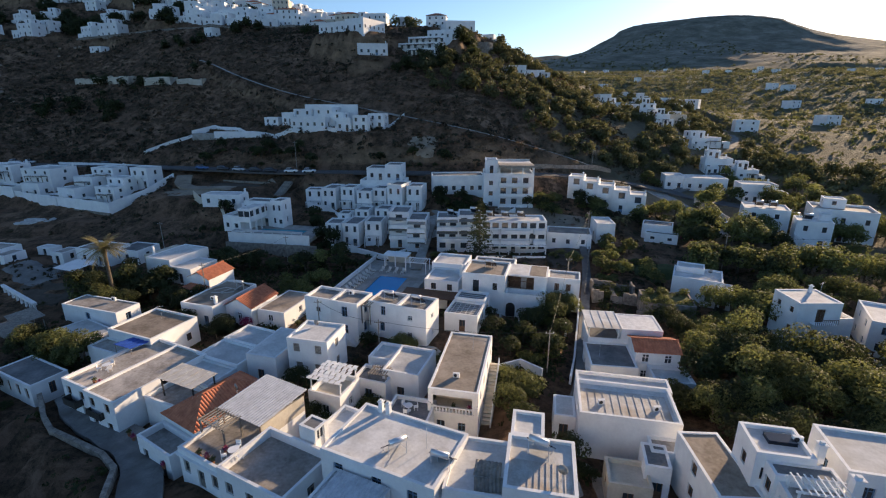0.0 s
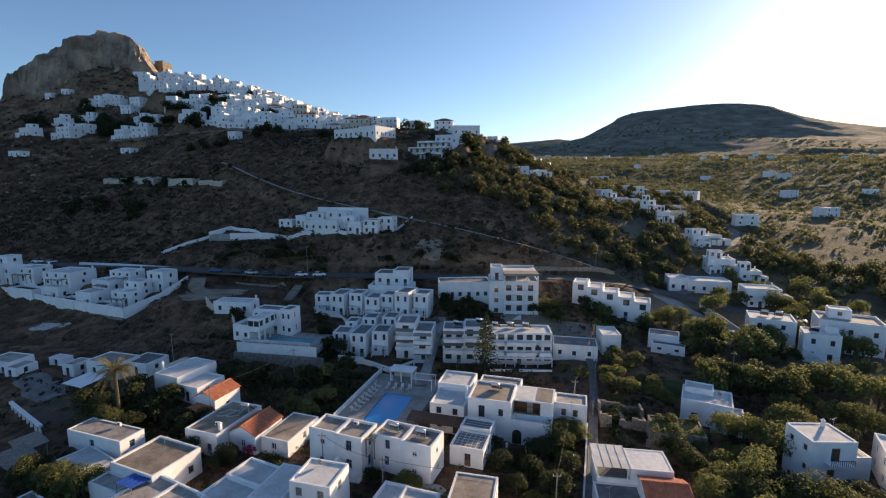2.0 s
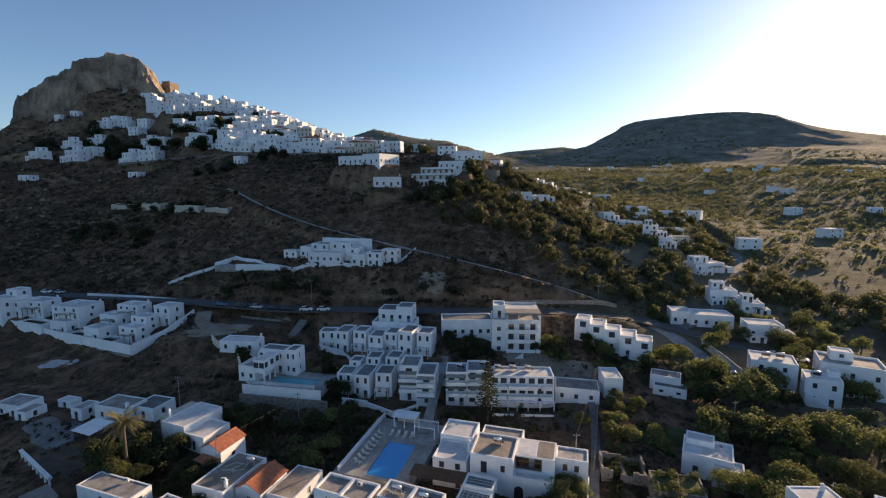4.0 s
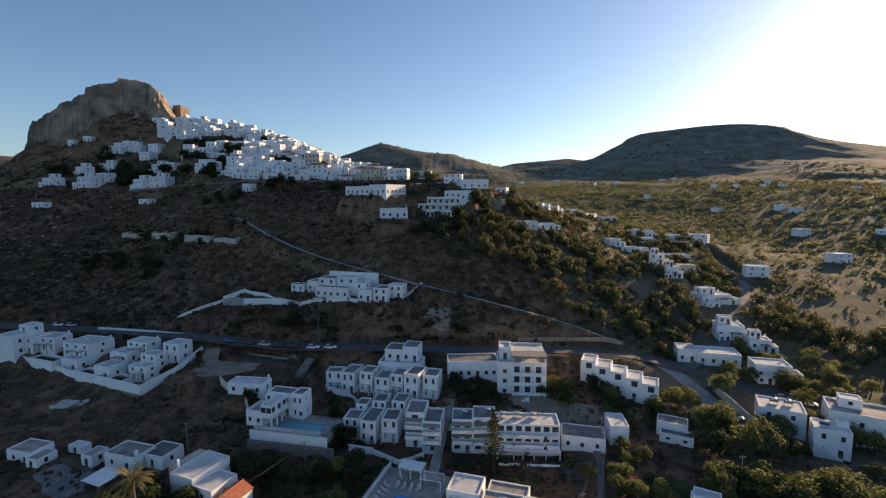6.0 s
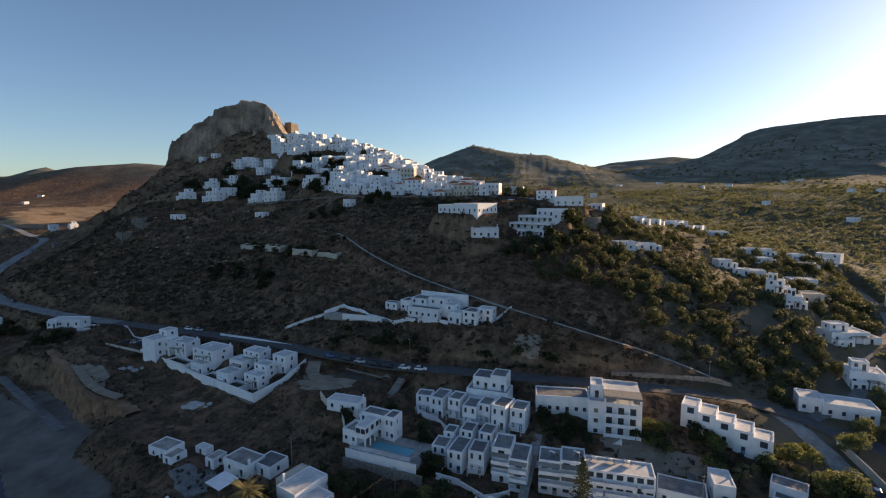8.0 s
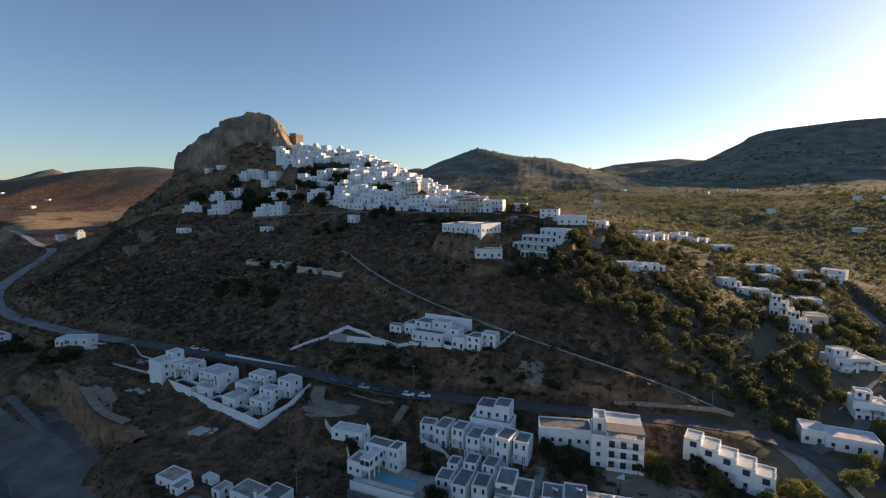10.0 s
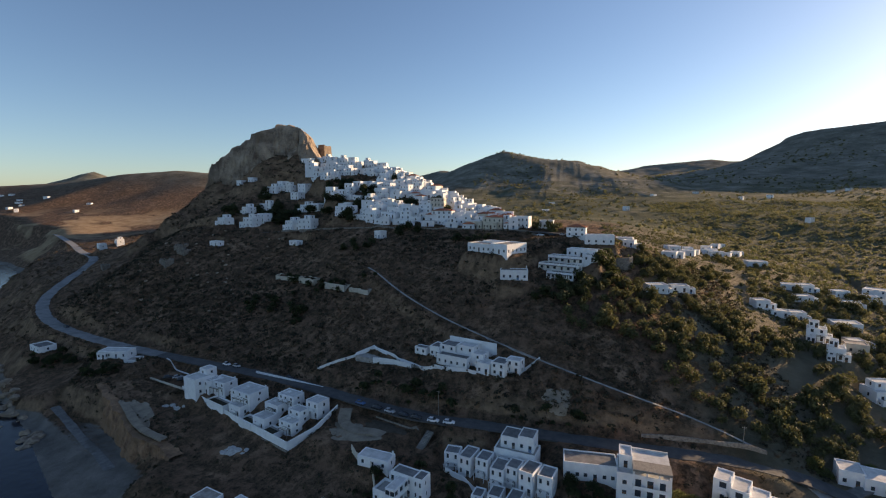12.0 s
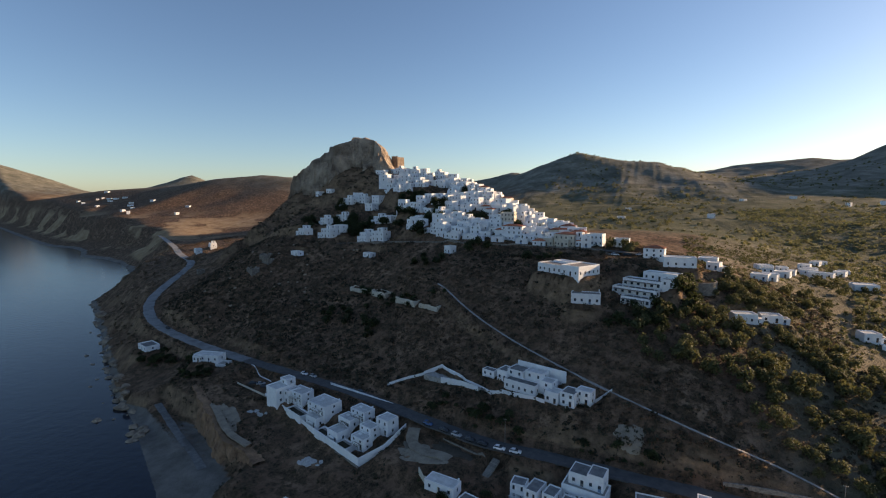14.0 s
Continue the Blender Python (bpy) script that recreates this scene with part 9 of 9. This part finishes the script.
def boulder(seed, mat):
    bm = bmesh.new()
    bmesh.ops.create_icosphere(bm, subdivisions=3, radius=1.0)
    for v in bm.verts:
        n1 = noise.noise(v.co * 1.3 + Vector((seed, 0, 0))) + 0.4 * noise.noise(v.co * 3.1 + Vector((0, seed, 0)))
        v.co *= 1 + 0.35 * n1
        v.co.z *= 0.7
    me = bpy.data.meshes.new("boulder")
    bm.to_mesh(me)
    bm.free()
    me.materials.append(mat)
    return me


STONES = [boulder(k, ROCK) for k in (1, 2, 3)]
CHALK = material("pale_rubble", (0.34, 0.33, 0.31), (0.58, 0.57, 0.55), 0.8, 0.95, 0.6, 6)
HEAP = [boulder(k, CHALK) for k in (4, 5, 6)]


def rock_at(x, y, size, z=None, meshes=STONES, label="weathered brown boulder", category="rock", squash=1.0):
    ob = new("rock", TREE_RND.choice(meshes))
    ob.matrix_basis = pose(x, y, ground_at(x, y) if z is None else z, 0, 0, TREE_RND.uniform(0, 360)) @ Matrix.Diagonal((size, size * TREE_RND.uniform(0.7, 1.2), size * squash, 1))
    return tagged(ob, label, category)


for x, y, size in ((-244, 126.6, 2.2), (-238, 131, 1.0), (-262, 140, 0.8), (-292, 150, 1.2), (-330, 172, 1.4), (-300, 158, 1.0), (-352, 180, 1.6), (-268, 148, 0.9), (-340, 184, 1.2), (-410, 214, 1.2)):
    rock_at(x, y, size, -0.3, label="dark sea rock breaking the surface")
for k in range(110):
    x = TREE_RND.uniform(-520, -205)
    y = np.interp(-x, [140, 164, 225, 277, 354, 522], [88, 102, 132, 154, 193, 278]) + TREE_RND.uniform(-2.5, 4.0)
    rock_at(x, float(y), TREE_RND.uniform(0.5, 2.6) * (1.0 if k % 4 else 1.5), label="dark shore rock at the waterline")
for k in range(40):
    x, y = TREE_RND.uniform(-290, -190), TREE_RND.uniform(205, 290)
    rock_at(x, y, TREE_RND.uniform(0.5, 1.3), label="grey boulder on the dry slope")
for k in range(14):
    rock_at(-114 + TREE_RND.uniform(-5, 5), 127.6 + TREE_RND.uniform(-2, 2), TREE_RND.uniform(0.7, 1.7), meshes=HEAP, label="pale heap of dumped rubble", category="rubble", squash=0.45)
for k in range(5):
    rock_at(-162 + k * 2.2, 146 + TREE_RND.uniform(-1, 1), TREE_RND.uniform(0.9, 1.6), meshes=HEAP, label="pale boulder on the cliff top", squash=0.7)
# ochre sea cliff under the track
def build_cliff():
    line = rounded([(-204, 149, 0), (-193.4, 143.8, 0), (-181.4, 137.8, 0), (-168.4, 131.8, 0), (-158.4, 125.8, 0), (-151.4, 124.6, 0), (-142, 123.6, 0), (-132, 119.8, 0)], 2)
    pts = []
    for a, b in zip(line, line[1:]):
        n = max(1, int((b - a).length / 0.6))
        pts += [a.lerp(b, i / n) for i in range(n)]
    verts, rows = [], 16
    for i, p in enumerate(pts):
        e = (pts[min(i + 2, len(pts) - 1)] - pts[max(i - 2, 0)]).normalized()
        out = Vector((e.y, -e.x, 0))
        crest = -0.1 + bare_at(p.x - out.x * 5.0, p.y - out.y * 5.0)
        foot = min(crest - 3.0, 2.0 + 1.5 * noise.noise(Vector((i * 0.05, 4, 0))))
        for k in range(rows):
            f = k / (rows - 1)
            z = crest + (foot - crest) * max(0.0, f - 0.12) / 0.88
            q = Vector((p.x * 0.22, p.y * 0.22, z * 0.25))
            push = -4.6 * max(0.0, 0.12 - f) / 0.12 + 2.0 * f ** 1.6 + 1.1 * noise.fractal(q, 0.9, 2.1, 5) + 1.2 * abs(noise.noise(Vector((i * 0.06, 1.5, f * 0.8))))
            verts.append(tuple(p + out * push + Vector((0, 0, z - 0.5 * (k == 0)))))
    faces = [(i * rows + k, i * rows + k + 1, (i + 1) * rows + k + 1, (i + 1) * rows + k) for i in range(len(pts) - 1) for k in range(rows - 1)]
    return tagged(new("cliff", mesh_of("cliff", verts, faces, CLIFF)), "crumbling ochre earth cliff above the beach", "cliff", kind="structure")


build_cliff()


def ruined_hut(x, y, w, d, h, turn, mat, label):
    """Roofless walls broken down to uneven heights."""
    z = ground_at(x, y)
    ob = thing("ruined_hut", x, y, z, turn, label, "ruin")
    for ax, ay, bx, by in ((-w, -d, w, -d), (w, -d, w, d), (w, d, -w, d), (-w, d, -w, -d)):
        s, n = Shape(), 5
        for i in range(n):
            x0, y0, x1, y1 = ax + (bx - ax) * i / n, ay + (by - ay) * i / n, ax + (bx - ax) * (i + 1) / n, ay + (by - ay) * (i + 1) / n
            s.box(min(x0, x1) - 0.22, max(x0, x1) + 0.22, min(y0, y1) - 0.22, max(y0, y1) + 0.22, -3.0, h * TREE_RND.uniform(0.45, 1.0))
        part("wall", s.mesh("wall", mat), ob)


ruined_hut(-261.5, 243.0, 4.4, 2.6, 3.0, -20, STONE, "roofless hut of pale rough stone on the slope")
ruined_hut(-264.0, 258.0, 3.6, 2.4, 3.2, 10, STONE, "broken stone walls of an old hut")
ruined_hut(-345.0, 266.0, 4.4, 2.4, 3.0, -30, STONE, "ruined stone hut above the coast road")
ruined_hut(-258.0, 254.0, 3.4, 2.4, 2.6, -5, STONE, "small roofless stone hut")
ruined_hut(-163.0, 235.0, 9.0, 2.0, 1.5, -14, CREAM, "long pale ruined wall among dark trees")
ruined_hut(-146.0, 229.6, 6.0, 2.4, 2.2, -18, CREAM, "pale ruined farmhouse with broken walls")
ruined_hut(-124.0, 221.0, 8.0, 2.0, 1.5, -22, CREAM, "pale broken walls of a ruined farm")
ruined_hut(-108.0, 216.0, 6.0, 1.6, 1.2, -12, CREAM, "low pale ruined enclosure")
for ob in NEAR_TREES + TREES:
    for child in list(ob.children):
        bpy.data.objects.remove(child)
    bpy.data.objects.remove(ob)
